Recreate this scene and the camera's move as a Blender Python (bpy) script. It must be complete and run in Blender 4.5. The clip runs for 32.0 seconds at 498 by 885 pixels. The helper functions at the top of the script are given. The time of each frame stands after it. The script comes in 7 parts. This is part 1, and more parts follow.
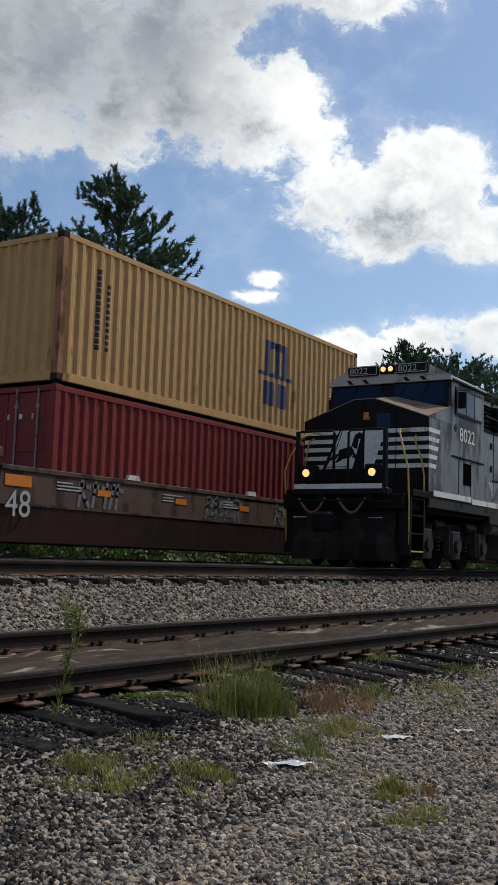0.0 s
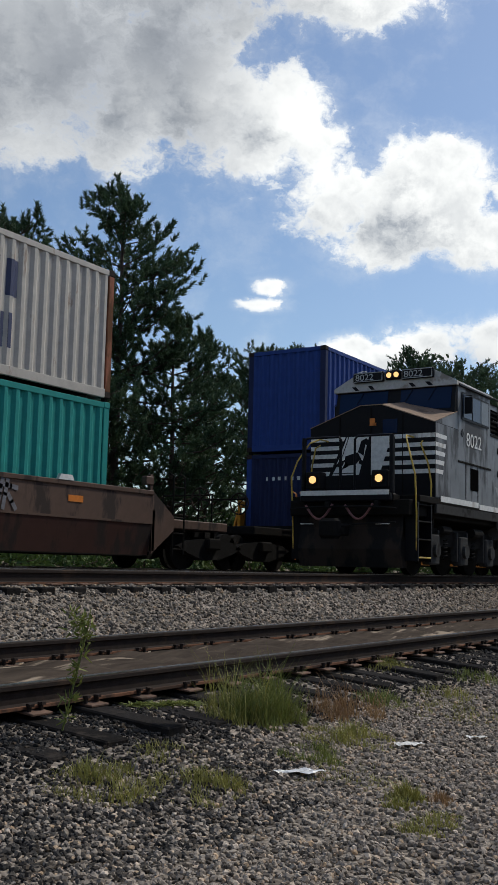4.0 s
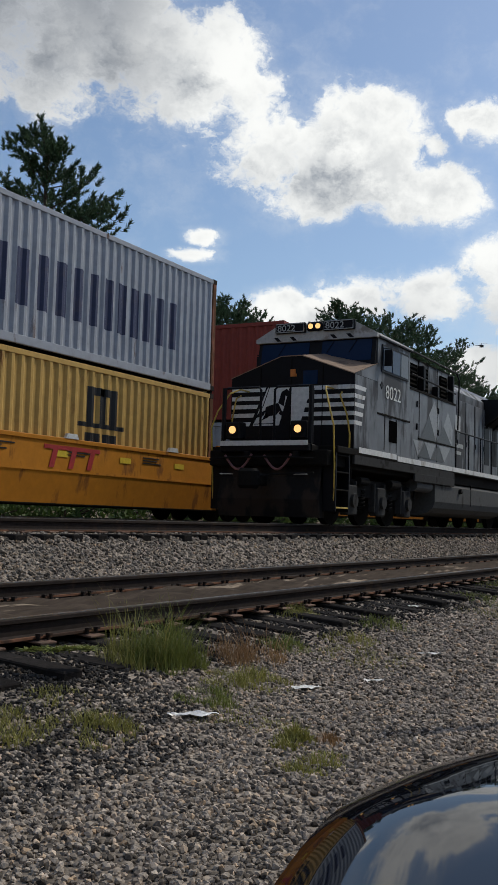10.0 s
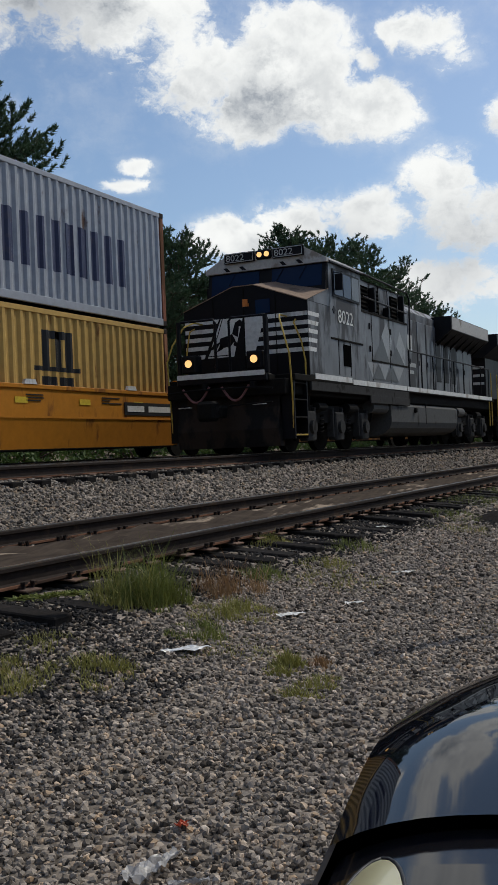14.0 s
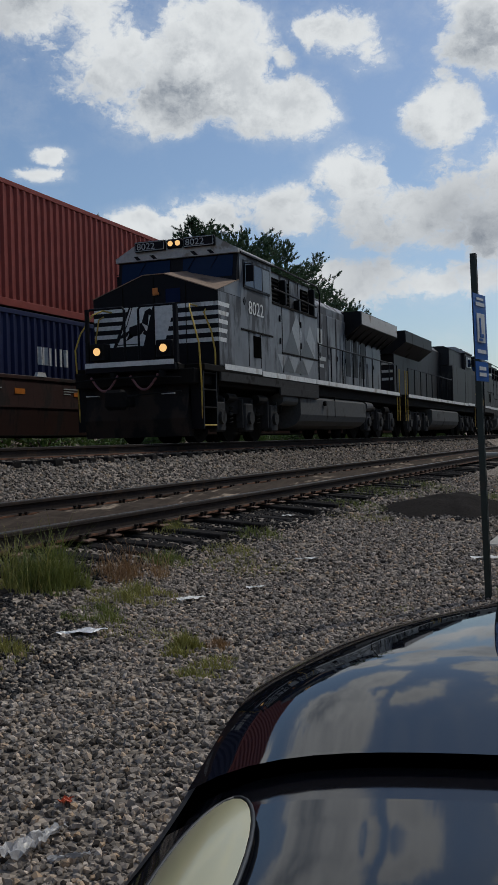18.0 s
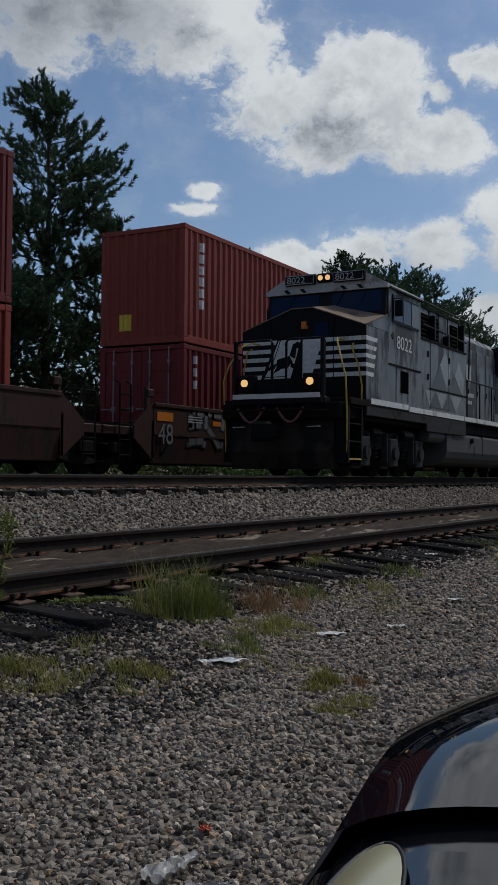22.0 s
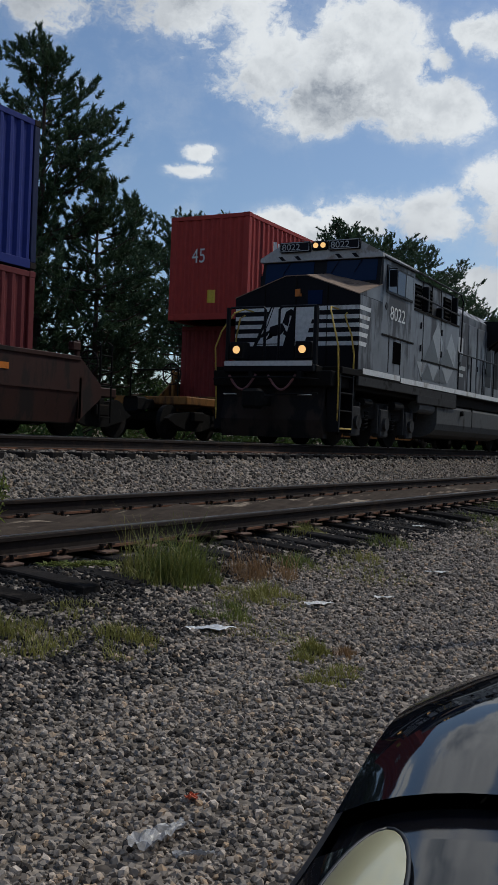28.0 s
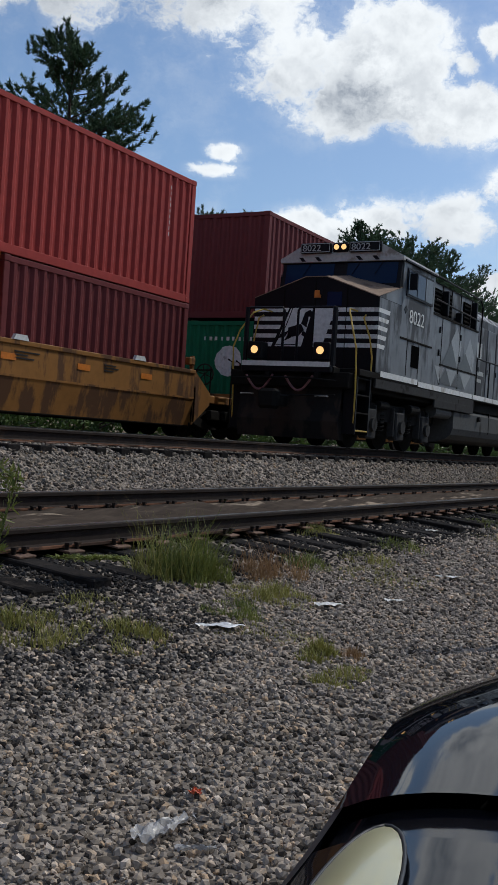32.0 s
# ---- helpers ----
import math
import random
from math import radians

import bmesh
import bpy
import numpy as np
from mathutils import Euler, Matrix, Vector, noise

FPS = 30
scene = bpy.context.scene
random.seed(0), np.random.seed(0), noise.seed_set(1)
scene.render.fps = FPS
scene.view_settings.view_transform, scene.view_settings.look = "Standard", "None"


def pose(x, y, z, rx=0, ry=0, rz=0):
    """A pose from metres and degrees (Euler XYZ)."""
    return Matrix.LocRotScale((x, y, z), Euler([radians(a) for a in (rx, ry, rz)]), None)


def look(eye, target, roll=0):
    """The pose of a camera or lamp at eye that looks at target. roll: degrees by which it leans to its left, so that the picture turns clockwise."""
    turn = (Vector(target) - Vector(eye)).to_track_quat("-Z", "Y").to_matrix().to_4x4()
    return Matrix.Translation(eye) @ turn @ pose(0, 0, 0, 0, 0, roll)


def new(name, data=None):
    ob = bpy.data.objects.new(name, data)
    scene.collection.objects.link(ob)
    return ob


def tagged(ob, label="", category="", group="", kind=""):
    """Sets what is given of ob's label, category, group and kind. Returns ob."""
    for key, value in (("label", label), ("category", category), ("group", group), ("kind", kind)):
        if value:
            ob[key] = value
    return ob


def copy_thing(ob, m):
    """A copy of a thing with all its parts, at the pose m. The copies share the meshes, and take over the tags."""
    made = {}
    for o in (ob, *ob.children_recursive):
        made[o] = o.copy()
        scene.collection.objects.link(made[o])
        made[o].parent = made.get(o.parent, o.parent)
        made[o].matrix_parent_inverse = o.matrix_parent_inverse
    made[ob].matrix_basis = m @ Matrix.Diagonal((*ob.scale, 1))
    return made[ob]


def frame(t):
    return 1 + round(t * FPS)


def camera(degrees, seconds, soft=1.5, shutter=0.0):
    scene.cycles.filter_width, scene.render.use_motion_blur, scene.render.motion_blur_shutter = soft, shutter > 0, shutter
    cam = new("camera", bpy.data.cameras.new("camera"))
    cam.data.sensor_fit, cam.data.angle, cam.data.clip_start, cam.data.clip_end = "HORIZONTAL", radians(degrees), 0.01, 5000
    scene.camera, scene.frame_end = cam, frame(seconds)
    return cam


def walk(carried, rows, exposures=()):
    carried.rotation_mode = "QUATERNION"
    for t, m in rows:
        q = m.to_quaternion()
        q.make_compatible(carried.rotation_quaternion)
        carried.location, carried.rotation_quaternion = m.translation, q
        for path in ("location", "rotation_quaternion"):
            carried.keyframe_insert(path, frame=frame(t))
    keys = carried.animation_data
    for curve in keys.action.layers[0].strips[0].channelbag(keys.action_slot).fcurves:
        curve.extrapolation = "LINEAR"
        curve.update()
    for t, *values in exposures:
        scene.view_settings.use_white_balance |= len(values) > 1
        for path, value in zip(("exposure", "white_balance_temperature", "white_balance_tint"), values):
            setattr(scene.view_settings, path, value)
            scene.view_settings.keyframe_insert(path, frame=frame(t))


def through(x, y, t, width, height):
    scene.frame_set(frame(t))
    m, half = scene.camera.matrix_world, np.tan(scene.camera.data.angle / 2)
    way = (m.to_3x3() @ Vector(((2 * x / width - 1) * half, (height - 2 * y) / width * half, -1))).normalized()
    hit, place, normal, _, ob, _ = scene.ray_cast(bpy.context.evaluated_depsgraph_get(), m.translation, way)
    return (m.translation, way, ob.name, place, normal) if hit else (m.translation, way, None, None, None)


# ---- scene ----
cam = camera(27.3, 32.0, soft=1.5)
# world: x along the tracks, y across them, z up from the gravel at the camera
ROWS = [
    (0.0, -0.060, 0.018, 1.550, 96.48, -1.86, -58.21),
    (0.5, -0.068, 0.026, 1.557, 96.86, -1.76, -57.86),
    (1.0, -0.071, 0.046, 1.555, 96.59, -2.62, -56.99),
    (1.5, -0.075, 0.056, 1.565, 96.56, -2.48, -56.56),
    (2.0, -0.067, 0.069, 1.561, 97.67, -3.16, -57.15),
    (2.5, -0.056, 0.052, 1.540, 96.94, -2.74, -58.05),
    (4.5, -0.021, 0.066, 1.532, 96.90, -1.06, -57.61),
    (5.0, -0.026, 0.068, 1.523, 95.60, -1.54, -57.38),
    (5.5, -0.023, 0.067, 1.523, 96.29, -1.40, -56.91),
    (6.0, -0.024, 0.057, 1.521, 96.56, -1.63, -57.08),
    (6.5, -0.022, 0.060, 1.526, 96.66, -1.41, -56.97),
    (7.0, -0.018, 0.052, 1.517, 96.18, -1.53, -56.77),
    (7.5, -0.002, 0.035, 1.523, 97.66, -1.65, -58.37),
    (8.0, -0.028, 0.050, 1.530, 98.22, -1.24, -56.97),
    (8.5, -0.029, 0.039, 1.527, 98.26, -1.57, -56.73),
    (9.0, -0.025, 0.043, 1.495, 98.39, -5.26, -57.42),
    (9.5, 0.050, -0.029, 1.466, 96.57, -2.22, -58.78),
    (10.0, 0.114, -0.115, 1.504, 94.33, -1.64, -61.78),
    (10.5, 0.052, -0.071, 1.505, 94.57, -1.25, -65.71),
    (11.0, -0.025, -0.045, 1.520, 95.41, -0.40, -63.31),
    (11.5, -0.018, -0.037, 1.515, 93.81, -3.34, -59.41),
    (12.0, 0.026, -0.053, 1.489, 92.02, -3.27, -63.70),
    (12.5, 0.038, -0.053, 1.464, 91.40, -3.34, -70.43),
    (13.0, -0.043, -0.052, 1.484, 89.90, -6.43, -67.36),
    (13.5, -0.030, -0.036, 1.482, 90.98, -5.57, -66.41),
    (14.0, -0.023, -0.004, 1.548, 90.38, 2.29, -64.34),
    (14.5, -0.027, 0.023, 1.560, 92.93, 3.67, -60.62),
    (16.5, 0.005, -0.008, 1.444, 88.70, -0.77, -62.58),
    (17.0, 0.055, -0.030, 1.451, 90.63, 2.43, -66.53),
    (17.5, 0.054, -0.041, 1.444, 89.80, 1.80, -68.11),
    (18.0, 0.059, -0.052, 1.449, 89.93, 1.61, -69.23),
    (18.5, 0.021, -0.028, 1.469, 91.36, 0.96, -65.15),
    (19.0, 0.026, -0.031, 1.460, 90.92, -0.89, -64.45),
    (19.5, 0.023, -0.049, 1.475, 92.39, -0.89, -65.48),
    (20.0, 0.031, -0.052, 1.478, 91.99, 0.35, -64.50),
    (20.5, 0.016, -0.042, 1.489, 93.39, 0.38, -62.83),
    (21.0, 0.029, -0.039, 1.465, 92.84, -0.22, -61.52),
    (21.5, 0.034, -0.045, 1.462, 91.73, -0.35, -62.40),
    (22.0, 0.016, -0.040, 1.466, 91.81, -0.48, -61.31),
    (22.5, 0.022, -0.044, 1.464, 91.68, -0.18, -60.61),
    (23.0, 0.021, -0.031, 1.464, 91.66, -0.37, -59.62),
    (23.5, 0.033, -0.029, 1.470, 92.54, -0.22, -58.84),
    (24.0, 0.032, -0.026, 1.474, 92.90, -0.08, -58.27),
    (24.5, 0.035, -0.022, 1.475, 93.45, -0.51, -57.85),
    (25.0, 0.057, 0.003, 1.528, 93.73, 2.67, -55.04),
    (25.5, 0.064, 0.030, 1.553, 92.91, 2.80, -55.28),
    (26.0, 0.061, 0.031, 1.537, 92.44, 1.59, -57.23),
    (26.5, 0.039, 0.021, 1.512, 91.95, 0.31, -60.78),
    (28.5, 0.025, 0.004, 1.483, 89.45, -2.54, -61.74),
    (29.0, 0.023, 0.004, 1.483, 89.36, -3.07, -61.34),
    (29.5, 0.026, -0.003, 1.483, 89.43, -2.92, -61.60),
    (30.0, 0.024, -0.003, 1.485, 90.15, -3.03, -61.65),
    (30.5, 0.024, 0.002, 1.484, 90.43, -3.00, -61.71),
    (31.0, 0.022, -0.007, 1.484, 90.29, -3.08, -61.41),
    (31.5, 0.016, -0.003, 1.478, 89.91, -3.50, -61.29),
    (32.0, 0.018, -0.010, 1.479, 89.86, -3.72, -61.11),
]
EXPOSURES = [(0.0, -0.45, 6350, 8), (9.0, -0.48, 6350, 8), (9.6, -0.55, 6400, 8), (12.5, -0.50, 6450, 8), (14.5, -0.60, 6350, 8), (16.5, -0.40, 6300, 8), (17.1, -0.52, 6250, 8), (18.0, -0.92, 6150, 8),
             (19.0, -1.08, 6050, 8), (23.0, -1.10, 6050, 8), (24.8, -1.18, 6050, 8), (26.5, -1.10, 6050, 8), (28.5, -0.80, 6050, 8), (32.0, -0.58, 6050, 8)]
walk(cam, [(t, pose(x, y, z, rx, ry, rz)) for t, x, y, z, rx, ry, rz in ROWS], EXPOSURES)

# ---- light ----
SUN_AZ, SUN_EL = -27.0, 49.0
sun = new("sun", bpy.data.lights.new("sun", "SUN"))
sun.data.energy, sun.data.angle, sun.data.color = 3.3, radians(0.6), (1.0, 0.92, 0.79)
sun.matrix_world = look((60 * math.cos(radians(SUN_AZ)) * math.cos(radians(SUN_EL)), 60 * math.sin(radians(SUN_AZ)) * math.cos(radians(SUN_EL)), 60 * math.sin(radians(SUN_EL))), (0, 0, 0))

world = bpy.data.worlds.new("world")
scene.world = world
world.use_nodes = True
wt = world.node_tree
wt.nodes.clear()


def wn(kind, **kw):
    n = wt.nodes.new(kind)
    for k, v in kw.items():
        n.inputs[k].default_value = v
    return n


def wmath(op, a, b=None, clamp=False):
    n = wt.nodes.new("ShaderNodeMath")
    n.operation, n.use_clamp = op, clamp
    for i, v in enumerate((a, b)):
        if v is None:
            continue
        if isinstance(v, (int, float)):
            n.inputs[i].default_value = v
        else:
            wt.links.new(v, n.inputs[i])
    return n.outputs[0]


def wmix(fac, a, b):
    n = wt.nodes.new("ShaderNodeMix")
    n.data_type = "RGBA"
    for sock, v in ((n.inputs[0], fac), (n.inputs[6], a), (n.inputs[7], b)):
        if isinstance(v, (tuple, float, int)):
            sock.default_value = v
        else:
            wt.links.new(v, sock)
    return n.outputs[2]


def wmap(v, a, b, c, d):
    n = wt.nodes.new("ShaderNodeMapRange")
    n.interpolation_type = "SMOOTHSTEP"
    wt.links.new(v, n.inputs[0])
    for i, k in enumerate((a, b, c, d)):
        n.inputs[i + 1].default_value = k
    return n.outputs[0]


sky = wt.nodes.new("ShaderNodeTexSky")
sky.sky_type, sky.sun_disc = "NISHITA", False
sky.sun_elevation, sky.sun_rotation = radians(SUN_EL), radians(90 - SUN_AZ)
sky.air_density, sky.dust_density, sky.ozone_density = 1.0, 1.2, 1.6
coord = wt.nodes.new("ShaderNodeTexCoord").outputs["Generated"]


def toward(az, el):
    a, e = radians(az), radians(el)
    return (math.cos(a) * math.cos(e), math.sin(a) * math.cos(e), math.sin(e))


# heaps of cumulus: azimuth, elevation, half width, half height in degrees, weight
GREY_MASS = [(53, 26.5, 9, 6.2, 1.0), (45, 26.5, 7, 5.6, 1.0), (39, 26.0, 6, 5.4, 1.0), (35.2, 26.8, 4.6, 6.0, 1.0), (37, 31, 9, 4.2, 1.0), (27.5, 30.6, 7, 2.5, 0.95)]
CUMULUS = [(30.4, 25.2, 2.5, 3.4, 1.0), (32.0, 23.0, 2.8, 2.6, 1.0), (27.6, 20.6, 3.8, 3.1, 1.0), (24.0, 20.2, 4.0, 3.2, 1.05), (21.4, 20.0, 3.0, 2.9, 1.0), (18.4, 17.9, 3.0, 1.9, 0.95), (22.0, 22.2, 2.6, 2.0, 0.95),
           (25.4, 18.2, 3.4, 1.9, 0.95), (15.4, 21.6, 2.4, 1.4, 0.9), (13.2, 20.2, 1.6, 1.1, 0.85), (18.2, 20.4, 0.9, 0.7, 0.8), (31.2, 15.5, 1.2, 0.6, 0.74), (31.7, 14.6, 1.7, 0.5, 0.74)]
BANK = [(26.2, 11.9, 3.2, 1.3, 0.9), (22.0, 12.6, 3.2, 1.6, 1.0), (18.2, 12.4, 3.0, 1.6, 1.0), (14.0, 13.2, 2.9, 2.6, 1.05), (10.6, 12.4, 3.6, 3.0, 1.05), (5.0, 12.0, 5.0, 3.8, 1.0), (9.8, 17.2, 2.3, 2.2, 0.95),
        (6.0, 21.5, 4.0, 3.0, 1.0), (13, 8.4, 8.0, 1.6, 0.85)]
HEAPS = GREY_MASS + CUMULUS + BANK + [(a, 24 + 9 * math.sin(a * 1.3), 11, 5.5, 0.95) for a in range(72, 352, 28)] + [(28.6, 22.7, 2.2, 2.0, 0.95)] + [(19.0 * k - 30, 44 + 24 * ((k * 0.38) % 1.0), 4.2, 2.4, 0.9) for k in range(9)] + [(15.0 * k - 20, 38 + 20 * ((k * 0.61) % 1.0), 3.0, 1.8, 0.85) for k in range(8)] + [(180, 50, 14, 9, 0.9)]


def shifted(off):
    n = wt.nodes.new("ShaderNodeVectorMath")
    n.operation = "ADD"
    wt.links.new(coord, n.inputs[0])
    n.inputs[1].default_value = off
    return n.outputs[0]


def heaped(p):
    """How deep the direction p lies within the heaps."""
    heap = None
    for az, el, w, h, k in HEAPS:
        c = toward(az, el)
        a = radians(az)
        side, up = (-math.sin(a), math.cos(a), 0.0), toward(az, el + 90)
        m = wt.nodes.new("ShaderNodeMapping")
        m.vector_type = "TEXTURE"
        turn = Matrix((side, up, c)).transposed().to_euler()
        m.inputs["Location"].default_value, m.inputs["Rotation"].default_value = c, turn
        m.inputs["Scale"].default_value = (math.sin(radians(w)), math.sin(radians(h)), 0.21)
        wt.links.new(p, m.inputs["Vector"])
        q = wt.nodes.new("ShaderNodeVectorMath")
        q.operation = "LENGTH"
        wt.links.new(m.outputs[0], q.inputs[0])
        bump = wmath("MULTIPLY", wmap(q.outputs["Value"], 0.0, 1.5, 1.0, 0.0), k)
        heap = bump if heap is None else wmath("MAXIMUM", heap, bump)
    return heap


def billows(p):
    """Rounded puffs on broad swells."""
    m = wt.nodes.new("ShaderNodeMapping")
    m.inputs["Scale"].default_value, m.inputs["Location"].default_value = (1, 1, 1.35), (3.1, 0.4, 1.7)
    wt.links.new(p, m.inputs["Vector"])
    warp = wn("ShaderNodeTexNoise", Scale=30.0, Detail=5.0, Roughness=0.6)
    wt.links.new(m.outputs[0], warp.inputs["Vector"])
    mad = wt.nodes.new("ShaderNodeVectorMath")
    mad.operation = "MULTIPLY_ADD"
    wt.links.new(warp.outputs["Color"], mad.inputs[0])
    mad.inputs[1].default_value = (0.05, 0.05, 0.05)
    wt.links.new(m.outputs[0], mad.inputs[2])
    v = wn("ShaderNodeTexVoronoi", Scale=24.0, Detail=4.0, Roughness=0.62, Lacunarity=2.2)
    v.feature, v.normalize = "SMOOTH_F1", True
    v.inputs["Smoothness"].default_value = 0.35
    wt.links.new(mad.outputs[0], v.inputs["Vector"])
    n = wn("ShaderNodeTexNoise", Scale=12.0, Detail=10.0, Roughness=0.56)
    wt.links.new(mad.outputs[0], n.inputs["Vector"])
    return wmath("ADD", wmath("MULTIPLY", wmath("SUBTRACT", n.outputs["Fac"], 0.5), 2.5), wmath("MULTIPLY", wmath("SUBTRACT", 0.36, v.outputs["Distance"]), 1.5))


def clouded(near, far):
    """Heaps with billows on them; few billows where there is no heap."""
    h = heaped(near)
    return wmath("ADD", h, wmath("MULTIPLY", billows(far), wmap(h, 0.0, 0.4, 0.50, 1.0)))


here = clouded(coord, coord)
# the same a little way towards the sun: what stands out against it is lit
sunward = (0.005, -0.013, 0.014)
beyond = clouded(shifted(tuple(2.0 * v for v in sunward)), shifted(sunward))
# a thin veil round the heaps, soft towards the blue
mist = wn("ShaderNodeTexNoise", Scale=17.0, Detail=7.0, Roughness=0.6)
wt.links.new(coord, mist.inputs["Vector"])
veil = wmath("MULTIPLY", wmap(wmath("ADD", here, wmath("SUBTRACT", mist.outputs["Fac"], 0.5)), 0.0, 0.8, 0.0, 1.0), 0.26)
cover = wmath("MAXIMUM", wmap(here, 0.30, 0.74, 0.0, 1.0), veil)
thick = wmap(here, 0.50, 1.25, 0.0, 1.0)
lit = wmap(wmath("SUBTRACT", here, beyond), -0.80, 0.42, 0.0, 1.0)
gloom = None
for az, el, w, k in ((50, 26.0, 9.5, 1.0), (43, 26.5, 8.0, 1.0), (38, 28.0, 6.5, 1.0), (34.5, 31.0, 6.0, 0.9), (36.5, 24.0, 4.0, 0.8),  (9, 11.8, 4.0, 0.6), (14, 10.0, 4.0, 0.5), (20, 11.0, 3.0, 0.4)):
    d = wt.nodes.new("ShaderNodeVectorMath")
    d.operation = "DISTANCE"
    wt.links.new(coord, d.inputs[0])
    d.inputs[1].default_value = toward(az, el)
    b_ = wmath("MULTIPLY", wmap(d.outputs["Value"], 0.0, math.sin(radians(w)) * 1.25, 1.0, 0.0), k)
    gloom = b_ if gloom is None else wmath("MAXIMUM", gloom, b_)
hollow = wmath("MULTIPLY", thick, wmath("MULTIPLY", wmap(mist.outputs["Fac"], 0.40, 0.62, 1.0, 0.0), 0.40))
soft_grey = wmath("ADD", hollow, wmath("MULTIPLY", wmath("ADD", wmath("MULTIPLY", thick, 0.75), 0.25), wmath("SUBTRACT", 1.0, lit)), True)
pale = wmix(soft_grey, (12.6, 12.5, 12.2, 1), (4.6, 4.95, 5.5, 1))
dull = wmix(wmath("MULTIPLY", thick, wmath("SUBTRACT", 1.15, wmath("MULTIPLY", lit, 0.6)), True), (6.2, 6.4, 6.8, 1), (2.5, 2.75, 3.2, 1))
cloud_colour = wmix(gloom, pale, dull)
bg = wt.nodes.new("ShaderNodeBackground")
blue = wt.nodes.new("ShaderNodeVectorMath")
blue.operation = "MULTIPLY"
wt.links.new(sky.outputs[0], blue.inputs[0])
blue.inputs[1].default_value = (1.32, 1.38, 1.44)
wt.links.new(wmix(cover, blue.outputs[0], cloud_colour), bg.inputs[0])
bg.inputs[1].default_value = 0.115
wt.links.new(bg.outputs[0], wt.nodes.new("ShaderNodeOutputWorld").inputs[0])

# ---- materials ----
def material(name, colour, rough=0.6, metal=0.0, vary=0.18, grain=14.0, stain=None, stain_scale=1.6, stain_at=0.56, bump=0.15, bump_scale=60.0,
             spread=0.0, coat=0.0, streak=1.0, transmission=0.0, specular=0.5, glow=None, alpha=1.0, along=1.0):
    """A painted, rusty or mineral surface: grain, broad stains stretched down the wall, fine relief."""
    m = bpy.data.materials.new(name)
    m.use_nodes = True
    t = m.node_tree
    b = t.nodes["Principled BSDF"]
    b.inputs["Roughness"].default_value, b.inputs["Metallic"].default_value = rough, metal
    b.inputs["Specular IOR Level"].default_value = specular
    b.inputs["Coat Weight"].default_value, b.inputs["Coat Roughness"].default_value = coat, 0.03
    b.inputs["Transmission Weight"].default_value = transmission
    b.inputs["Alpha"].default_value = alpha
    if glow:
        b.inputs["Emission Color"].default_value, b.inputs["Emission Strength"].default_value = (*glow[0], 1), glow[1]
    co = t.nodes.new("ShaderNodeTexCoord").outputs["Object"]
    info = t.nodes.new("ShaderNodeObjectInfo").outputs["Random"]

    def tex(scale, detail, stretch=1.0):
        mp = t.nodes.new("ShaderNodeMapping")
        mp.inputs["Scale"].default_value = (along, 1, stretch)
        t.links.new(co, mp.inputs["Vector"])
        n = t.nodes.new("ShaderNodeTexNoise")
        n.noise_dimensions = "4D"
        n.inputs["Scale"].default_value, n.inputs["Detail"].default_value, n.inputs["Roughness"].default_value = scale, detail, 0.62
        t.links.new(mp.outputs[0], n.inputs["Vector"])
        w = t.nodes.new("ShaderNodeMath")
        w.operation = "MULTIPLY"
        t.links.new(info, w.inputs[0])
        w.inputs[1].default_value = 37.0
        t.links.new(w.outputs[0], n.inputs["W"])
        return n.outputs["Fac"]

    def remap(v, a, b2, c, d):
        n = t.nodes.new("ShaderNodeMapRange")
        t.links.new(v, n.inputs[0])
        for i, k in enumerate((a, b2, c, d)):
            n.inputs[i + 1].default_value = k
        return n.outputs[0]

    def mix(f, a, b2, kind="MIX"):
        n = t.nodes.new("ShaderNodeMix")
        n.data_type, n.blend_type = "RGBA", kind
        for sock, v in ((n.inputs[0], f), (n.inputs[6], a), (n.inputs[7], b2)):
            if isinstance(v, (tuple, float, int)):
                sock.default_value = v
            else:
                t.links.new(v, sock)
        return n.outputs[2]

    base = (*colour, 1)
    g = tex(grain, 6.0)
    val = remap(g, 0.3, 0.7, 1 - vary, 1 + vary)
    hs = t.nodes.new("ShaderNodeHueSaturation")
    hs.inputs["Color"].default_value = base
    if spread:
        add = t.nodes.new("ShaderNodeMath")
        add.operation = "MULTIPLY"
        t.links.new(val, add.inputs[0])
        t.links.new(remap(info, 0, 1, 1 - spread, 1 + spread), add.inputs[1])
        val = add.outputs[0]
    t.links.new(val, hs.inputs["Value"])
    col = hs.outputs[0]
    if stain:
        s = remap(tex(stain_scale, 9.0, streak), stain_at, stain_at + 0.07, 0.0, 0.9)
        col = mix(s, col, (*stain, 1))
        t.links.new(remap(s, 0, 1, rough, min(1.0, rough + 0.25)), b.inputs["Roughness"])
    t.links.new(col, b.inputs["Base Color"])
    if bump:
        bp = t.nodes.new("ShaderNodeBump")
        bp.inputs["Strength"].default_value, bp.inputs["Distance"].default_value = bump, 0.01
        t.links.new(tex(bump_scale, 5.0), bp.inputs["Height"])
        t.links.new(bp.outputs[0], b.inputs["Normal"])
    return m


def paint(name, colour, rust=(0.10, 0.045, 0.02), rough=0.6, at=0.60, **kw):
    return material(name, colour, rough=rough, specular=0.16, vary=0.12, grain=5.0, stain=rust, stain_scale=2.2, stain_at=at, streak=0.35, bump=0.08, bump_scale=9.0, **kw)


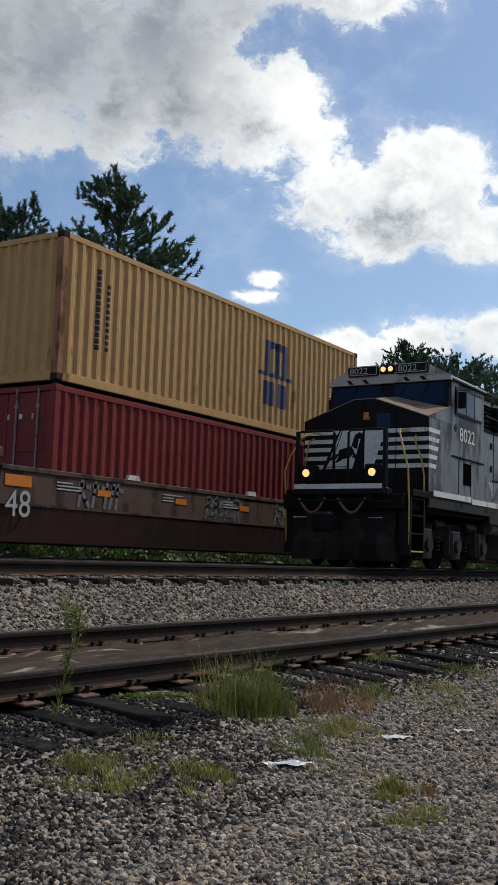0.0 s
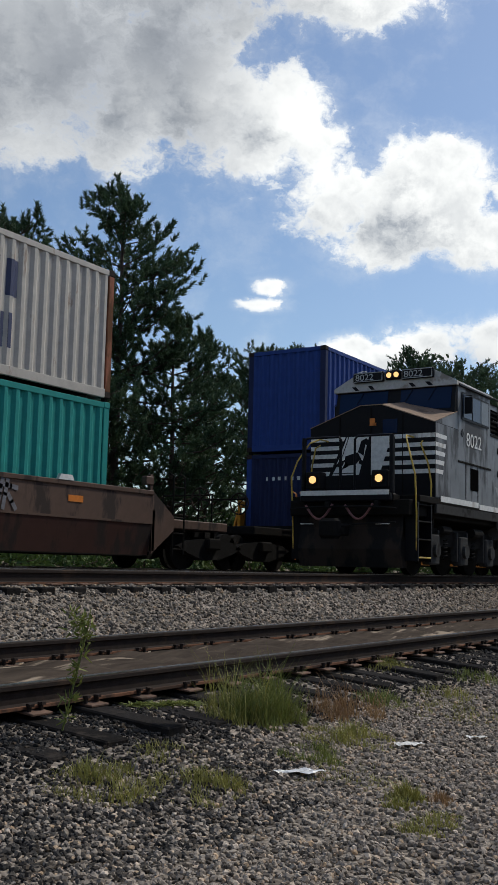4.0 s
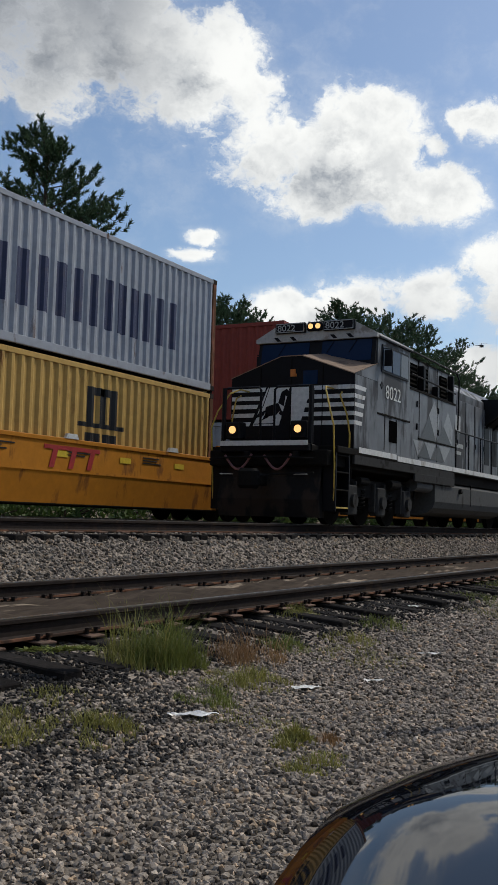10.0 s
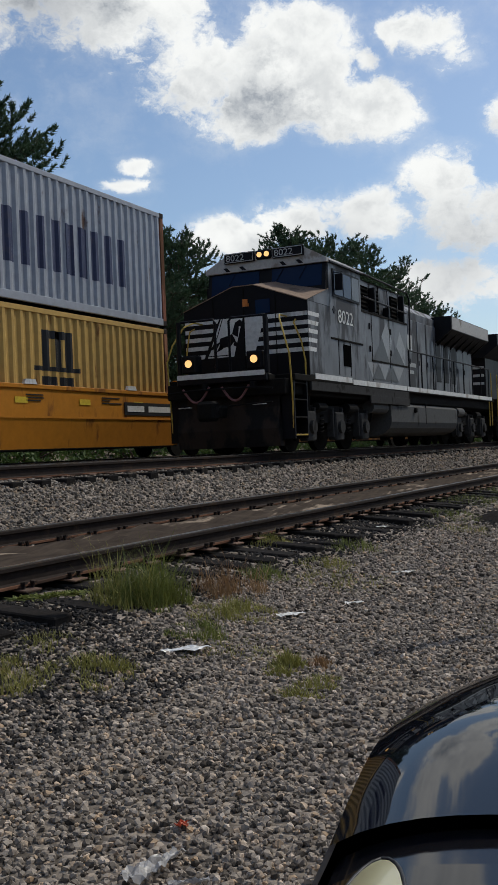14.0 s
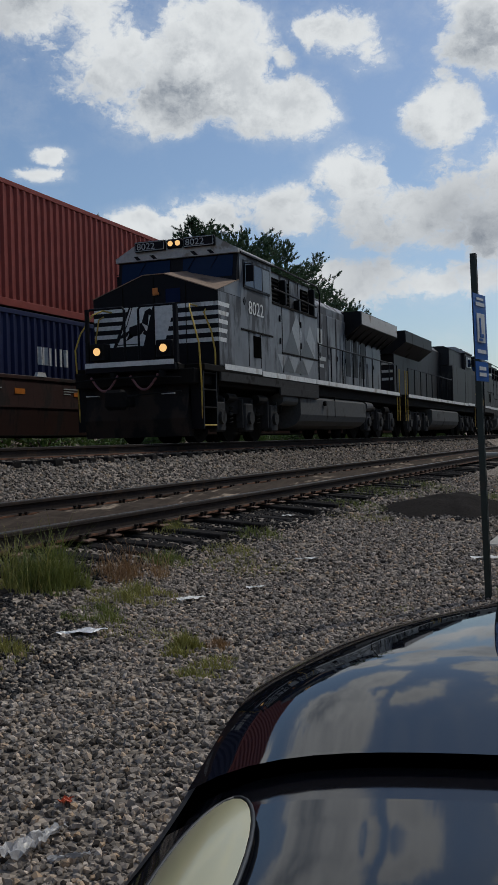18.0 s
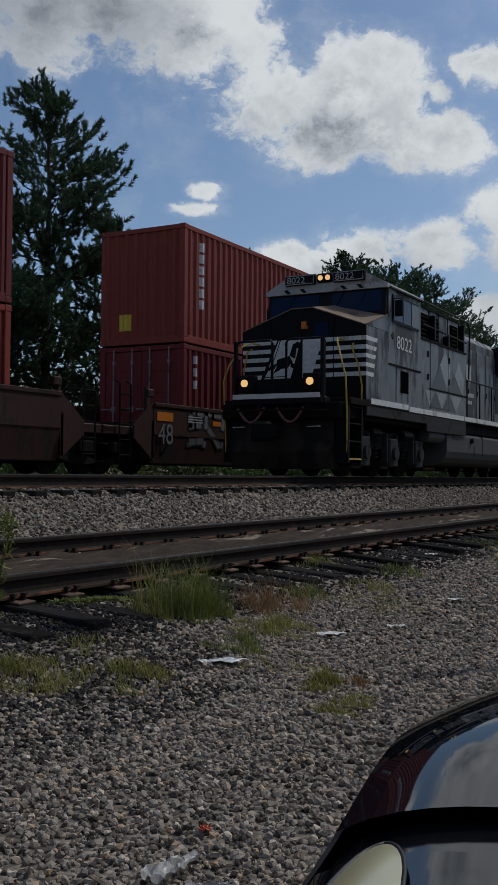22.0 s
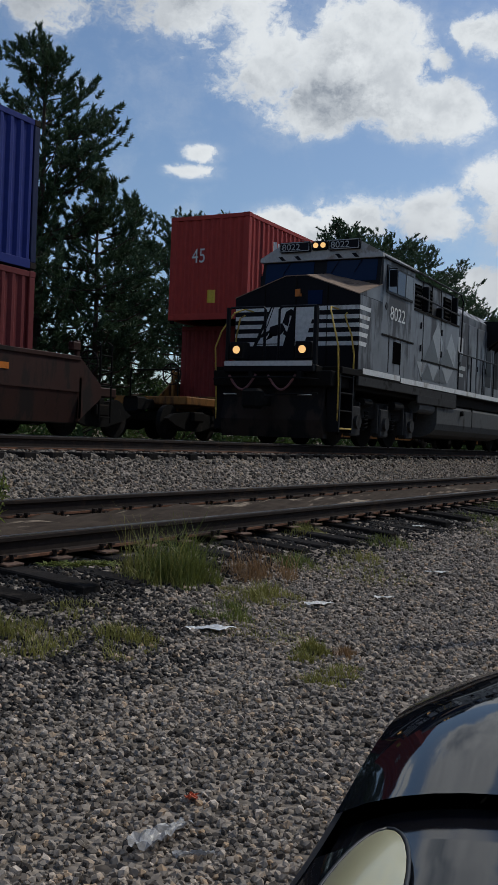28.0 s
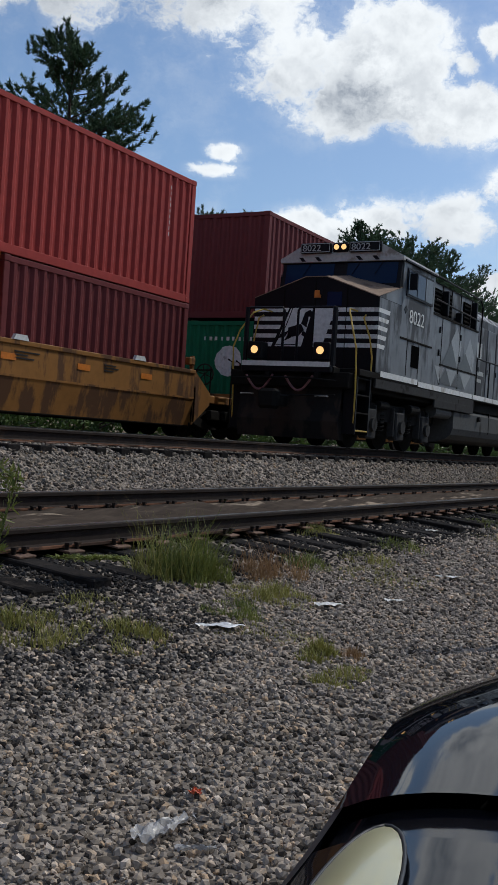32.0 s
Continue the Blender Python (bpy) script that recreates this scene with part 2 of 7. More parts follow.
RUST = (0.09, 0.04, 0.02)
M = {
    "tan": paint("tan paint", (0.47, 0.275, 0.11), rust=(0.20, 0.09, 0.035), at=0.60),
    "yellow_tan": paint("yellow paint", (0.52, 0.33, 0.10), rust=(0.20, 0.09, 0.035), at=0.60),
    "oxide": paint("oxide red paint", (0.18, 0.027, 0.025), at=0.66),
    "maroon": paint("maroon paint", (0.15, 0.024, 0.027), at=0.68),
    "plum": paint("plum brown paint", (0.14, 0.028, 0.028), at=0.68),
    "beige": paint("beige grey paint", (0.44, 0.41, 0.37), rust=(0.17, 0.09, 0.05), at=0.58),
    "teal": paint("teal paint", (0.02, 0.22, 0.20), at=0.69),
    "blue": paint("blue paint", (0.018, 0.045, 0.19), at=0.66),
    "deep_blue": paint("deep blue paint", (0.017, 0.028, 0.17), at=0.68),
    "navy": paint("navy paint", (0.012, 0.018, 0.06), at=0.68),
    "sky_blue": paint("bright blue paint", (0.015, 0.13, 0.38), at=0.68),
    "silver": paint("silver grey paint", (0.34, 0.36, 0.40), at=0.61),
    "red": paint("red paint", (0.33, 0.042, 0.034), at=0.67),
    "brick_red": paint("brick red paint", (0.235, 0.048, 0.035), at=0.66),
    "orange_red": paint("orange red paint", (0.40, 0.07, 0.03), at=0.66),
    "green": paint("green paint", (0.010, 0.125, 0.056), at=0.68),
    "slate": paint("slate blue paint", (0.16, 0.23, 0.31), at=0.66),
    "orange": paint("orange paint", (0.60, 0.18, 0.03), at=0.66),
    "car_yellow": paint("railcar yellow paint", (0.46, 0.18, 0.016), rust=(0.20, 0.075, 0.016), at=0.57),
    "car_ochre": paint("dirty ochre railcar paint", (0.25, 0.115, 0.03), rust=(0.08, 0.04, 0.022), at=0.50),
    "rusty_tan": paint("rust blotched tan paint", (0.30, 0.14, 0.075), at=0.50),
    "rusty_red": paint("rust blotched red paint", (0.24, 0.085, 0.045), at=0.50),
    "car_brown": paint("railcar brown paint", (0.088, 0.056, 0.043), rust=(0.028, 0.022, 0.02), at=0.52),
    "car_dark": paint("railcar dark brown paint and shaded plate", (0.042, 0.019, 0.015), rust=(0.018, 0.014, 0.013), at=0.52),
    "under": material("grimy underframe steel", (0.012, 0.011, 0.010), rough=0.85, stain=(0.02, 0.016, 0.013), bump=0.3, specular=0.05),
    "pilot_black": material("dusty black pilot steel", (0.014, 0.013, 0.013), rough=0.7, specular=0.1, stain=(0.040, 0.030, 0.024), stain_scale=2.2, stain_at=0.50, streak=0.4, bump=0.15, bump_scale=12.0),
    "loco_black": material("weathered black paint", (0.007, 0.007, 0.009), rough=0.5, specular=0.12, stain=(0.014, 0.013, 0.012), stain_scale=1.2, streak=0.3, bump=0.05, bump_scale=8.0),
    "loco_grey": material("grey loco paint with dark streaks", (0.15, 0.158, 0.17), rough=0.42, specular=0.18, vary=0.25, grain=2.2, stain=(0.045, 0.046, 0.049), stain_scale=1.5, stain_at=0.52, streak=0.28, bump=0.06, bump_scale=7.0),
    "loco_white": material("dirty white paint", (0.62, 0.62, 0.60), rough=0.5, stain=(0.33, 0.30, 0.26), stain_scale=2.0, streak=0.4, bump=0.04),
    "tank_grey": material("dusty grey tank paint", (0.085, 0.086, 0.085), rough=0.7, specular=0.06, stain=(0.045, 0.043, 0.040), stain_scale=1.4, bump=0.08, bump_scale=10),
    "truck_grey": material("dust coated truck casting", (0.040, 0.040, 0.040), rough=0.8, specular=0.06, stain=(0.02, 0.019, 0.018), stain_scale=3.0, bump=0.2),
    "nose_top": material("brown nose top paint", (0.22, 0.145, 0.095), rough=0.8, stain=(0.09, 0.06, 0.04), stain_scale=3.0),
    "truck": material("grease coated truck steel", (0.012, 0.0115, 0.011), rough=0.85, stain=(0.026, 0.024, 0.022), stain_scale=3.0, bump=0.3, specular=0.06),
    # the blue base colour stands in for sky reflected in the panes
    "glass": material("dark glass with painted sky reflection", (0.008, 0.020, 0.055), rough=0.06, vary=0.02, bump=0.0, specular=0.10),
    # shade inside openings, painted as black on solid panels
    "void": material("unlit black opening", (0.004, 0.004, 0.004), rough=1.0, specular=0.0, bump=0.0),
    "rail_yellow": material("yellow handrail paint", (0.50, 0.34, 0.05), rough=0.5, stain=(0.16, 0.10, 0.04), stain_scale=4.0),
    "steel": material("polished rail head steel", (0.42, 0.42, 0.43), rough=0.28, metal=1.0, vary=0.08, bump=0.02),
    "rail_rust": material("dark rusted rail steel", (0.028, 0.021, 0.018), rough=0.9, specular=0.15, vary=0.25, stain=(0.06, 0.04, 0.028), stain_scale=3.0, bump=0.25),
    "plate_rust": material("brown rusted tie plate steel", (0.14, 0.078, 0.050), rough=0.85, vary=0.3, stain=(0.07, 0.045, 0.03), stain_scale=6.0, bump=0.3, spread=0.2),
    "foot_rust": material("red-brown rusted rail foot", (0.17, 0.085, 0.052), rough=0.9, specular=0.1, vary=0.4, grain=6.0, stain=(0.05, 0.035, 0.028), stain_scale=2.4, stain_at=0.5, bump=0.3),
    "tie": material("weathered dark timber tie", (0.020, 0.018, 0.017), rough=0.95, specular=0.04, vary=0.35, grain=26, stain=(0.045, 0.038, 0.032), stain_scale=5.0, bump=0.5, spread=0.3),
    "lamp": material("lit sealed beam lamp", (0.4, 0.28, 0.12), bump=0.0, glow=((1.0, 0.56, 0.20), 1.7)),
    "decal_white": material("worn white lettering paint", (0.62, 0.62, 0.60), rough=0.55, stain=(0.35, 0.33, 0.30), stain_scale=5.0, bump=0.0),
    "lock_steel": material("galvanised locking bar steel", (0.22, 0.19, 0.19), rough=0.5, stain=(0.10, 0.06, 0.05), stain_scale=3.0, bump=0.05),
    "decal_grey": material("faded grey lettering paint", (0.36, 0.37, 0.36), rough=0.6, bump=0.0),
    "decal_navy": material("navy lettering paint", (0.018, 0.024, 0.075), rough=0.5, stain=(0.05, 0.05, 0.09), stain_scale=4.0, bump=0.0),
    "decal_black": material("black lettering paint", (0.012, 0.012, 0.013), rough=0.5, bump=0.0),
    "decal_sky": material("light blue panel paint", (0.06, 0.34, 0.60), rough=0.5, stain=(0.10, 0.28, 0.45), stain_scale=3.0, bump=0.0),
    "decal_yellow": material("yellow lettering paint", (0.62, 0.44, 0.03), rough=0.5, bump=0.0),
    "decal_red": material("red lettering paint", (0.35, 0.03, 0.03), rough=0.5, bump=0.0),
    "decal_orange": material("orange reflector sheet", (0.55, 0.17, 0.02), rough=0.4, bump=0.0),
    "decal_blue": material("blue spray paint", (0.03, 0.16, 0.36), rough=0.6, vary=0.3, bump=0.0),
    "decal_teal": material("faded teal spray paint", (0.045, 0.13, 0.15), rough=0.6, vary=0.3, bump=0.0),
    "spray_grey": material("faded grey spray paint", (0.12, 0.12, 0.135), rough=0.7, vary=0.35, bump=0.0),
    "decal_royal": material("royal blue panel paint", (0.02, 0.06, 0.36), rough=0.5, bump=0.0),
}


# ---- mesh tools ----
class Solid:
    """Collects boxes, bars, tubes and prisms into one mesh."""

    def __init__(self):
        self.v, self.f = [], []

    def add(self, verts, faces):
        n = len(self.v)
        self.v += [tuple(p) for p in verts]
        self.f += [tuple(i + n for i in f) for f in faces]
        return self

    def box(self, x0, x1, y0, y1, z0, z1, c=0.0):
        """A box with its four upright and four level long edges cut by c."""
        if c <= 0:
            return self.add([(x, y, z) for x in (x0, x1) for y in (y0, y1) for z in (z0, z1)],
                            [(0, 1, 3, 2), (4, 6, 7, 5), (0, 4, 5, 1), (2, 3, 7, 6), (0, 2, 6, 4), (1, 5, 7, 3)])
        lo = [(x0 + c, y0 + c), (x1 - c, y0 + c), (x1 - c, y1 - c), (x0 + c, y1 - c)]
        mid = [(x0 + c, y0), (x1 - c, y0), (x1, y0 + c), (x1, y1 - c), (x1 - c, y1), (x0 + c, y1), (x0, y1 - c), (x0, y0 + c)]
        v = [(*p, z0) for p in lo] + [(*p, z0 + c) for p in mid] + [(*p, z1 - c) for p in mid] + [(*p, z1) for p in lo]
        f = [(3, 2, 1, 0), (20, 21, 22, 23)]
        for i in range(8):
            j = (i + 1) % 8
            f.append((4 + i, 4 + j, 12 + j, 12 + i))
        for k in range(4):
            a, b = 2 * k, 2 * k + 1
            nb = (2 * k + 2) % 8
            f += [(k, (k + 1) % 4, 4 + b, 4 + a), (4 + b, (k + 1) % 4, 4 + nb), (12 + a, 12 + b, 20 + (k + 1) % 4, 20 + k), (12 + b, 12 + nb, 20 + (k + 1) % 4)]
        return self.add(v, f)

    def prism(self, outline, a0, a1, axis="x"):
        """An outline in the plane across the axis, drawn out from a0 to a1. Outlines: (y, z) for x, (x, z) for y, (x, y) for z."""
        def at(p, a):
            return {"x": (a, p[0], p[1]), "y": (p[0], a, p[1]), "z": (p[0], p[1], a)}[axis]
        n = len(outline)
        v = [at(p, a0) for p in outline] + [at(p, a1) for p in outline]
        return self.add(v, [tuple(range(n)), tuple(range(2 * n - 1, n - 1, -1))] + [(i, i + n, (i + 1) % n + n, (i + 1) % n) for i in range(n)])

    def tube(self, pts, r, n=6):
        pts = [Vector(p) for p in pts]
        rings = []
        for i, p in enumerate(pts):
            d = (pts[min(i + 1, len(pts) - 1)] - pts[max(i - 1, 0)]).normalized()
            s = d.orthogonal().normalized() if i == 0 else (s - d * s.dot(d)).normalized()
            u = d.cross(s)
            rr = r[i] if isinstance(r, (list, tuple)) else r
            rings.append([p + (s * math.cos(2 * math.pi * k / n) + u * math.sin(2 * math.pi * k / n)) * rr for k in range(n)])
        v = [q for ring in rings for q in ring]
        f = [(i * n + k, i * n + (k + 1) % n, (i + 1) * n + (k + 1) % n, (i + 1) * n + k) for i in range(len(pts) - 1) for k in range(n)]
        f += [tuple(range(n - 1, -1, -1)), tuple((len(pts) - 1) * n + k for k in range(n))]
        return self.add(v, f)

    def wheel(self, x, y0, y1, z, r, n=20):
        """A disc lying across y."""
        return self.prism([(x + r * math.cos(2 * math.pi * k / n), z + r * math.sin(2 * math.pi * k / n)) for k in range(n)], y0, y1, "y")

    def mesh(self, name, mat, smooth=False):
        me = bpy.data.meshes.new(name)
        me.from_pydata(self.v, [], self.f)
        bm = bmesh.new()
        bm.from_mesh(me)
        bmesh.ops.recalc_face_normals(bm, faces=bm.faces)
        bm.to_mesh(me)
        bm.free()
        me.materials.append(mat)
        if smooth:
            me.shade_smooth()
        return me


def part(name, shape, mat, parent=None, label="", smooth=False):
    ob = new(name, shape if isinstance(shape, bpy.types.Mesh) else shape.mesh(name, mat, smooth))
    ob.parent = parent
    return tagged(ob, label)


def thing(name, label, category, group="", kind=""):
    return tagged(new(name), label, category, group, kind)


def letters(text, size, mat, name, parent=None, m=None, label="", shear=0.0, squeeze=1.0):
    """Flat lettering of the built-in font in its own x, y plane, as a mesh."""
    cu = bpy.data.curves.new(name, "FONT")
    cu.body, cu.size, cu.shear, cu.extrude = text, size, shear, 0.002
    tmp = bpy.data.objects.new(name, cu)
    scene.collection.objects.link(tmp)
    me = bpy.data.meshes.new_from_object(tmp.evaluated_get(bpy.context.evaluated_depsgraph_get()))
    bpy.data.objects.remove(tmp)
    me.transform(Matrix.Diagonal((squeeze, 1, 1, 1)))
    me.materials.clear()
    me.materials.append(mat)
    ob = new(name, me)
    ob.parent = parent
    if m is not None:
        ob.matrix_basis = m
    return tagged(ob, label)


def facing(x, y, z):
    """The pose of lettering that is read from the -y side."""
    return pose(x, y, z, 90, 0, 0)

# ---- ground and tracks ----
RAIL_NEAR, RAIL_FAR, MAIN_Y, STACK_Y = 5.30, 6.80, 9.52, 14.12
NEAR_Z, FAR_Z, TOP_Z = 0.69, 0.82, 1.45
PROFILE = [(-400, 0.0), (-30, 0.0), (0.0, 0.05), (1.8, 0.10), (3.3, 0.18), (3.9, 0.26), (4.4, 0.335), (4.9, 0.40), (5.4, 0.44), (6.9, 0.56), (7.3, 0.66), (7.6, 0.78), (8.25, 1.18), (8.6, 1.24), (17.0, 1.24), (18.0, 1.2), (20.0, 1.7), (23.0, 1.85), (60, 1.85), (3000, 1.85)]


def ground_z(x, y):
    z = float(np.interp(y, [p[0] for p in PROFILE], [p[1] for p in PROFILE]))
    fade = max(0.0, 1.0 - math.hypot(x - 8, y - 3) / 60)
    return z + fade * 0.03 * noise.noise((x * 0.55, y * 0.55, 0.0)) * (1.0 if y < 7.4 else 0.3)


def gravel_material():
    m = bpy.data.materials.new("crushed granite gravel")
    m.use_nodes = True
    t = m.node_tree
    b = t.nodes["Principled BSDF"]
    b.inputs["Roughness"].default_value = 0.9
    b.inputs["Specular IOR Level"].default_value = 0.15
    co = t.nodes.new("ShaderNodeTexCoord").outputs["Object"]
    v = t.nodes.new("ShaderNodeTexVoronoi")
    v.inputs["Scale"].default_value = 22.0
    t.links.new(co, v.inputs["Vector"])
    big = t.nodes.new("ShaderNodeTexNoise")
    big.inputs["Scale"].default_value, big.inputs["Detail"].default_value = 0.6, 6.0
    t.links.new(co, big.inputs["Vector"])
    ramp = t.nodes.new("ShaderNodeValToRGB")
    cr = ramp.color_ramp
    cr.elements[0].position, cr.elements[0].color = 0.0, (0.060, 0.051, 0.043, 1)
    cr.elements[1].position, cr.elements[1].color = 1.0, (0.38, 0.32, 0.26, 1)
    sep = t.nodes.new("ShaderNodeSeparateColor")
    t.links.new(v.outputs["Color"], sep.inputs[0])
    t.links.new(sep.outputs[0], ramp.inputs[0])
    mx = t.nodes.new("ShaderNodeMix")
    mx.data_type = "RGBA"
    mr = t.nodes.new("ShaderNodeMapRange")
    t.links.new(big.outputs["Fac"], mr.inputs[0])
    mr.inputs[1].default_value, mr.inputs[2].default_value, mr.inputs[3].default_value, mr.inputs[4].default_value = 0.45, 0.65, 0.0, 0.5
    t.links.new(mr.outputs[0], mx.inputs[0])
    t.links.new(ramp.outputs[0], mx.inputs[6])
    mx.inputs[7].default_value = (0.12, 0.098, 0.075, 1)
    t.links.new(mx.outputs[2], b.inputs["Base Color"])
    bp = t.nodes.new("ShaderNodeBump")
    bp.inputs["Strength"].default_value, bp.inputs["Distance"].default_value = 1.0, 0.03
    bp.invert = True
    t.links.new(v.outputs["Distance"], bp.inputs["Height"])
    t.links.new(bp.outputs[0], b.inputs["Normal"])
    return m


def stone_material(name, dark, light):
    """Stones told apart by the random value of each island."""
    m = bpy.data.materials.new(name)
    m.use_nodes = True
    t = m.node_tree
    b = t.nodes["Principled BSDF"]
    b.inputs["Roughness"].default_value = 0.9
    b.inputs["Specular IOR Level"].default_value = 0.08
    r = t.nodes.new("ShaderNodeNewGeometry").outputs["Random Per Island"]
    ramp = t.nodes.new("ShaderNodeValToRGB")
    cr = ramp.color_ramp
    cr.elements[0].position, cr.elements[0].color = 0.0, (*dark, 1)
    cr.elements[1].position, cr.elements[1].color = 1.0, (*light, 1)
    for p, c in ((0.45, [a * 0.6 + b2 * 0.4 for a, b2 in zip(dark, light)]), (0.8, [a * 0.45 + b2 * 0.55 for a, b2 in zip(dark, light)]), (0.9, (light[0] * 0.7, light[1] * 0.58, light[2] * 0.45))):
        e = cr.elements.new(p)
        e.color = (*c, 1)
    t.links.new(r, ramp.inputs[0])
    n = t.nodes.new("ShaderNodeTexNoise")
    n.inputs["Scale"].default_value, n.inputs["Detail"].default_value = 60.0, 4.0
    t.links.new(t.nodes.new("ShaderNodeTexCoord").outputs["Object"], n.inputs["Vector"])
    mx = t.nodes.new("ShaderNodeMix")
    mx.data_type, mx.blend_type = "RGBA", "MULTIPLY"
    mx.inputs[0].default_value = 0.5
    t.links.new(ramp.outputs[0], mx.inputs[6])
    t.links.new(n.outputs["Fac"], mx.inputs[7])
    t.links.new(mx.outputs[2], b.inputs["Base Color"])
    return m


def build_ground():
    xs = [-3000, -600, -150, -60] + [x * 1.0 for x in range(-40, -4, 4)] + [-4 + 0.5 * i for i in range(60)] + [26 + 3 * i for i in range(20)] + [110, 200, 500, 1200, 3000]
    ys = sorted({p[0] for p in PROFILE} | {-6 + 0.5 * i for i in range(50)} | {30, 120, 400, 1200, 18.5, 19.0, 21.0, 22.0})
    s = Solid()
    s.v = [(x, y, ground_z(x, y)) for x in xs for y in ys]
    n = len(ys)
    s.f = [(i * n + j, (i + 1) * n + j, (i + 1) * n + j + 1, i * n + j + 1) for i in range(len(xs) - 1) for j in range(n - 1)]
    ob = part("ground", s, gravel_material(), smooth=True)
    tagged(ob, "grey crushed stone ground sloping up to the tracks", "ground", kind="structure")


STONE = np.array([(0.55, 0.1, 0.72), (-0.35, 0.42, 0.66), (-0.2, -0.5, 0.78), (1.0, 0.15, 0.1), (0.25, 0.95, 0.0), (-0.85, 0.6, 0.12), (-0.8, -0.6, -0.05), (0.4, -0.95, 0.08), (0.6, 0.3, -0.6), (-0.5, 0.4, -0.65), (-0.1, -0.6, -0.6)])
STONE_F = np.array([(0, 1, 2), (0, 3, 4), (0, 4, 1), (1, 4, 5), (1, 5, 6), (1, 6, 2), (2, 6, 7), (2, 7, 0), (0, 7, 3), (8, 4, 3), (8, 9, 4), (9, 5, 4), (9, 6, 5), (9, 10, 6), (10, 7, 6), (10, 8, 7), (8, 3, 7)])


def scatter_stones(name, label, mat, areas, seed):
    """Angular broken stones lying on the ground. areas: x0, x1, y0, y1, how many, smallest, largest half size."""
    rng = np.random.default_rng(seed)
    vs, k0 = [], 0
    for x0, x1, y0, y1, count, small, large in areas:
        for _ in range(count):
            x, y = rng.uniform(x0, x1), rng.uniform(y0, y1)
            k = small + (large - small) * rng.uniform() ** 1.4
            q = Euler(rng.uniform(-0.9, 0.9, 2).tolist() + [rng.uniform(0, 6.28)]).to_matrix()
            v = (STONE * rng.uniform(0.78, 1.22, (11, 3)) * (k, k * rng.uniform(0.65, 1), k * rng.uniform(0.65, 1.0))) @ np.array(q).T
            vs.append(v + (x, y, ground_z(x, y) + k * 0.3))
            k0 += 1
    f = (STONE_F[None] + 11 * np.arange(k0)[:, None, None]).reshape(-1, 3)
    me = bpy.data.meshes.new(name)
    me.from_pydata(np.concatenate(vs).tolist(), [], f.tolist())
    me.materials.append(mat)
    tagged(new(name, me), label, "gravel", kind="stuff")


def rail_outline(y, top, h=0.178):
    z = top - h
    half = [(0.0375, top - 0.012), (0.036, top - 0.04), (0.012, top - 0.052), (0.010, z + 0.04), (0.070, z + 0.016), (0.072, z)]
    return [(y + a, b) for a, b in half] + [(y - a, b) for a, b in reversed(half)] + [(y - 0.028, top), (y + 0.028, top)]


def build_rail(y, top, label, x0=-70.0, x1=260.0):
    ob = thing("rail", label, "rail", "rails", "structure")
    out = rail_outline(y, top)
    s = Solid()
    # outline runs round the section; the head top is a shiny strip of its own
    s.prism(out, x0, x1)
    part("rail_body", s, M["rail_rust"], ob)
    part("rail_foot", Solid().box(x0, x1, y - 0.080, y - 0.011, top - 0.172, top - 0.152), M["foot_rust"], ob, "red-brown rusted foot")
    part("rail_head", Solid().box(x0, x1, y - 0.030, y + 0.026, top - 0.004, top + 0.003), M["steel"], ob, "worn shiny running surface")
    return ob


def build_track_near():
    bed = thing("siding_track", "old siding with dark timber ties and rusty tie plates", "railway track", kind="structure")
    rng = random.Random(5)
    tie = Solid().box(-0.115, 0.115, 0.0, 2.6, -0.16, 0.0, 0.012).mesh("tie", M["tie"])
    plate = Solid().box(-0.10, 0.10, -0.17, 0.17, 0.0, 0.018, 0.004).mesh("tie_plate", M["plate_rust"])
    spike = Solid().box(-0.012, 0.012, -0.012, 0.012, 0.0, 0.05).box(-0.02, 0.02, -0.03, 0.014, 0.035, 0.055).mesh("spike", M["rail_rust"])
    x = -3.1
    while x < 62:
        t = part("tie", tie, None, bed)
        tilt = math.degrees(math.atan2(FAR_Z - NEAR_Z, 1.5))
        t.matrix_basis = pose(x, 4.45 + rng.uniform(-0.09, 0.06), NEAR_Z - 0.178 - 0.02 - 0.085 + rng.uniform(-0.05, 0.008), tilt, rng.uniform(-1, 1), rng.uniform(-1.5, 1.5))
        if x < 32:
            for y, z in ((RAIL_NEAR, NEAR_Z), (RAIL_FAR, FAR_Z)):
                p = part("tie_plate", plate, None, bed)
                p.matrix_basis = pose(x + rng.uniform(-0.02, 0.02), y, z - 0.196, tilt, 0, rng.uniform(-3, 3))
                for dx, dy in ((-0.06, -0.095), (0.06, -0.095)):
                    k = part("spike", spike, None, bed)
                    k.matrix_basis = pose(x + dx, y + dy, z - 0.185, rng.uniform(-6, 6), 0, rng.uniform(-8, 8))
        x += 0.62 + rng.uniform(-0.05, 0.05)
    build_rail(RAIL_NEAR, NEAR_Z, "rusty brown siding rail spiked to timber ties")
    build_rail(RAIL_FAR, FAR_Z, "siding rail with a worn bright head")


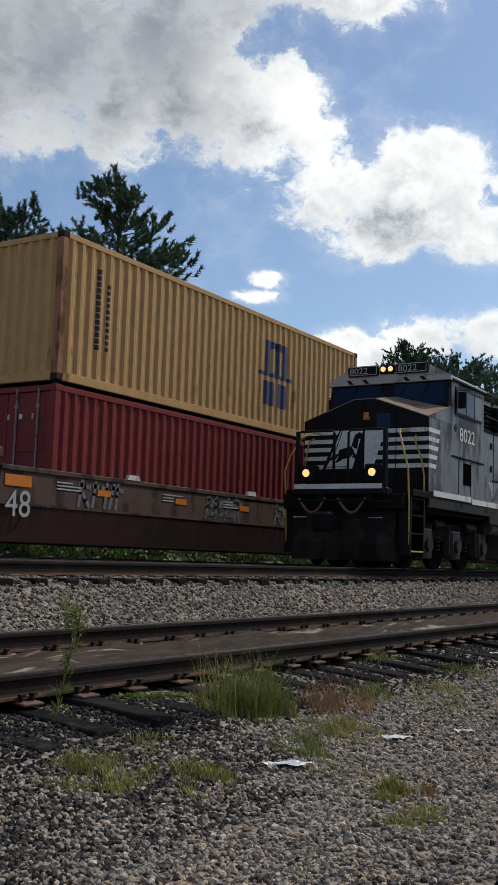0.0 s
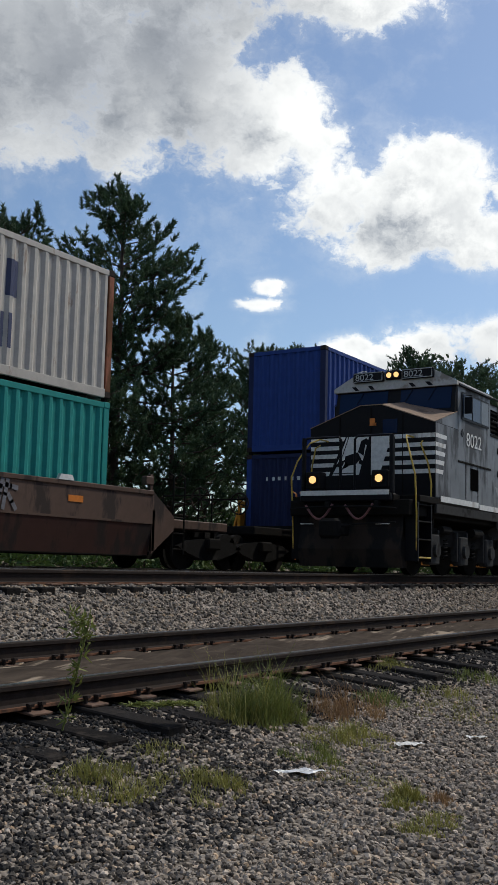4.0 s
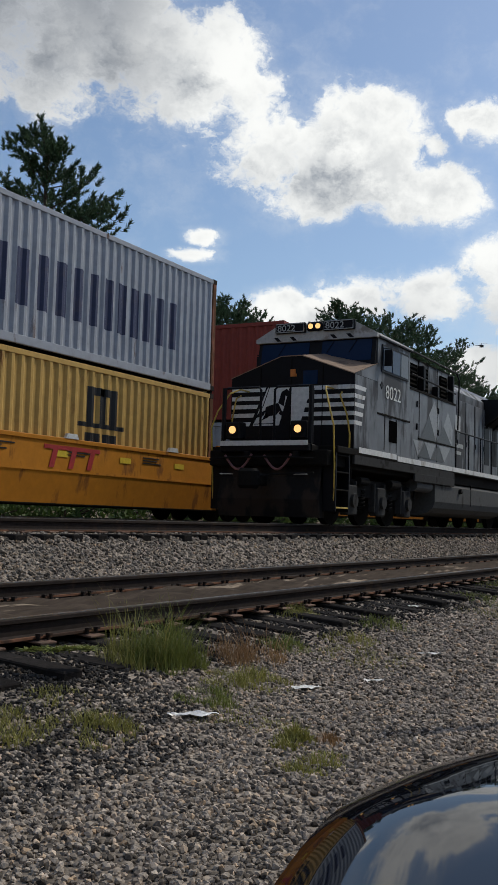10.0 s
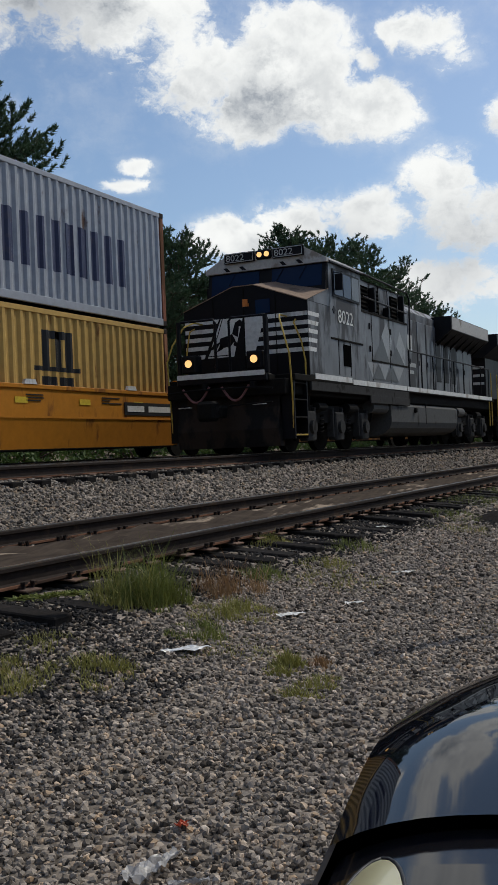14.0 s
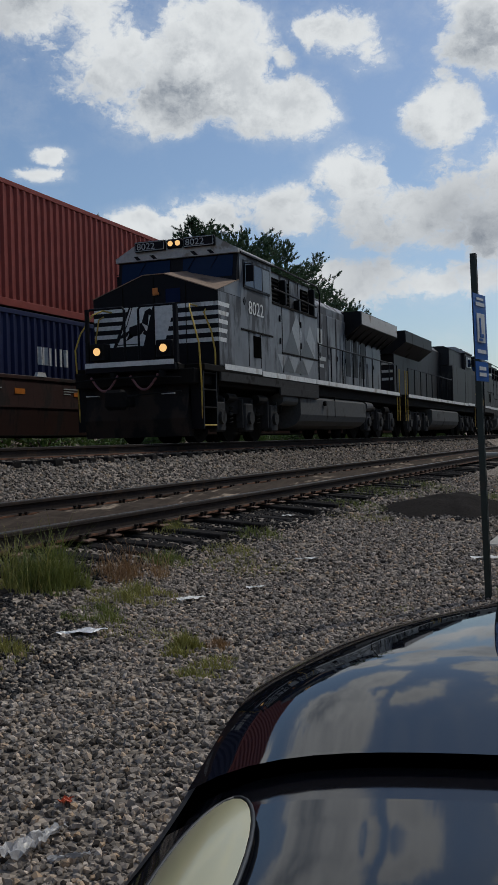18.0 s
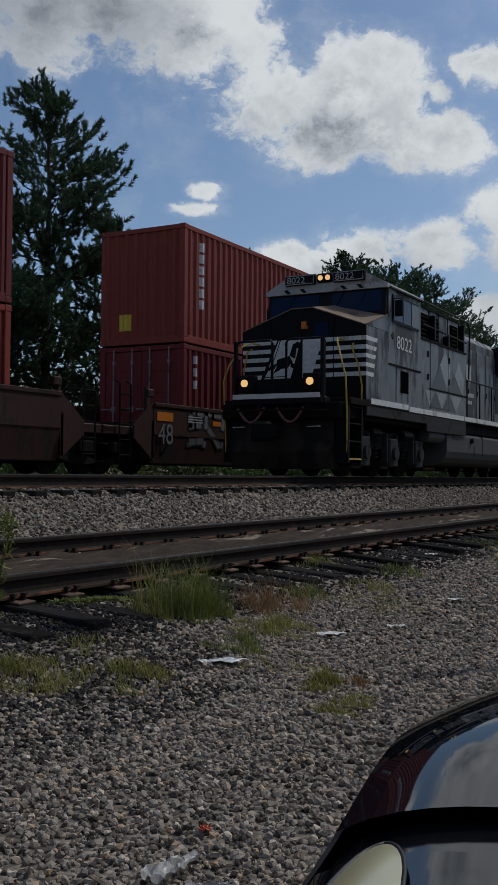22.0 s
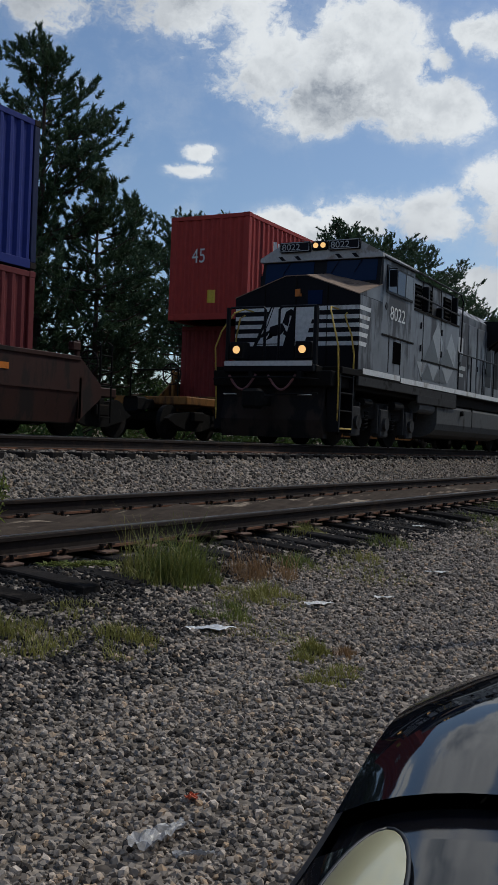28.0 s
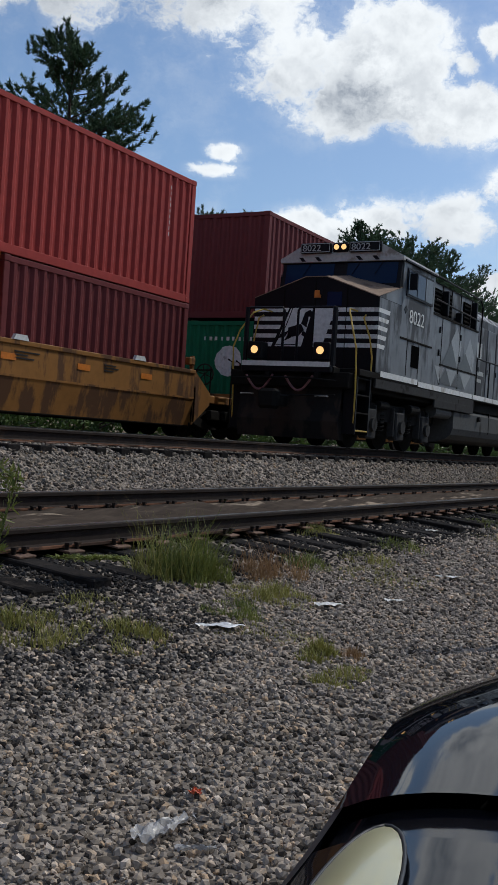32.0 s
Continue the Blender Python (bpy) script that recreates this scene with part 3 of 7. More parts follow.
def build_track(y, name, label):
    bed = thing(name, label, "railway track", kind="structure")
    rng = random.Random(int(y * 100))
    tie = Solid().box(-0.115, 0.115, -1.3, 1.3, -0.18, 0.0, 0.012).mesh("tie", M["tie"])
    plate = Solid().box(-0.10, 0.10, -0.18, 0.18, 0.0, 0.02, 0.004).mesh("tie_plate", M["plate_rust"])
    x = -10.0
    while x < 70:
        t = part("tie", tie, None, bed)
        t.matrix_basis = pose(x, y + rng.uniform(-0.03, 0.03), TOP_Z - 0.198, 0, 0, rng.uniform(-1, 1))
        if x < 40:
            p = part("tie_plate", plate, None, bed)
            p.matrix_basis = pose(x, y - 0.75, TOP_Z - 0.186, 0, 0, 0)
        x += 0.55
    build_rail(y - 0.75, TOP_Z, "main line rail with a bright worn head")
    build_rail(y + 0.75, TOP_Z, "main line rail with a bright worn head")


build_ground()
build_track_near()
build_track(MAIN_Y, "main_track", "ballasted track under the standing locomotive")
build_track(STACK_Y, "second_track", "ballasted track under the passing container train")

# ---- the container train ----
CAR_NEAR = 12.9
LEN40, WIDE, HIGH, LOW = 12.5, 2.44, 2.83, 2.54
PITCH, DEEP = 0.278, 0.045


def travelled(t):
    """Metres that the train has gone to the left at t seconds."""
    u = t / 10
    return 72.590 * u + 2.749 * u ** 2 + 0.507 * u ** 3 - 0.0805 * u ** 4


MOVERS = []


def rib(u):
    """How far the corrugated wall lies back at u metres along it."""
    w = (u / PITCH) % 1.0
    if w < 0.26:
        return 0.0
    if w < 0.50:
        return DEEP * (w - 0.26) / 0.24
    if w < 0.76:
        return DEEP
    return DEEP * (1.0 - w) / 0.24


def breaks(u0, u1):
    """The places between u0 and u1 where the wall folds."""
    out = [u0]
    k = math.floor(u0 / PITCH) - 1
    while k * PITCH < u1:
        for w in (0.0, 0.26, 0.50, 0.76):
            u = (k + w) * PITCH
            if u0 + 1e-4 < u < u1 - 1e-4:
                out.append(u)
        k += 1
    return out + [u1]


def corrugated(u0, u1, z0, z1, place):
    """A folded sheet; place(u, depth, z) gives its points."""
    s = Solid()
    us = breaks(u0, u1)
    s.v = [place(u, rib(u), z) for u in us for z in (z0, z1)]
    s.f = [(2 * i, 2 * i + 2, 2 * i + 3, 2 * i + 1) for i in range(len(us) - 1)]
    return s


def cut(poly, u0, u1):
    """The convex polygon's piece between u0 and u1."""
    for lim, sign in ((u0, 1), (u1, -1)):
        out = []
        for i, p in enumerate(poly):
            q = poly[(i + 1) % len(poly)]
            a, b = sign * (p[0] - lim), sign * (q[0] - lim)
            if a >= 0:
                out.append(p)
            if a * b < 0:
                k = a / (a - b)
                out.append((lim, p[1] + k * (q[1] - p[1])))
        poly = out
        if len(poly) < 3:
            return []
    return poly


def painted(name, polys, mat, parent, place, label="", lift=0.004):
    """Paint shapes that follow the folds of a corrugated wall. polys: convex outlines in u, z."""
    s = Solid()
    for poly in polys:
        us = breaks(min(p[0] for p in poly), max(p[0] for p in poly))
        for a, b in zip(us, us[1:]):
            c = cut(poly, a, b)
            if len(c) >= 3:
                s.add([place(u, rib(u) - lift, z) for u, z in c], [tuple(range(len(c)))])
    return part(name, s, mat, parent, label) if s.v else None


def bar(u0, u1, z0, z1):
    return [(u0, z0), (u1, z0), (u1, z1), (u0, z1)]


def stroke(pts, w):
    """A painted line through the points, as short quads."""
    out = []
    for (a, b), (c, d) in zip(pts, pts[1:]):
        l = math.hypot(c - a, d - b) or 1.0
        nx, nz = -(d - b) / l * w / 2, (c - a) / l * w / 2
        ex, ez = (c - a) / l * w * 0.3, (d - b) / l * w * 0.3
        out.append([(a - ex + nx, b - ez + nz), (a - ex - nx, b - ez - nz), (c + ex - nx, d + ez - nz), (c + ex + nx, d + ez + nz)])
    return out


def container(label, colour, length, high, frame_colour=None, doors_left=False):
    """A corrugated steel container; its near lower left corner is the origin."""
    ob = thing("shipping_container", label, "container", "containers on the train")
    W, L, H = WIDE, length, high
    m = M[colour]
    fm = m
    part("side_wall", corrugated(0.16, L - 0.16, 0.17, H - 0.11, lambda u, d, z: (u, 0.012 + d, z)), m, ob)
    part("side_wall", corrugated(0.16, L - 0.16, 0.17, H - 0.11, lambda u, d, z: (u, W - 0.012 - d, z)), m, ob)
    for left in (True, False):
        sx = (lambda d: 0.012 + d) if left else (lambda d: L - 0.012 - d)
        if left and doors_left:
            for k in range(2):
                y0, y1 = 0.16 + k * (W - 0.32) / 2 + 0.006, 0.16 + (k + 1) * (W - 0.32) / 2 - 0.006
                d = Solid().box(0.03, 0.075, y0, y1, 0.18, H - 0.13, 0.006)
                for z in np.linspace(0.55, H - 0.45, 4):
                    d.box(0.018, 0.03, y0 + 0.1, y1 - 0.1, z - 0.18, z + 0.18, 0.004)
                dd = part("door", d, m, ob)
                for y in (y0 + 0.25, y1 - 0.25):
                    part("locking_bar", Solid().tube([(0.0, y, 0.12), (0.0, y, H - 0.06)], 0.021).box(-0.02, 0.03, y - 0.05, y + 0.05, 0.95, 1.08).box(-0.015, 0.03, y - 0.04, y + 0.04, 0.30, 0.36).box(-0.015, 0.03, y - 0.04, y + 0.04, H - 0.42, H - 0.36).box(-0.02, 0.02, y - 0.02, y + 0.36, 1.0, 1.03), M["lock_steel"], dd, "galvanised locking bar")
        else:
            part("end_wall", corrugated(0.16, W - 0.16, 0.17, H - 0.11, lambda u, d, z: (sx(d), u, z)), m, ob)
    roof = Solid().box(0.10, L - 0.10, 0.06, W - 0.06, H - 0.05, H - 0.025)
    u = 0.3
    while u < L - 0.3:
        roof.box(u, u + 0.10, 0.12, W - 0.12, H - 0.027, H - 0.012)
        u += 0.42
    part("roof", roof, m, ob)
    for x in (0, L - 0.16):
        for y in (0, W - 0.16):
            part("corner_post", Solid().box(x, x + 0.16, y, y + 0.16, 0.12, H - 0.12, 0.012), M[frame_colour or colour], ob)
            for z in (0, H - 0.12):
                part("corner_casting", Solid().box(x - 0.004, x + 0.168, y - 0.004, y + 0.166, z, z + 0.12, 0.01), M["rail_rust"] if frame_colour else fm, ob)
    for y in (0.0, W - 0.08):
        part("bottom_rail", Solid().box(0.16, L - 0.16, y, y + 0.08, 0.0, 0.17, 0.006), fm, ob)
        part("top_rail", Solid().box(0.16, L - 0.16, y + 0.004, y + 0.07, H - 0.12, H - 0.01, 0.006), fm, ob)
    for x in (0.0, L - 0.10):
        part("end_sill", Solid().box(x, x + 0.10, 0.16, W - 0.16, 0.0, 0.17, 0.006), fm, ob)
        part("end_header", Solid().box(x, x + 0.10, 0.16, W - 0.16, H - 0.12, H - 0.01, 0.006), fm, ob)
    for x in (0.03, L - 0.13):
        for y in (0.03, W - 0.13):
            part("twist_lock", Solid().box(x, x + 0.10, y, y + 0.10, -0.085, 0.004, 0.01), M["under"], ob)
    part("floor", Solid().box(0.1, L - 0.1, 0.08, W - 0.08, 0.10, 0.16), M["under"], ob)
    return ob


def near(u, d, z):
    return (u, 0.012 + d, z)


def at_end(u, d, z):
    return (0.012 + d, u, z)


def set_on(ob, x, z):
    """Puts a thing on the train at x (of time 0) and z, to move with it."""
    MOVERS.append((ob, x, CAR_NEAR, z))
    return ob


def code(ob, x, z, n, mat="decal_white", size=0.10, down=True, place=near, gap=0.16, name="marking"):
    """A line of small unreadable characters, as bars."""
    polys = []
    for k in range(n):
        a = (x, z - k * gap) if down else (x + k * gap, z)
        polys.append(bar(a[0], a[0] + size * 0.75, a[1] - size, a[1]))
    tagged(painted(name, polys, M[mat], ob, place, "row of small painted marks"), kind="stuff")


def word(ob, u, z, widths, height, mat, place=near, gap=0.12, lean=0.0, name="lettering_block", label="brand wording shown as plain blocks"):
    for w in widths:
        for a, b in ((0.0, 0.34), (0.58, 0.92)):
            painted(name, [[(u + a * w, z), (u + b * w, z), (u + b * w + lean * height, z + height), (u + a * w + lean * height, z + height)]], M[mat], ob, place, label)
        u += w + gap
    return u


def sevenstar(ob, u, z, w, h, panel="decal_sky"):
    painted("emblem_panel", [bar(u, u + w, z, z + h)], M[panel], ob, near, "light blue square panel")
    cx, cz, r = u + w / 2, z + h / 2, min(w, h) * 0.46
    for k in range(7):
        a = math.pi / 2 + k * 2 * math.pi / 7
        tip = (cx + r * math.cos(a), cz + r * math.sin(a) * h / w)
        l = (cx + r * 0.34 * math.cos(a + math.pi / 7), cz + r * 0.34 * math.sin(a + math.pi / 7) * h / w)
        q = (cx + r * 0.34 * math.cos(a - math.pi / 7), cz + r * 0.34 * math.sin(a - math.pi / 7) * h / w)
        painted("star_point", [[(cx, cz), q, tip, l]], M["decal_white"], ob, near, "point of a white seven-pointed star", lift=0.008)


def msc_mark(ob, u, z, k=1.0, mat="decal_navy"):
    polys = [bar(u + a * k, u + b * k, z + c * k, z + d * k) for a, b, c, d in
             ((0.0, 0.24, 0.82, 1.62), (0.42, 0.66, 0.82, 1.62), (0.84, 1.08, 0.82, 1.62), (0.24, 0.84, 1.44, 1.62), (-0.3, 1.35, 0.72, 0.82),
              (-0.05, 0.45, 0.0, 0.60), (0.60, 1.08, 0.0, 0.60))]
    painted("emblem", polys, M[mat], ob, near, "dark blue shipping emblem as plain bars")


def tall_word(ob, u, z, n, mat, size=0.15, gap=0.21, place=near):
    for k in range(n):
        painted("lettering_block", [bar(u, u + size, z - k * gap - size, z - k * gap)], M[mat], ob, place, "upright wording shown as plain blocks")


def stack_a():
    c = set_on(container("tan corrugated steel container with dark blue emblem", "tan", LEN40, HIGH, "rusty_tan"), 13.81, 4.72)
    tall_word(c, 1.05, 2.35, 13, "decal_black", 0.10, 0.125)
    tall_word(c, 1.35, 2.1, 11, "decal_black", 0.08, 0.125)
    msc_mark(c, 7.45, 0.62)
    d = set_on(container("dark red corrugated steel container", "oxide", LEN40, HIGH, doors_left=True), 13.81, 1.81)
    code(d, 11.7, 2.4, 9)
    code(d, 0.5, 2.3, 6, down=False, place=at_end)


def stack_b():
    c = set_on(container("rusty beige container with light blue star panel", "beige", LEN40, LOW, "rusty_red"), 32.19, 4.72)
    sevenstar(c, 1.45, 0.32, 1.75, 1.85)
    word(c, 4.5, 1.40, (0.95, 0.85, 0.75, 0.78, 0.75, 0.82), 0.66, "decal_navy")
    word(c, 4.5, 0.48, (0.70, 0.70, 0.62, 0.78, 0.78, 0.75, 0.3), 0.62, "decal_navy")
    d = set_on(container("teal green container with white vertical panel", "teal", LEN40, HIGH, doors_left=True), 32.19, 1.81)
    painted("white_panel", [bar(0.7, 1.25, 0.75, 2.55)], M["decal_white"], d, near)
    painted("panel_lettering", [bar(0.84, 1.1, 2.0 - k * 0.26, 2.2 - k * 0.26) for k in range(6)], M["decal_navy"], d, near, lift=0.008)
    painted("white_square", [bar(1.75, 2.15, 1.7, 2.2)], M["decal_white"], d, at_end)


def script_word(ob, u, z, k):
    """A long white brush-written flourish: a great curl, a tall loop and a run of humps."""
    curl = [(1.02, 1.62), (1.12, 1.80), (0.98, 1.98), (0.68, 2.06), (0.36, 1.92), (0.24, 1.62), (0.36, 1.36), (0.66, 1.14), (1.02, 0.94), (1.24, 0.82), (1.32, 0.66)]
    hook = [(0.20, 0.70), (0.02, 0.58), (-0.04, 0.30), (0.12, 0.10), (0.48, 0.02), (0.92, 0.04)]
    ring = [(1.75 + 0.26 * math.cos(0.35 * q), 1.03 + 0.24 * math.sin(0.35 * q)) for q in range(19)] + [(2.12, 0.80)]
    loop = [(2.16, 0.80), (2.42, 1.30), (2.72, 1.92), (2.86, 1.96), (2.82, 1.66), (2.56, 1.10), (2.44, 0.70)]
    humps = [(2.44 + 0.095 * q, 0.90 + 0.17 * math.sin(1.35 * q) + 0.05 * math.sin(0.7 * q)) for q in range(36)] + [(5.98, 1.22), (6.16, 1.20), (6.04, 1.00), (6.0, 0.80), (6.3, 0.70), (6.52, 0.86)]
    polys = []
    for pts, w in ((curl, 0.15), (hook, 0.15), (ring, 0.085), (loop, 0.075), (humps, 0.075)):
        polys += stroke([(u + a * k, z + b) for a, b in pts], w)
    painted("lettering_stroke", polys, M["decal_white"], ob, near, "white brush-written flourish")


def stack_d():
    c = set_on(container("blue container with white flourish and flag emblem", "blue", LEN40, HIGH, "navy"), 53.55, 4.72)
    ring = [(2.6 + 1.12 * math.cos(a), 1.42 + 1.12 * math.sin(a)) for a in np.linspace(0, 2 * math.pi, 25)]
    painted("emblem_ring", stroke(ring, 0.03), M["decal_white"], c, near)
    painted("flag_pole", [bar(2.0, 2.07, 0.7, 2.1)], M["decal_white"], c, near)
    painted("flag", [[(2.1, 1.35), (3.25, 1.1), (3.25, 1.75), (2.1, 2.1)]], M["decal_white"], c, near)
    painted("flag_cross", [[(2.1, 1.65), (3.25, 1.36), (3.25, 1.52), (2.1, 1.85)], bar(2.4, 2.55, 1.35, 1.95)], M["decal_red"], c, near, lift=0.008)
    script_word(c, 3.75, 0.42, 0.98)
    code(c, 11.6, 2.4, 3, size=0.12)
    d = set_on(container("dark blue container with small red square", "navy", LEN40, HIGH, "blue"), 53.55, 1.81)
    painted("red_square", [bar(0.9, 1.45, 1.85, 2.3)], M["decal_red"], d, near)
    painted("square_marks", [bar(0.95, 1.12, 1.98, 2.15), bar(1.17, 1.4, 1.98, 2.15)], M["decal_white"], d, near, lift=0.008)
    code(d, 9.9, 2.3, 9, down=False, gap=0.22)
    painted("white_tag", [bar(9.7, 10.6, 1.62, 1.8)], M["decal_white"], d, near)
    code(d, 0.35, 2.2, 8, down=False, place=at_end, gap=0.2)


def stack_e():
    c = set_on(container("tan corrugated container with dark blue emblem", "tan", LEN40, HIGH, "rusty_tan"), 69.54, 4.72)
    tall_word(c, 1.05, 2.2, 13, "decal_black", 0.10, 0.125)
    tall_word(c, 1.35, 1.95, 11, "decal_black", 0.08, 0.125)
    msc_mark(c, 7.3, 0.60)
    d = set_on(container("maroon container with yellow wording blocks", "maroon", LEN40, HIGH), 69.54, 1.81)
    word(d, 0.75, 1.72, (0.5, 0.33, 0.33, 0.33, 0.33), 0.52, "decal_yellow", gap=0.07)
    word(d, 1.0, 2.05, (0.2, 0.13, 0.13, 0.13, 0.13), 0.2, "decal_yellow", place=at_end, gap=0.04)
    code(d, 11.2, 2.3, 3)
    painted("hazard_label", [[(11.3, 1.2), (11.65, 1.2), (11.48, 1.5)]], M["decal_yellow"], d, near)


def silver(x, low_colour="yellow_tan"):
    c = set_on(container("silver grey container with light blue star panel", "silver", LEN40, HIGH, "rusty_red"), x, 4.72)
    sevenstar(c, 1.55, 0.35, 1.75, 2.1)
    word(c, 4.35, 0.75, (1.15, 1.0, 0.85, 0.85, 0.85, 0.95), 1.10, "decal_navy", gap=0.16)
    d = set_on(container("yellow tan container with dark emblem", low_colour, LEN40, HIGH, "rusty_tan"), x, 1.81)
    tall_word(d, 1.0, 2.25, 8, "decal_black", 0.12, 0.16)
    tall_word(d, 1.35, 2.1, 7, "decal_black", 0.10, 0.16)
    msc_mark(d, 7.4, 0.85, 0.95, "decal_black")


def stack_g():
    c = set_on(container("red container with pale round emblem", "brick_red", LEN40, HIGH), 101.91, 4.43)
    painted("emblem", stroke([(1.35, 1.95), (1.5, 2.3), (1.75, 2.3), (1.75, 2.1), (1.5, 2.05)], 0.1), M["decal_white"], c, near)
    word(c, 1.15, 1.62, (0.1, 0.14, 0.14, 0.14, 0.14, 0.2), 0.18, "decal_white", gap=0.05)
    tall_word(c, 0.35, 2.5, 12, "decal_white", 0.07, 0.11, place=at_end)
    word(c, 0.6, 0.6, (0.25, 0.25, 0.25), 0.35, "decal_black", place=at_end)
    d = set_on(container("silver grey container with dark wording blocks", "silver", LEN40, LOW, "beige"), 101.91, 1.81)
    sevenstar(d, 0.45, 1.55, 0.85, 0.8)
    word(d, 1.75, 1.42, (0.6, 0.5, 0.46, 0.46, 0.44, 0.48), 0.55, "decal_navy", gap=0.08)
    word(d, 5.35, 1.42, (0.3, 0.12, 0.46, 0.42), 0.55, "decal_navy", gap=0.08)


def pair20(x, z, kinds, gap=0.12):
    out = []
    for k, (label, colour, doors) in enumerate(kinds):
        l = (LEN40 - gap) / 2
        out.append(set_on(container(label, colour, l, LOW, doors_left=doors), x + k * (l + gap), z))
    return out


def stack_i():
    c = set_on(container("dark maroon corrugated container", "plum", LEN40, HIGH), 138.75, 4.60)
    word(c, 0.25, 1.55, (0.12, 0.22, 0.22), 0.4, "decal_white", place=at_end, gap=0.05)
    painted("hazard_label", [bar(11.0, 11.5, 1.0, 1.18), [(11.1, 1.3), (11.35, 1.3), (11.22, 1.55)]], M["decal_yellow"], c, near)
    a, b = pair20(138.75, 2.02, (("orange red short container", "orange_red", False), ("orange red short container with white marks", "orange_red", False)))
    word(b, 0.55, 1.85, (0.3, 0.28, 0.3), 0.38, "decal_white", lean=0.1, gap=0.06)


def stack_k():
    c = set_on(container("brick red corrugated container", "brick_red", LEN40, HIGH), 159.92, 4.60)
    tall_word(c, 0.6, 2.5, 8, "decal_white", 0.2, 0.24)
    painted("yellow_label", [bar(1.5, 1.85, 0.35, 0.75)], M["decal_yellow"], c, at_end)
    code(c, 11.4, 2.5, 12, gap=0.12, size=0.08)
    painted("hazard_label", [[(11.6, 1.1), (11.9, 1.1), (11.75, 1.4)]], M["decal_yellow"], c, near)
    a, b = pair20(159.92, 2.02, (("navy blue short container with white wording blocks", "navy", False), ("bright blue short container with white placard", "sky_blue", False)))
    word(a, 2.4, 1.35, (0.42, 0.38, 0.4), 0.42, "decal_white", gap=0.06)
    painted("placard", [bar(1.2, 1.75, 1.65, 2.2)], M["decal_white"], b, near)
    painted("hazard_diamond", [[(2.2, 1.1), (2.45, 0.85), (2.7, 1.1), (2.45, 1.35)], [(2.7, 1.1), (2.95, 0.85), (3.2, 1.1), (2.95, 1.35)]], M["decal_white"], b, near)
    code(b, 4.7, 2.3, 7, gap=0.2)


def stack_l():
    c = set_on(container("dark maroon container with blue and yellow square emblem", "plum", LEN40, HIGH, doors_left=True), 178.47, 4.60)
    painted("emblem_panel", [bar(0.62, 1.95, 1.75, 2.45)], M["decal_navy"], c, near)
    painted("emblem_beam", [[(1.05, 2.2), (1.95, 2.1), (1.95, 2.38), (1.05, 2.32)]], M["decal_yellow"], c, near, lift=0.008)
    painted("emblem_blocks", [bar(0.78 + 0.19 * k, 0.92 + 0.19 * k, 1.82, 2.02) for k in range(6)], M["decal_white"], c, near, lift=0.008)
    code(c, 11.5, 2.5, 12, gap=0.13, size=0.07)
    painted("hazard_label", [[(11.8, 1.25), (12.05, 1.25), (11.92, 1.5)]], M["decal_yellow"], c, near)
    a, b = pair20(178.47, 2.02, (("maroon short container with yellow wording blocks", "maroon", True), ("rust red short container", "brick_red", False)))
    word(a, 0.6, 1.75, (0.38, 0.26, 0.26, 0.26, 0.26), 0.45, "decal_yellow", gap=0.06)
    code(a, 5.3, 2.0, 3)


def stack_m():
    c = set_on(container("brick red container with upright white wording blocks", "brick_red", LEN40, HIGH), 196.92, 4.60)
    tall_word(c, 0.75, 2.5, 6, "decal_white", 0.22, 0.28)
    painted("yellow_label", [bar(1.55, 1.9, 0.35, 0.75)], M["decal_yellow"], c, at_end)
    code(c, 11.45, 2.55, 11, gap=0.13, size=0.08)
    a, b = pair20(196.92, 2.02, (("maroon short container with white end marks", "maroon", True), ("dark red short container", "oxide", False)))
    tall_word(a, 0.5, 2.3, 3, "decal_white", 0.2, 0.3)
    code(b, 5.3, 2.3, 9)


def stack_n():
    c = set_on(container("green container with large white wording blocks", "green", LEN40, LOW), 215.33, 4.60)
    word(c, 3.35, 0.98, (0.62, 0.66, 0.62, 0.66, 0.68, 0.66, 0.62, 0.62, 0.66), 1.02, "decal_white", gap=0.09)
    painted("emblem_disc", [[(1.35 + 0.30 * math.cos(a), 1.80 + 0.30 * math.sin(a)) for a in np.linspace(0, 2 * math.pi, 21)[:-1]]], M["decal_white"], c, at_end)
    code(c, 9.95, 2.3, 9, down=False, gap=0.17)
    a, b = pair20(215.33, 2.02, (("red short container with white wording blocks", "orange_red", False), ("slate blue short container with royal blue panel", "slate", False)))
    word(a, 0.6, 1.45, (0.36, 0.36, 0.12), 0.75, "decal_white", gap=0.1)
    code(a, 5.2, 2.3, 9)
    painted("blue_panel", [bar(2.35, 4.55, 0.95, 1.6)], M["decal_royal"], b, near)
    word(b, 2.55, 1.05, (0.5, 0.45, 0.4), 0.42, "decal_white", gap=0.2)


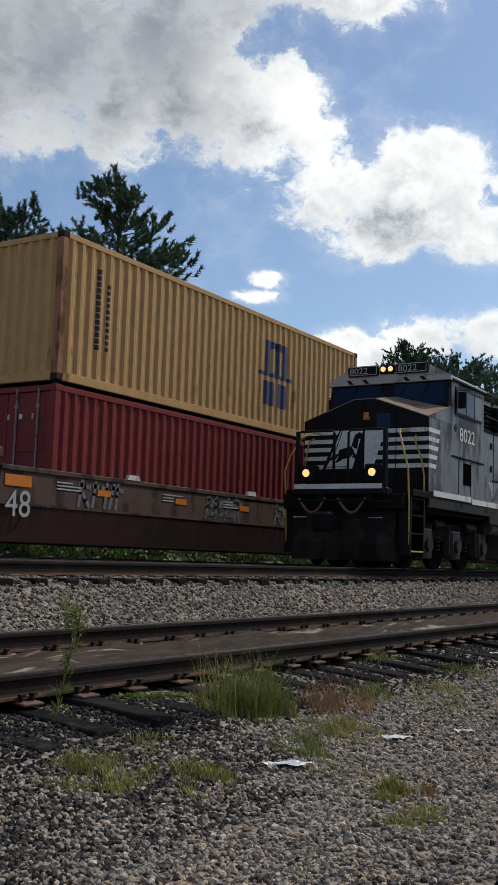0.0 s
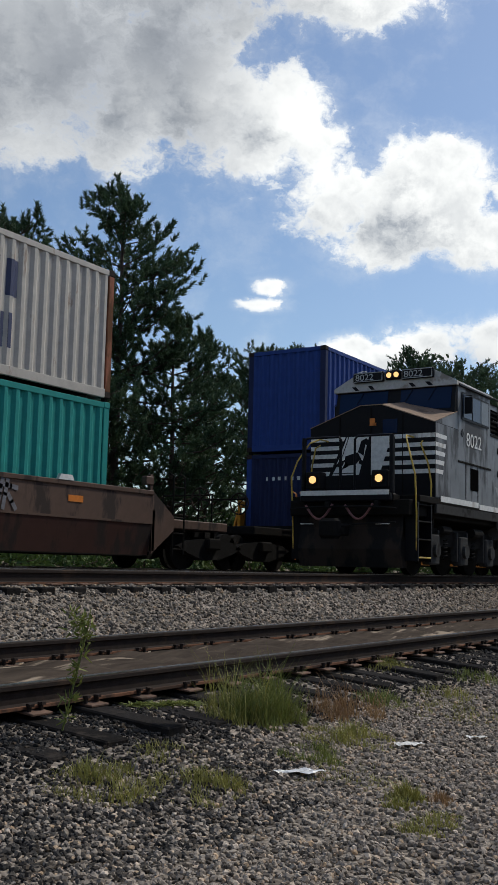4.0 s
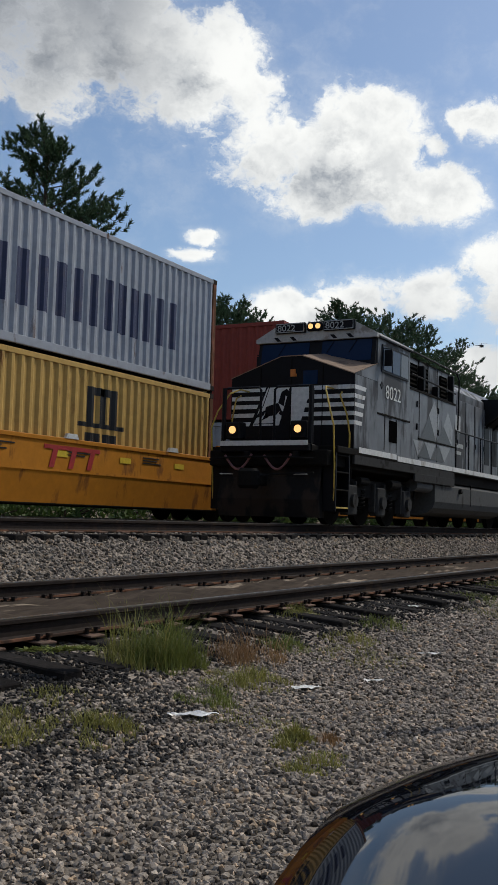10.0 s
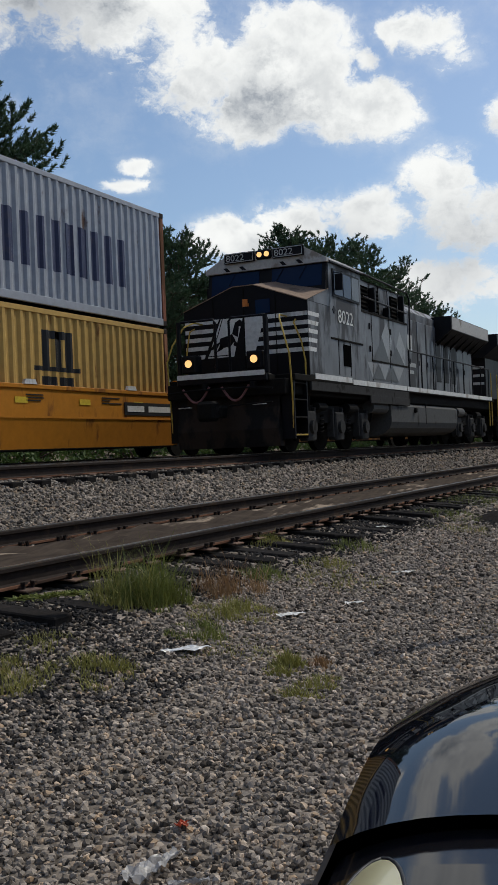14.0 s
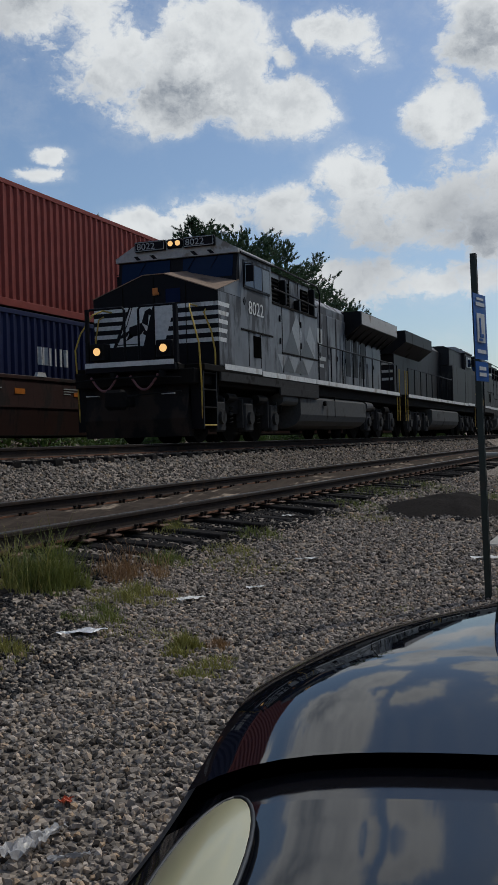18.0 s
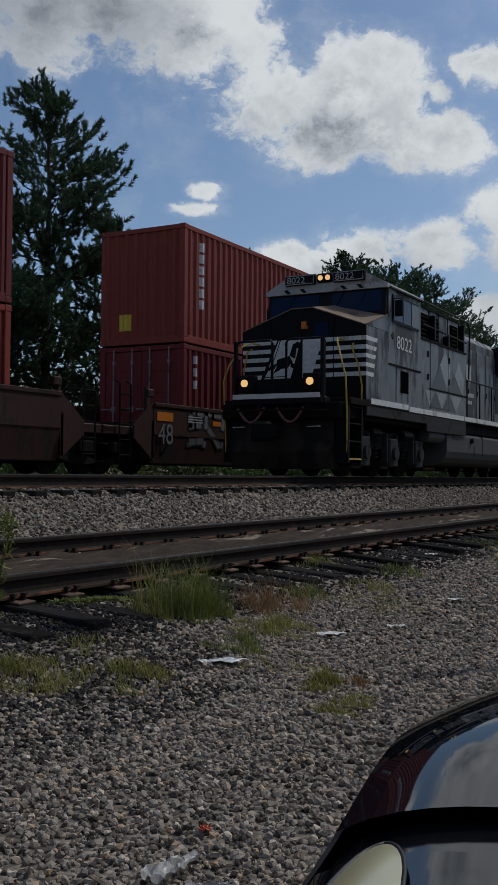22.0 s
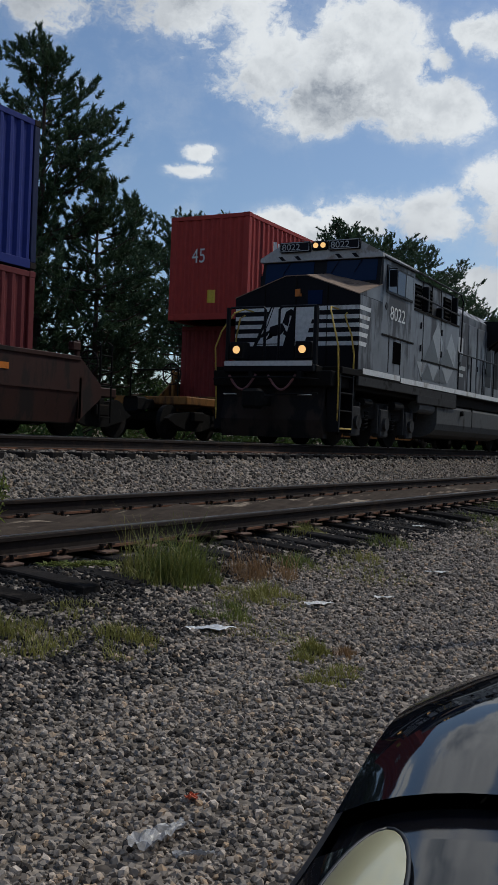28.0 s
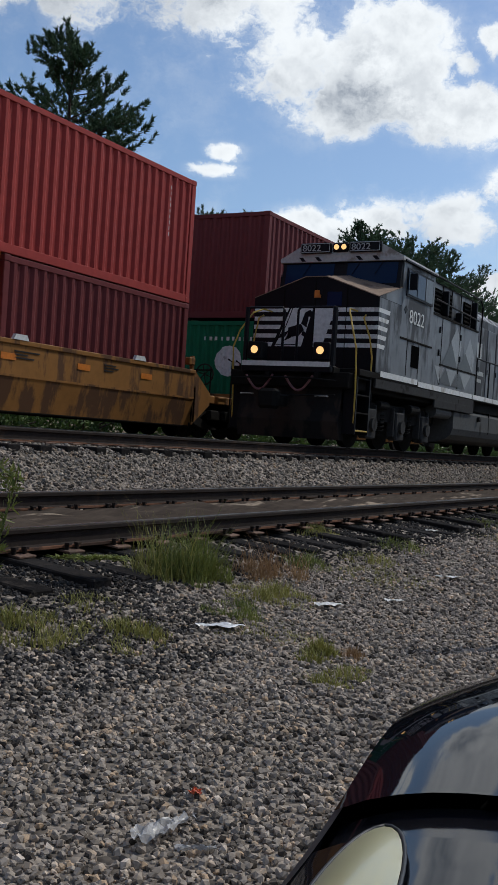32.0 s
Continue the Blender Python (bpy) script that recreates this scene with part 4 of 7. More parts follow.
def stack_o():
    c = set_on(container("deep blue container with upright white wording blocks", "deep_blue", LEN40, HIGH, "navy"), 233.83, 4.60)
    tall_word(c, 0.85, 2.5, 7, "decal_white", 0.22, 0.27)
    tall_word(c, 2.05, 2.3, 7, "decal_white", 0.12, 0.2, place=at_end)
    code(c, 0.4, 2.55, 9, down=False, place=at_end, gap=0.16, size=0.09)
    a, b = pair20(233.83, 2.02, (("dark maroon short container with yellow wording blocks", "maroon", False), ("dark maroon short container", "plum", False)))
    word(a, 0.55, 1.62, (0.42, 0.28, 0.28, 0.28, 0.28), 0.5, "decal_yellow", gap=0.06)
    word(a, 0.9, 1.9, (0.2, 0.13, 0.13, 0.13, 0.13), 0.16, "decal_yellow", place=at_end, gap=0.04)
    code(a, 5.4, 1.9, 4)


def stack_p():
    c = set_on(container("long red container with white figure forty-five", "red", 14.0, HIGH), 254.83, 4.72)
    word(c, 1.55, 1.7, (0.38, 0.4, 0.12), 0.62, "decal_white", gap=0.1)
    letters("45", 0.62, M["decal_white"], "number", c, facing(13.15, 0.004, 1.35), squeeze=0.8)
    letters("45", 0.55, M["decal_white"], "number", c, pose(0.004, 1.75, 1.55, 90, 0, -90), squeeze=0.8)
    painted("yellow_label", [bar(12.2, 12.5, 0.3, 0.75), [(12.25, 1.0), (12.5, 1.0), (12.38, 1.25)]], M["decal_yellow"], c, near)
    painted("yellow_label", [bar(1.0, 1.25, 0.45, 0.8)], M["decal_yellow"], c, at_end)
    painted("post_band", [bar(0.74, 0.82, 0.1, 2.7), bar(13.1, 13.18, 0.1, 2.7)], M["oxide"], c, near)
    code(c, 12.05, 2.5, 11, gap=0.12, size=0.07)
    d = set_on(container("dark red container with white round emblem", "oxide", LEN40, HIGH), 255.58, 1.81)
    painted("emblem_disc", [[(7.3 + 0.36 * math.cos(a), 1.75 + 0.36 * math.sin(a)) for a in np.linspace(0, 2 * math.pi, 17)[:-1]]], M["decal_white"], d, near)
    painted("emblem_triangle", [[(7.1, 1.6), (7.5, 1.6), (7.3, 2.0)]], M["decal_navy"], d, near, lift=0.008)
    word(d, 6.1, 1.02, (0.28, 0.24, 0.26, 0.24, 0.2, 0.2, 0.26, 0.28), 0.26, "decal_grey", gap=0.06)
    code(d, 11.3, 2.3, 9)
    code(d, 11.75, 2.3, 5)


def stack_q():
    c = set_on(container("red container with white wording blocks", "red", LEN40, HIGH), 276.22, 4.56)
    word(c, 0.95, 1.8, (0.36, 0.38, 0.12), 0.62, "decal_white", gap=0.1)
    painted("yellow_label", [bar(1.0, 1.3, 0.5, 0.9)], M["decal_yellow"], c, at_end)
    code(c, 11.5, 2.5, 9, gap=0.13, size=0.08)
    a, b = pair20(276.22, 2.0, (("orange short container with dark blue wording blocks", "orange", True), ("dark maroon short container", "plum", False)))
    painted("emblem", [[(0.35, 0.75), (0.85, 0.75), (1.0, 1.2), (0.5, 1.2)], [(0.5, 1.25), (1.0, 1.25), (1.45, 1.75), (0.9, 1.75)]], M["decal_royal"], a, near)
    word(a, 2.0, 1.05, (0.42, 0.36, 0.36, 0.36, 0.36), 0.55, "decal_black", gap=0.05)
    word(a, 4.2, 1.05, (0.16, 0.34, 0.18, 0.36, 0.36, 0.34), 0.55, "decal_black", gap=0.05)


def stack_r():
    set_on(container("maroon corrugated steel container", "plum", LEN40, HIGH), 292.37, 4.72)
    d = set_on(container("dark green container with a white round emblem", "green", LEN40, HIGH), 292.37, 1.81)
    painted("emblem_disc", [[(1.0 + 0.42 * math.cos(a), 1.75 + 0.42 * math.sin(a)) for a in np.linspace(0, 2 * math.pi, 13)[:-1]]], M["decal_white"], d, at_end)
    code(d, 0.3, 2.4, 9, down=False, place=at_end, gap=0.18)


def truck_under(ob, x):
    for dx in (-0.88, 0.88):
        for y in (0.40, 1.91):
            part("wheel", Solid().wheel(x + dx, y, y + 0.13, 0.42, 0.42), M["truck"], ob, "dark worn steel wheel")
    for y in (0.22, 2.08):
        part("side_frame", Solid().prism([(x - 1.25, 0.50), (x - 0.95, 0.62), (x - 0.4, 0.68), (x + 0.4, 0.68), (x + 0.95, 0.62), (x + 1.25, 0.50), (x + 0.9, 0.36), (x + 0.3, 0.22), (x - 0.3, 0.22), (x - 0.9, 0.36)], y, y + 0.14, "y"), M["truck"], ob)
    part("bolster", Solid().box(x - 0.25, x + 0.25, 0.1, 2.34, 0.45, 0.70, 0.03), M["under"], ob)


def well_car(x, well0, well1, end0, end1, colour, label, number="", tag="", platforms=(True, True), tall=1.58, graffiti=None):
    """A well car; x: its place at time 0, well0..well1 the tall side sills, end0..end1 the whole body, heights above the rail."""
    ob = thing("well_car", label, "rail car", "well cars of the train")
    set_on(ob, x, TOP_Z)
    m = M[colour]
    y0, y1 = -0.09, WIDE + 0.09
    for y, o in ((y0, -1), (y1, 1)):
        sill = part("side_sill", Solid().box(well0, well1, y - 0.012, y + 0.012, 0.92, tall - 0.02), m, ob)
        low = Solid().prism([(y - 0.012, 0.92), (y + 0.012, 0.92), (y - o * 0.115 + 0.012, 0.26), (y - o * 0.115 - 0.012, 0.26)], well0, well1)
        # brown cars: the shade under the fold is put in as a darker colour
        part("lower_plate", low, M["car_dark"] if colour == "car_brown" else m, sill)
        part("top_chord", Solid().box(well0, well1, y - 0.04, y + 0.05, tall - 0.09, tall, 0.01), m, sill)
        part("fold_strip", Solid().box(well0, well1, y - 0.022, y + 0.022, 0.90, 0.94), m, sill)
        for k in range(7):
            u = well0 + 1.15 + k * (well1 - well0 - 1.75) / 6
            if o < 0 and k in (1, 3, 5):
                part("guide_flap", Solid().prism([(u, tall), (u + 0.42, tall), (u + 0.36, tall + 0.10), (u + 0.06, tall + 0.10)], y - 0.05, y + 0.02, "y"), M["loco_white"], sill, "pale container guide flap")
            if o > 0:
                part("side_rib", Solid().box(u - 0.02, u + 0.02, y, y + 0.035, 0.96, tall - 0.1, 0.004), m, sill)
    part("well_floor", Solid().box(well0, well1, y0 + 0.1, y1 - 0.1, 0.25, 0.40, 0.01), M["under"], ob)
    for side, (w, e) in enumerate(((well0, end0), (well1, end1))):
        sgn = -1 if side == 0 else 1
        a, b = min(w, e), max(w, e)
        deck = Solid().box(a, b, 0.15, WIDE - 0.15, 0.86, 1.06, 0.02)
        k0, k1 = (w, w + sgn * (0.22 if colour == "car_yellow" else 0.75))
        profile = [(k0, 0.30), (k1, 0.80), (k1, 1.08), (k0, tall)] if sgn > 0 else [(k0, 0.30), (k0, tall), (k1, 1.08), (k1, 0.80)]
        for ya in (y0, y1 - 0.05):
            part("end_gusset", Solid().prism(profile, ya, ya + 0.05, "y"), m, ob)
        deck.box(min(w, w + sgn * 0.1), max(w, w + sgn * 0.1), y0, y1, 0.35, 1.20, 0.01)
        part("end_platform", deck, M["under"] if colour == "car_yellow" else m, ob)
        truck_under(ob, e - sgn * 0.55 if abs(e - w) > 1.4 else e)
        for y in (0.02, WIDE - 0.10):
            part("end_post", Solid().box(w + sgn * 0.10 - 0.05, w + sgn * 0.10 + 0.05, y, y + 0.08, 1.06, tall + 0.34, 0.01).box(w - 0.12, w + 0.14, y - 0.03, y + 0.11, tall + 0.12, tall + 0.30, 0.02), m, ob)
        if platforms[side]:
            lad = Solid()
            xx = w + sgn * 1.0
            for dx in (-0.2, 0.2):
                lad.tube([(xx + dx, -0.02, 0.30), (xx + dx, -0.02, 1.95), (xx + dx, 0.10, 2.02)], 0.022)
            for z in (0.42, 0.75, 1.08, 1.40, 1.72):
                lad.tube([(xx - 0.2, -0.02, z), (xx + 0.2, -0.02, z)], 0.016)
            part("ladder", lad, M["decal_orange"] if colour == "car_yellow" else M["under"], ob)
            g = Solid()
            for yy in (0.5, 1.9):
                g.tube([(e - sgn * 0.15, yy, 1.05), (e - sgn * 0.15, yy, 1.75)], 0.02)
            g.tube([(e - sgn * 0.15, 0.5, 1.72), (e - sgn * 0.15, 1.9, 1.72)], 0.02)
            part("end_railing", g, M["under"], ob)
            hw = Solid()
            ring = [(e - sgn * 0.25, 0.75 + 0.26 * math.cos(q), 1.62 + 0.26 * math.sin(q)) for q in np.linspace(0, 2 * math.pi, 17)]
            hw.tube(ring, 0.02, 5)
            for q in (0.3, 1.35, 2.4):
                hw.tube([(e - sgn * 0.25, 0.75 - 0.25 * math.cos(q), 1.62 - 0.25 * math.sin(q)), (e - sgn * 0.25, 0.75 + 0.25 * math.cos(q), 1.62 + 0.25 * math.sin(q))], 0.014, 5)
            part("hand_brake_wheel", hw, M["rail_rust"], ob, "rusty hand brake wheel")
            part("coupler", Solid().box(e, e + sgn * 0.65, WIDE / 2 - 0.13, WIDE / 2 + 0.13, 0.72, 0.98, 0.03).box(e + sgn * 0.5, e + sgn * 0.78, WIDE / 2 - 0.22, WIDE / 2 + 0.2, 0.66, 1.02, 0.05), M["truck"], ob)
    yy = y0 - 0.055
    if number:
        letters(number, 0.66, M["decal_black"] if colour != "car_brown" and colour != "car_dark" else M["spray_grey"] if colour == "car_dark" else M["decal_grey"], "number", ob, facing(well0 + 0.12, yy + 0.018, 0.70), squeeze=0.95)
    part("reflector", Solid().box(well0 + 0.1, well0 + 0.75, yy + 0.03, yy + 0.038, 1.22, 1.42), M["decal_yellow"] if colour == "car_yellow" else M["decal_orange"], ob, "reflective patch")
    for k in range(1, 6):
        u = well0 + k * (well1 - well0) / 6
        part("reflector", Solid().box(u, u + 0.4, yy + 0.03, yy + 0.038, 1.20, 1.32), M["decal_yellow"] if colour == "car_yellow" else M["decal_orange"], ob)
    rows_ = Solid()
    rng = random.Random(int(x))
    for u in (1.4, 4.6, 6.9, 9.6):
        for r_ in range(3):
            rows_.box(well0 + u, well0 + u + rng.uniform(0.3, 0.8), yy + 0.03, yy + 0.038, 1.36 - 0.06 * r_, 1.385 - 0.06 * r_)
    tagged(part("stencilling", rows_, M["decal_black"] if colour in ("car_yellow", "car_ochre") else M["decal_grey"], ob, "rows of small stencilled lines"), kind="stuff")
    if tag in ("plate", "plate_end"):
        u = well0 + (1.1 if tag == "plate" else 10.5)
        p = part("number_board", Solid().box(u, u + 2.2, yy + 0.028, yy + 0.036, 1.0, 1.30), M["decal_black"], ob, "black board with white bars")
        part("board_bars", Solid().box(u + 0.12, u + 0.85, yy + 0.020, yy + 0.026, 1.08, 1.22).box(u + 1.05, u + 2.1, yy + 0.020, yy + 0.026, 1.08, 1.22), M["decal_white"], p)
    if tag == "mark":
        s = Solid()
        s.box(well0 + 6.2, well0 + 8.0, yy + 0.028, yy + 0.036, 1.34, 1.42)
        for k in range(3):
            u = well0 + 6.35 + k * 0.6
            s.prism([(u, 0.98), (u + 0.16, 0.98), (u + 0.28, 1.34), (u + 0.12, 1.34)], yy + 0.028, yy + 0.036, "y")
        part("owner_mark", s, M["decal_red"], ob, "dark red owner's mark as plain bars")
    if graffiti:
        for gu, gw, gmat, seed in graffiti:
            rg = random.Random(seed)
            fill, edge, u = Solid(), Solid(), well0 + gu
            lo, hi = (0.72, tall - 0.03) if gw > 2.4 else (0.98, tall - 0.12)
            yl = yy + 0.036 - 0.0012 * (seed % 5)

            def at_wall(a, z):
                """A point just off the folded side of the car."""
                return (a, yl + (0.10 * (0.92 - z) / 0.66 if z < 0.92 else 0.0), z)

            while u < well0 + gu + gw:
                w_ = (hi - lo) * rg.uniform(0.55, 0.85)
                lean, k = rg.uniform(-0.08, 0.16), rg.randrange(4)
                bars = [((0.0, lo), (0.06, hi)), ((0.0, hi - 0.08), (w_, hi - 0.12))]
                bars += [[((w_, hi), (w_ * 0.9, lo))], [((0.0, (lo + hi) / 2), (w_ * 0.8, (lo + hi) / 2 + 0.05)), ((0.02, lo + 0.06), (w_, lo + 0.1))],
                         [((0.1, (lo + hi) / 2), (w_, lo))], [((w_ * 0.5, hi), (w_ * 0.55, lo))]][k]
                for (a0, z0), (a1, z1) in bars:
                    for shape, fat in ((edge, 0.24), (fill, 0.15)):
                        for q in stroke([(u + a0 + lean * (z0 - lo), z0), (u + (a0 + a1) / 2 + lean * ((z0 + z1) / 2 - lo), (z0 + z1) / 2), (u + a1 + lean * (z1 - lo), z1)], fat * (hi - lo) / 0.86):
                            v = [at_wall(a, min(max(z, 0.5), tall - 0.02)) for a, z in q]
                            shape.add([(x_, y_ - (0.001 if shape is fill else 0.0), z_) for x_, y_, z_ in v], [(0, 1, 2, 3)])
                u += w_ + 0.10
            if gw > 2.4:
                part("spray_outline", edge, M["decal_royal"] if gmat == "decal_blue" else M["decal_black"], ob, "dark spray-painted outline")
            part("spray_lettering", fill, M[gmat], ob, "spray-painted block shapes")
    return ob


def big_tag(ob, text, u, z):
    """Tall spray-painted letters that follow the folded side of a well car."""
    t = letters(text, 1.25, M["decal_blue"], "spray_lettering", ob, facing(u, -0.125, z), "tall blue spray-painted letters", squeeze=1.22)
    bm = bmesh.new()
    bm.from_mesh(t.data)
    bmesh.ops.bisect_plane(bm, geom=bm.verts[:] + bm.edges[:] + bm.faces[:], plane_co=(0, 0.92 - z, 0), plane_no=(0, 1, 0))
    for v in bm.verts:
        if v.co.y < 0.92 - z:
            v.co.z -= 0.115 * (0.92 - z - v.co.y) / 0.66
    bm.to_mesh(t.data)
    bm.free()


def build_train():
    for f in (stack_a, stack_b, stack_d, stack_e, stack_g, stack_i, stack_k, stack_l, stack_m, stack_n, stack_o, stack_p, stack_q, stack_r):
        f()
    silver(85.55)
    silver(117.96)
    lab = "weathered brown well car with graffiti and orange patches"
    well_car(13.81, -1.35, 13.85, -2.9, 15.5, "car_brown", lab, "48", graffiti=[(2.0, 1.0, "spray_grey", 3), (6.2, 1.2, "spray_grey", 8), (9.2, 2.0, "spray_grey", 12), (12.5, 1.2, "decal_blue", 5)])
    well_car(32.19, -1.35, 13.85, -2.9, 17.0, "car_brown", lab, "48", graffiti=[(9.8, 1.6, "spray_grey", 4)])
    yel = "yellow articulated well car unit with stencilled marks"
    well_car(53.55, -0.3, 12.8, -3.2, 14.2, "car_yellow", yel, "40", "plate", (True, False))
    for x in (69.54, 85.55, 101.91):
        c = well_car(x, -0.3, 12.8, -1.8, 14.2, "car_yellow", yel, "40", "mark", (True, False))
        bd = part("end_board", Solid().box(-1.25, -0.53, -0.20, -0.17, 1.10, 1.50, 0.005), M["decal_black"], c, "black end board with pale marks")
        part("board_bars", Solid().box(-1.15, -0.82, -0.207, -0.202, 1.22, 1.38).box(-0.76, -0.64, -0.207, -0.202, 1.22, 1.38), M["decal_grey"], bd)
    c = well_car(117.96, -0.3, 12.8, -1.8, 15.8, "car_yellow", yel, "40", "plate_end", (True, True))
    bd = part("end_board", Solid().box(-0.95, 0.08, -0.20, -0.17, 1.10, 1.52, 0.005), M["decal_black"], c, "black board with white unit number")
    letters("125-T", 0.30, M["decal_white"], "unit_number", bd, facing(-0.86, -0.204, 1.21), squeeze=0.95)
    well_car(138.75, -0.4, 12.9, -3.3, 15.6, "car_ochre", "weathered orange-brown well car", "", "", (True, True))
    dark = "dark brown well car covered in spray paint"
    for x, g in ((159.92, [(8.0, 4.5, "spray_grey", 21), (5.5, 2.0, "decal_blue", 23)]), (178.47, [(3.4, 5.0, "spray_grey", 31), (9.5, 3.2, "spray_grey", 33)]), (196.92, [(1.5, 3.0, "spray_grey", 41), (5.6, 6.6, "decal_teal", 42)]),
                 (215.33, [(0.95, 0.8, "decal_white", 54)]), (233.83, [(5.0, 2.5, "decal_teal", 61)])):
        c = well_car(x, -1.35, 13.85, -2.9, 15.5, "car_dark", dark, "48", "", (True, True), 1.62, g)
        if x == 215.33:
            big_tag(c, "STASHR", 1.15, 0.60)
    well_car(254.83, 0.4, 13.6, -2.6, 16.0, "car_ochre", "dirty ochre-brown well car", "40", "plate", (True, True))
    well_car(276.22, -0.3, 12.8, -3.0, 14.2, "car_ochre", "dirty ochre-brown well car", "40", "plate", (True, False))
    well_car(292.37, -0.3, 12.8, -1.8, 15.0, "car_ochre", "dirty ochre-brown well car", "40", "", (True, False))


build_train()


# ---- locomotives ----
def front_poly(name, polys, mat, parent, x, label=""):
    """Flat painted shapes on a wall that faces -x; polys in y, z."""
    s = Solid()
    for p in polys:
        s.add([(x, a, b) for a, b in p], [tuple(range(len(p)))])
    return part(name, s, mat, parent, label)


def side_poly(name, polys, mat, parent, y, label=""):
    s = Solid()
    for p in polys:
        s.add([(a, y, b) for a, b in p], [tuple(range(len(p)))])
    return part(name, s, mat, parent, label)


def loco_truck(ob, x):
    t = part("truck", Solid().box(x - 2.2, x + 2.2, -0.25, 0.25, 0.55, 0.85, 0.03).box(x - 0.3, x + 0.3, -1.15, 1.15, 0.5, 0.95, 0.03), M["truck"], ob, "six-wheel truck coated in grey grime")
    for dx in (-1.7, 0.0, 1.7):
        for y in (-0.75, 0.75):
            w = Solid().wheel(x + dx, y - 0.07, y + 0.07, 0.53, 0.53, 28)
            w.wheel(x + dx, y - 0.11, y + 0.11, 0.53, 0.16, 14)
            part("wheel", w, M["truck"], t)
        for y, o in ((-1.12, -1), (1.12, 1)):
            b = Solid().box(x + dx - 0.26, x + dx + 0.26, min(y, y + o * 0.2), max(y, y + o * 0.2), 0.22, 0.86, 0.03)
            b.wheel(x + dx, min(y + o * 0.2, y + o * 0.27), max(y + o * 0.2, y + o * 0.27), 0.53, 0.15, 16)
            b.box(x + dx - 0.34, x + dx - 0.27, min(y, y + o * 0.16), max(y, y + o * 0.16), 0.3, 0.95, 0.01)
            b.box(x + dx + 0.27, x + dx + 0.34, min(y, y + o * 0.16), max(y, y + o * 0.16), 0.3, 0.95, 0.01)
            part("journal_box", b, M["truck_grey"], t, "dusty grey journal box")
    for y in (-1.2, 1.06):
        f = Solid().prism([(x - 2.25, 0.80), (x - 1.9, 1.0), (x + 1.9, 1.0), (x + 2.25, 0.80), (x + 2.1, 0.62), (x - 2.1, 0.62)], y, y + 0.14, "y")
        part("side_frame", f, M["truck"], t)
        for dx in (-0.85, 0.85):
            sp = Solid()
            for k in range(5):
                sp.tube([(x + dx + 0.11 * math.cos(q), y + 0.07 + 0.11 * math.sin(q), 0.36 + k * 0.085 + 0.085 * q / 6.283) for q in np.linspace(0, 6.283, 9)], 0.022, 5)
            part("coil_spring", sp, M["truck"], t)
        for a, b, r in ((0.55, 1.15, 0.11), (-1.3, -0.8, 0.09)):
            part("brake_cylinder", Solid().tube([(x + a, y - 0.06, 0.965), (x + b, y - 0.06, 0.965)], r, 12), M["truck"], t)


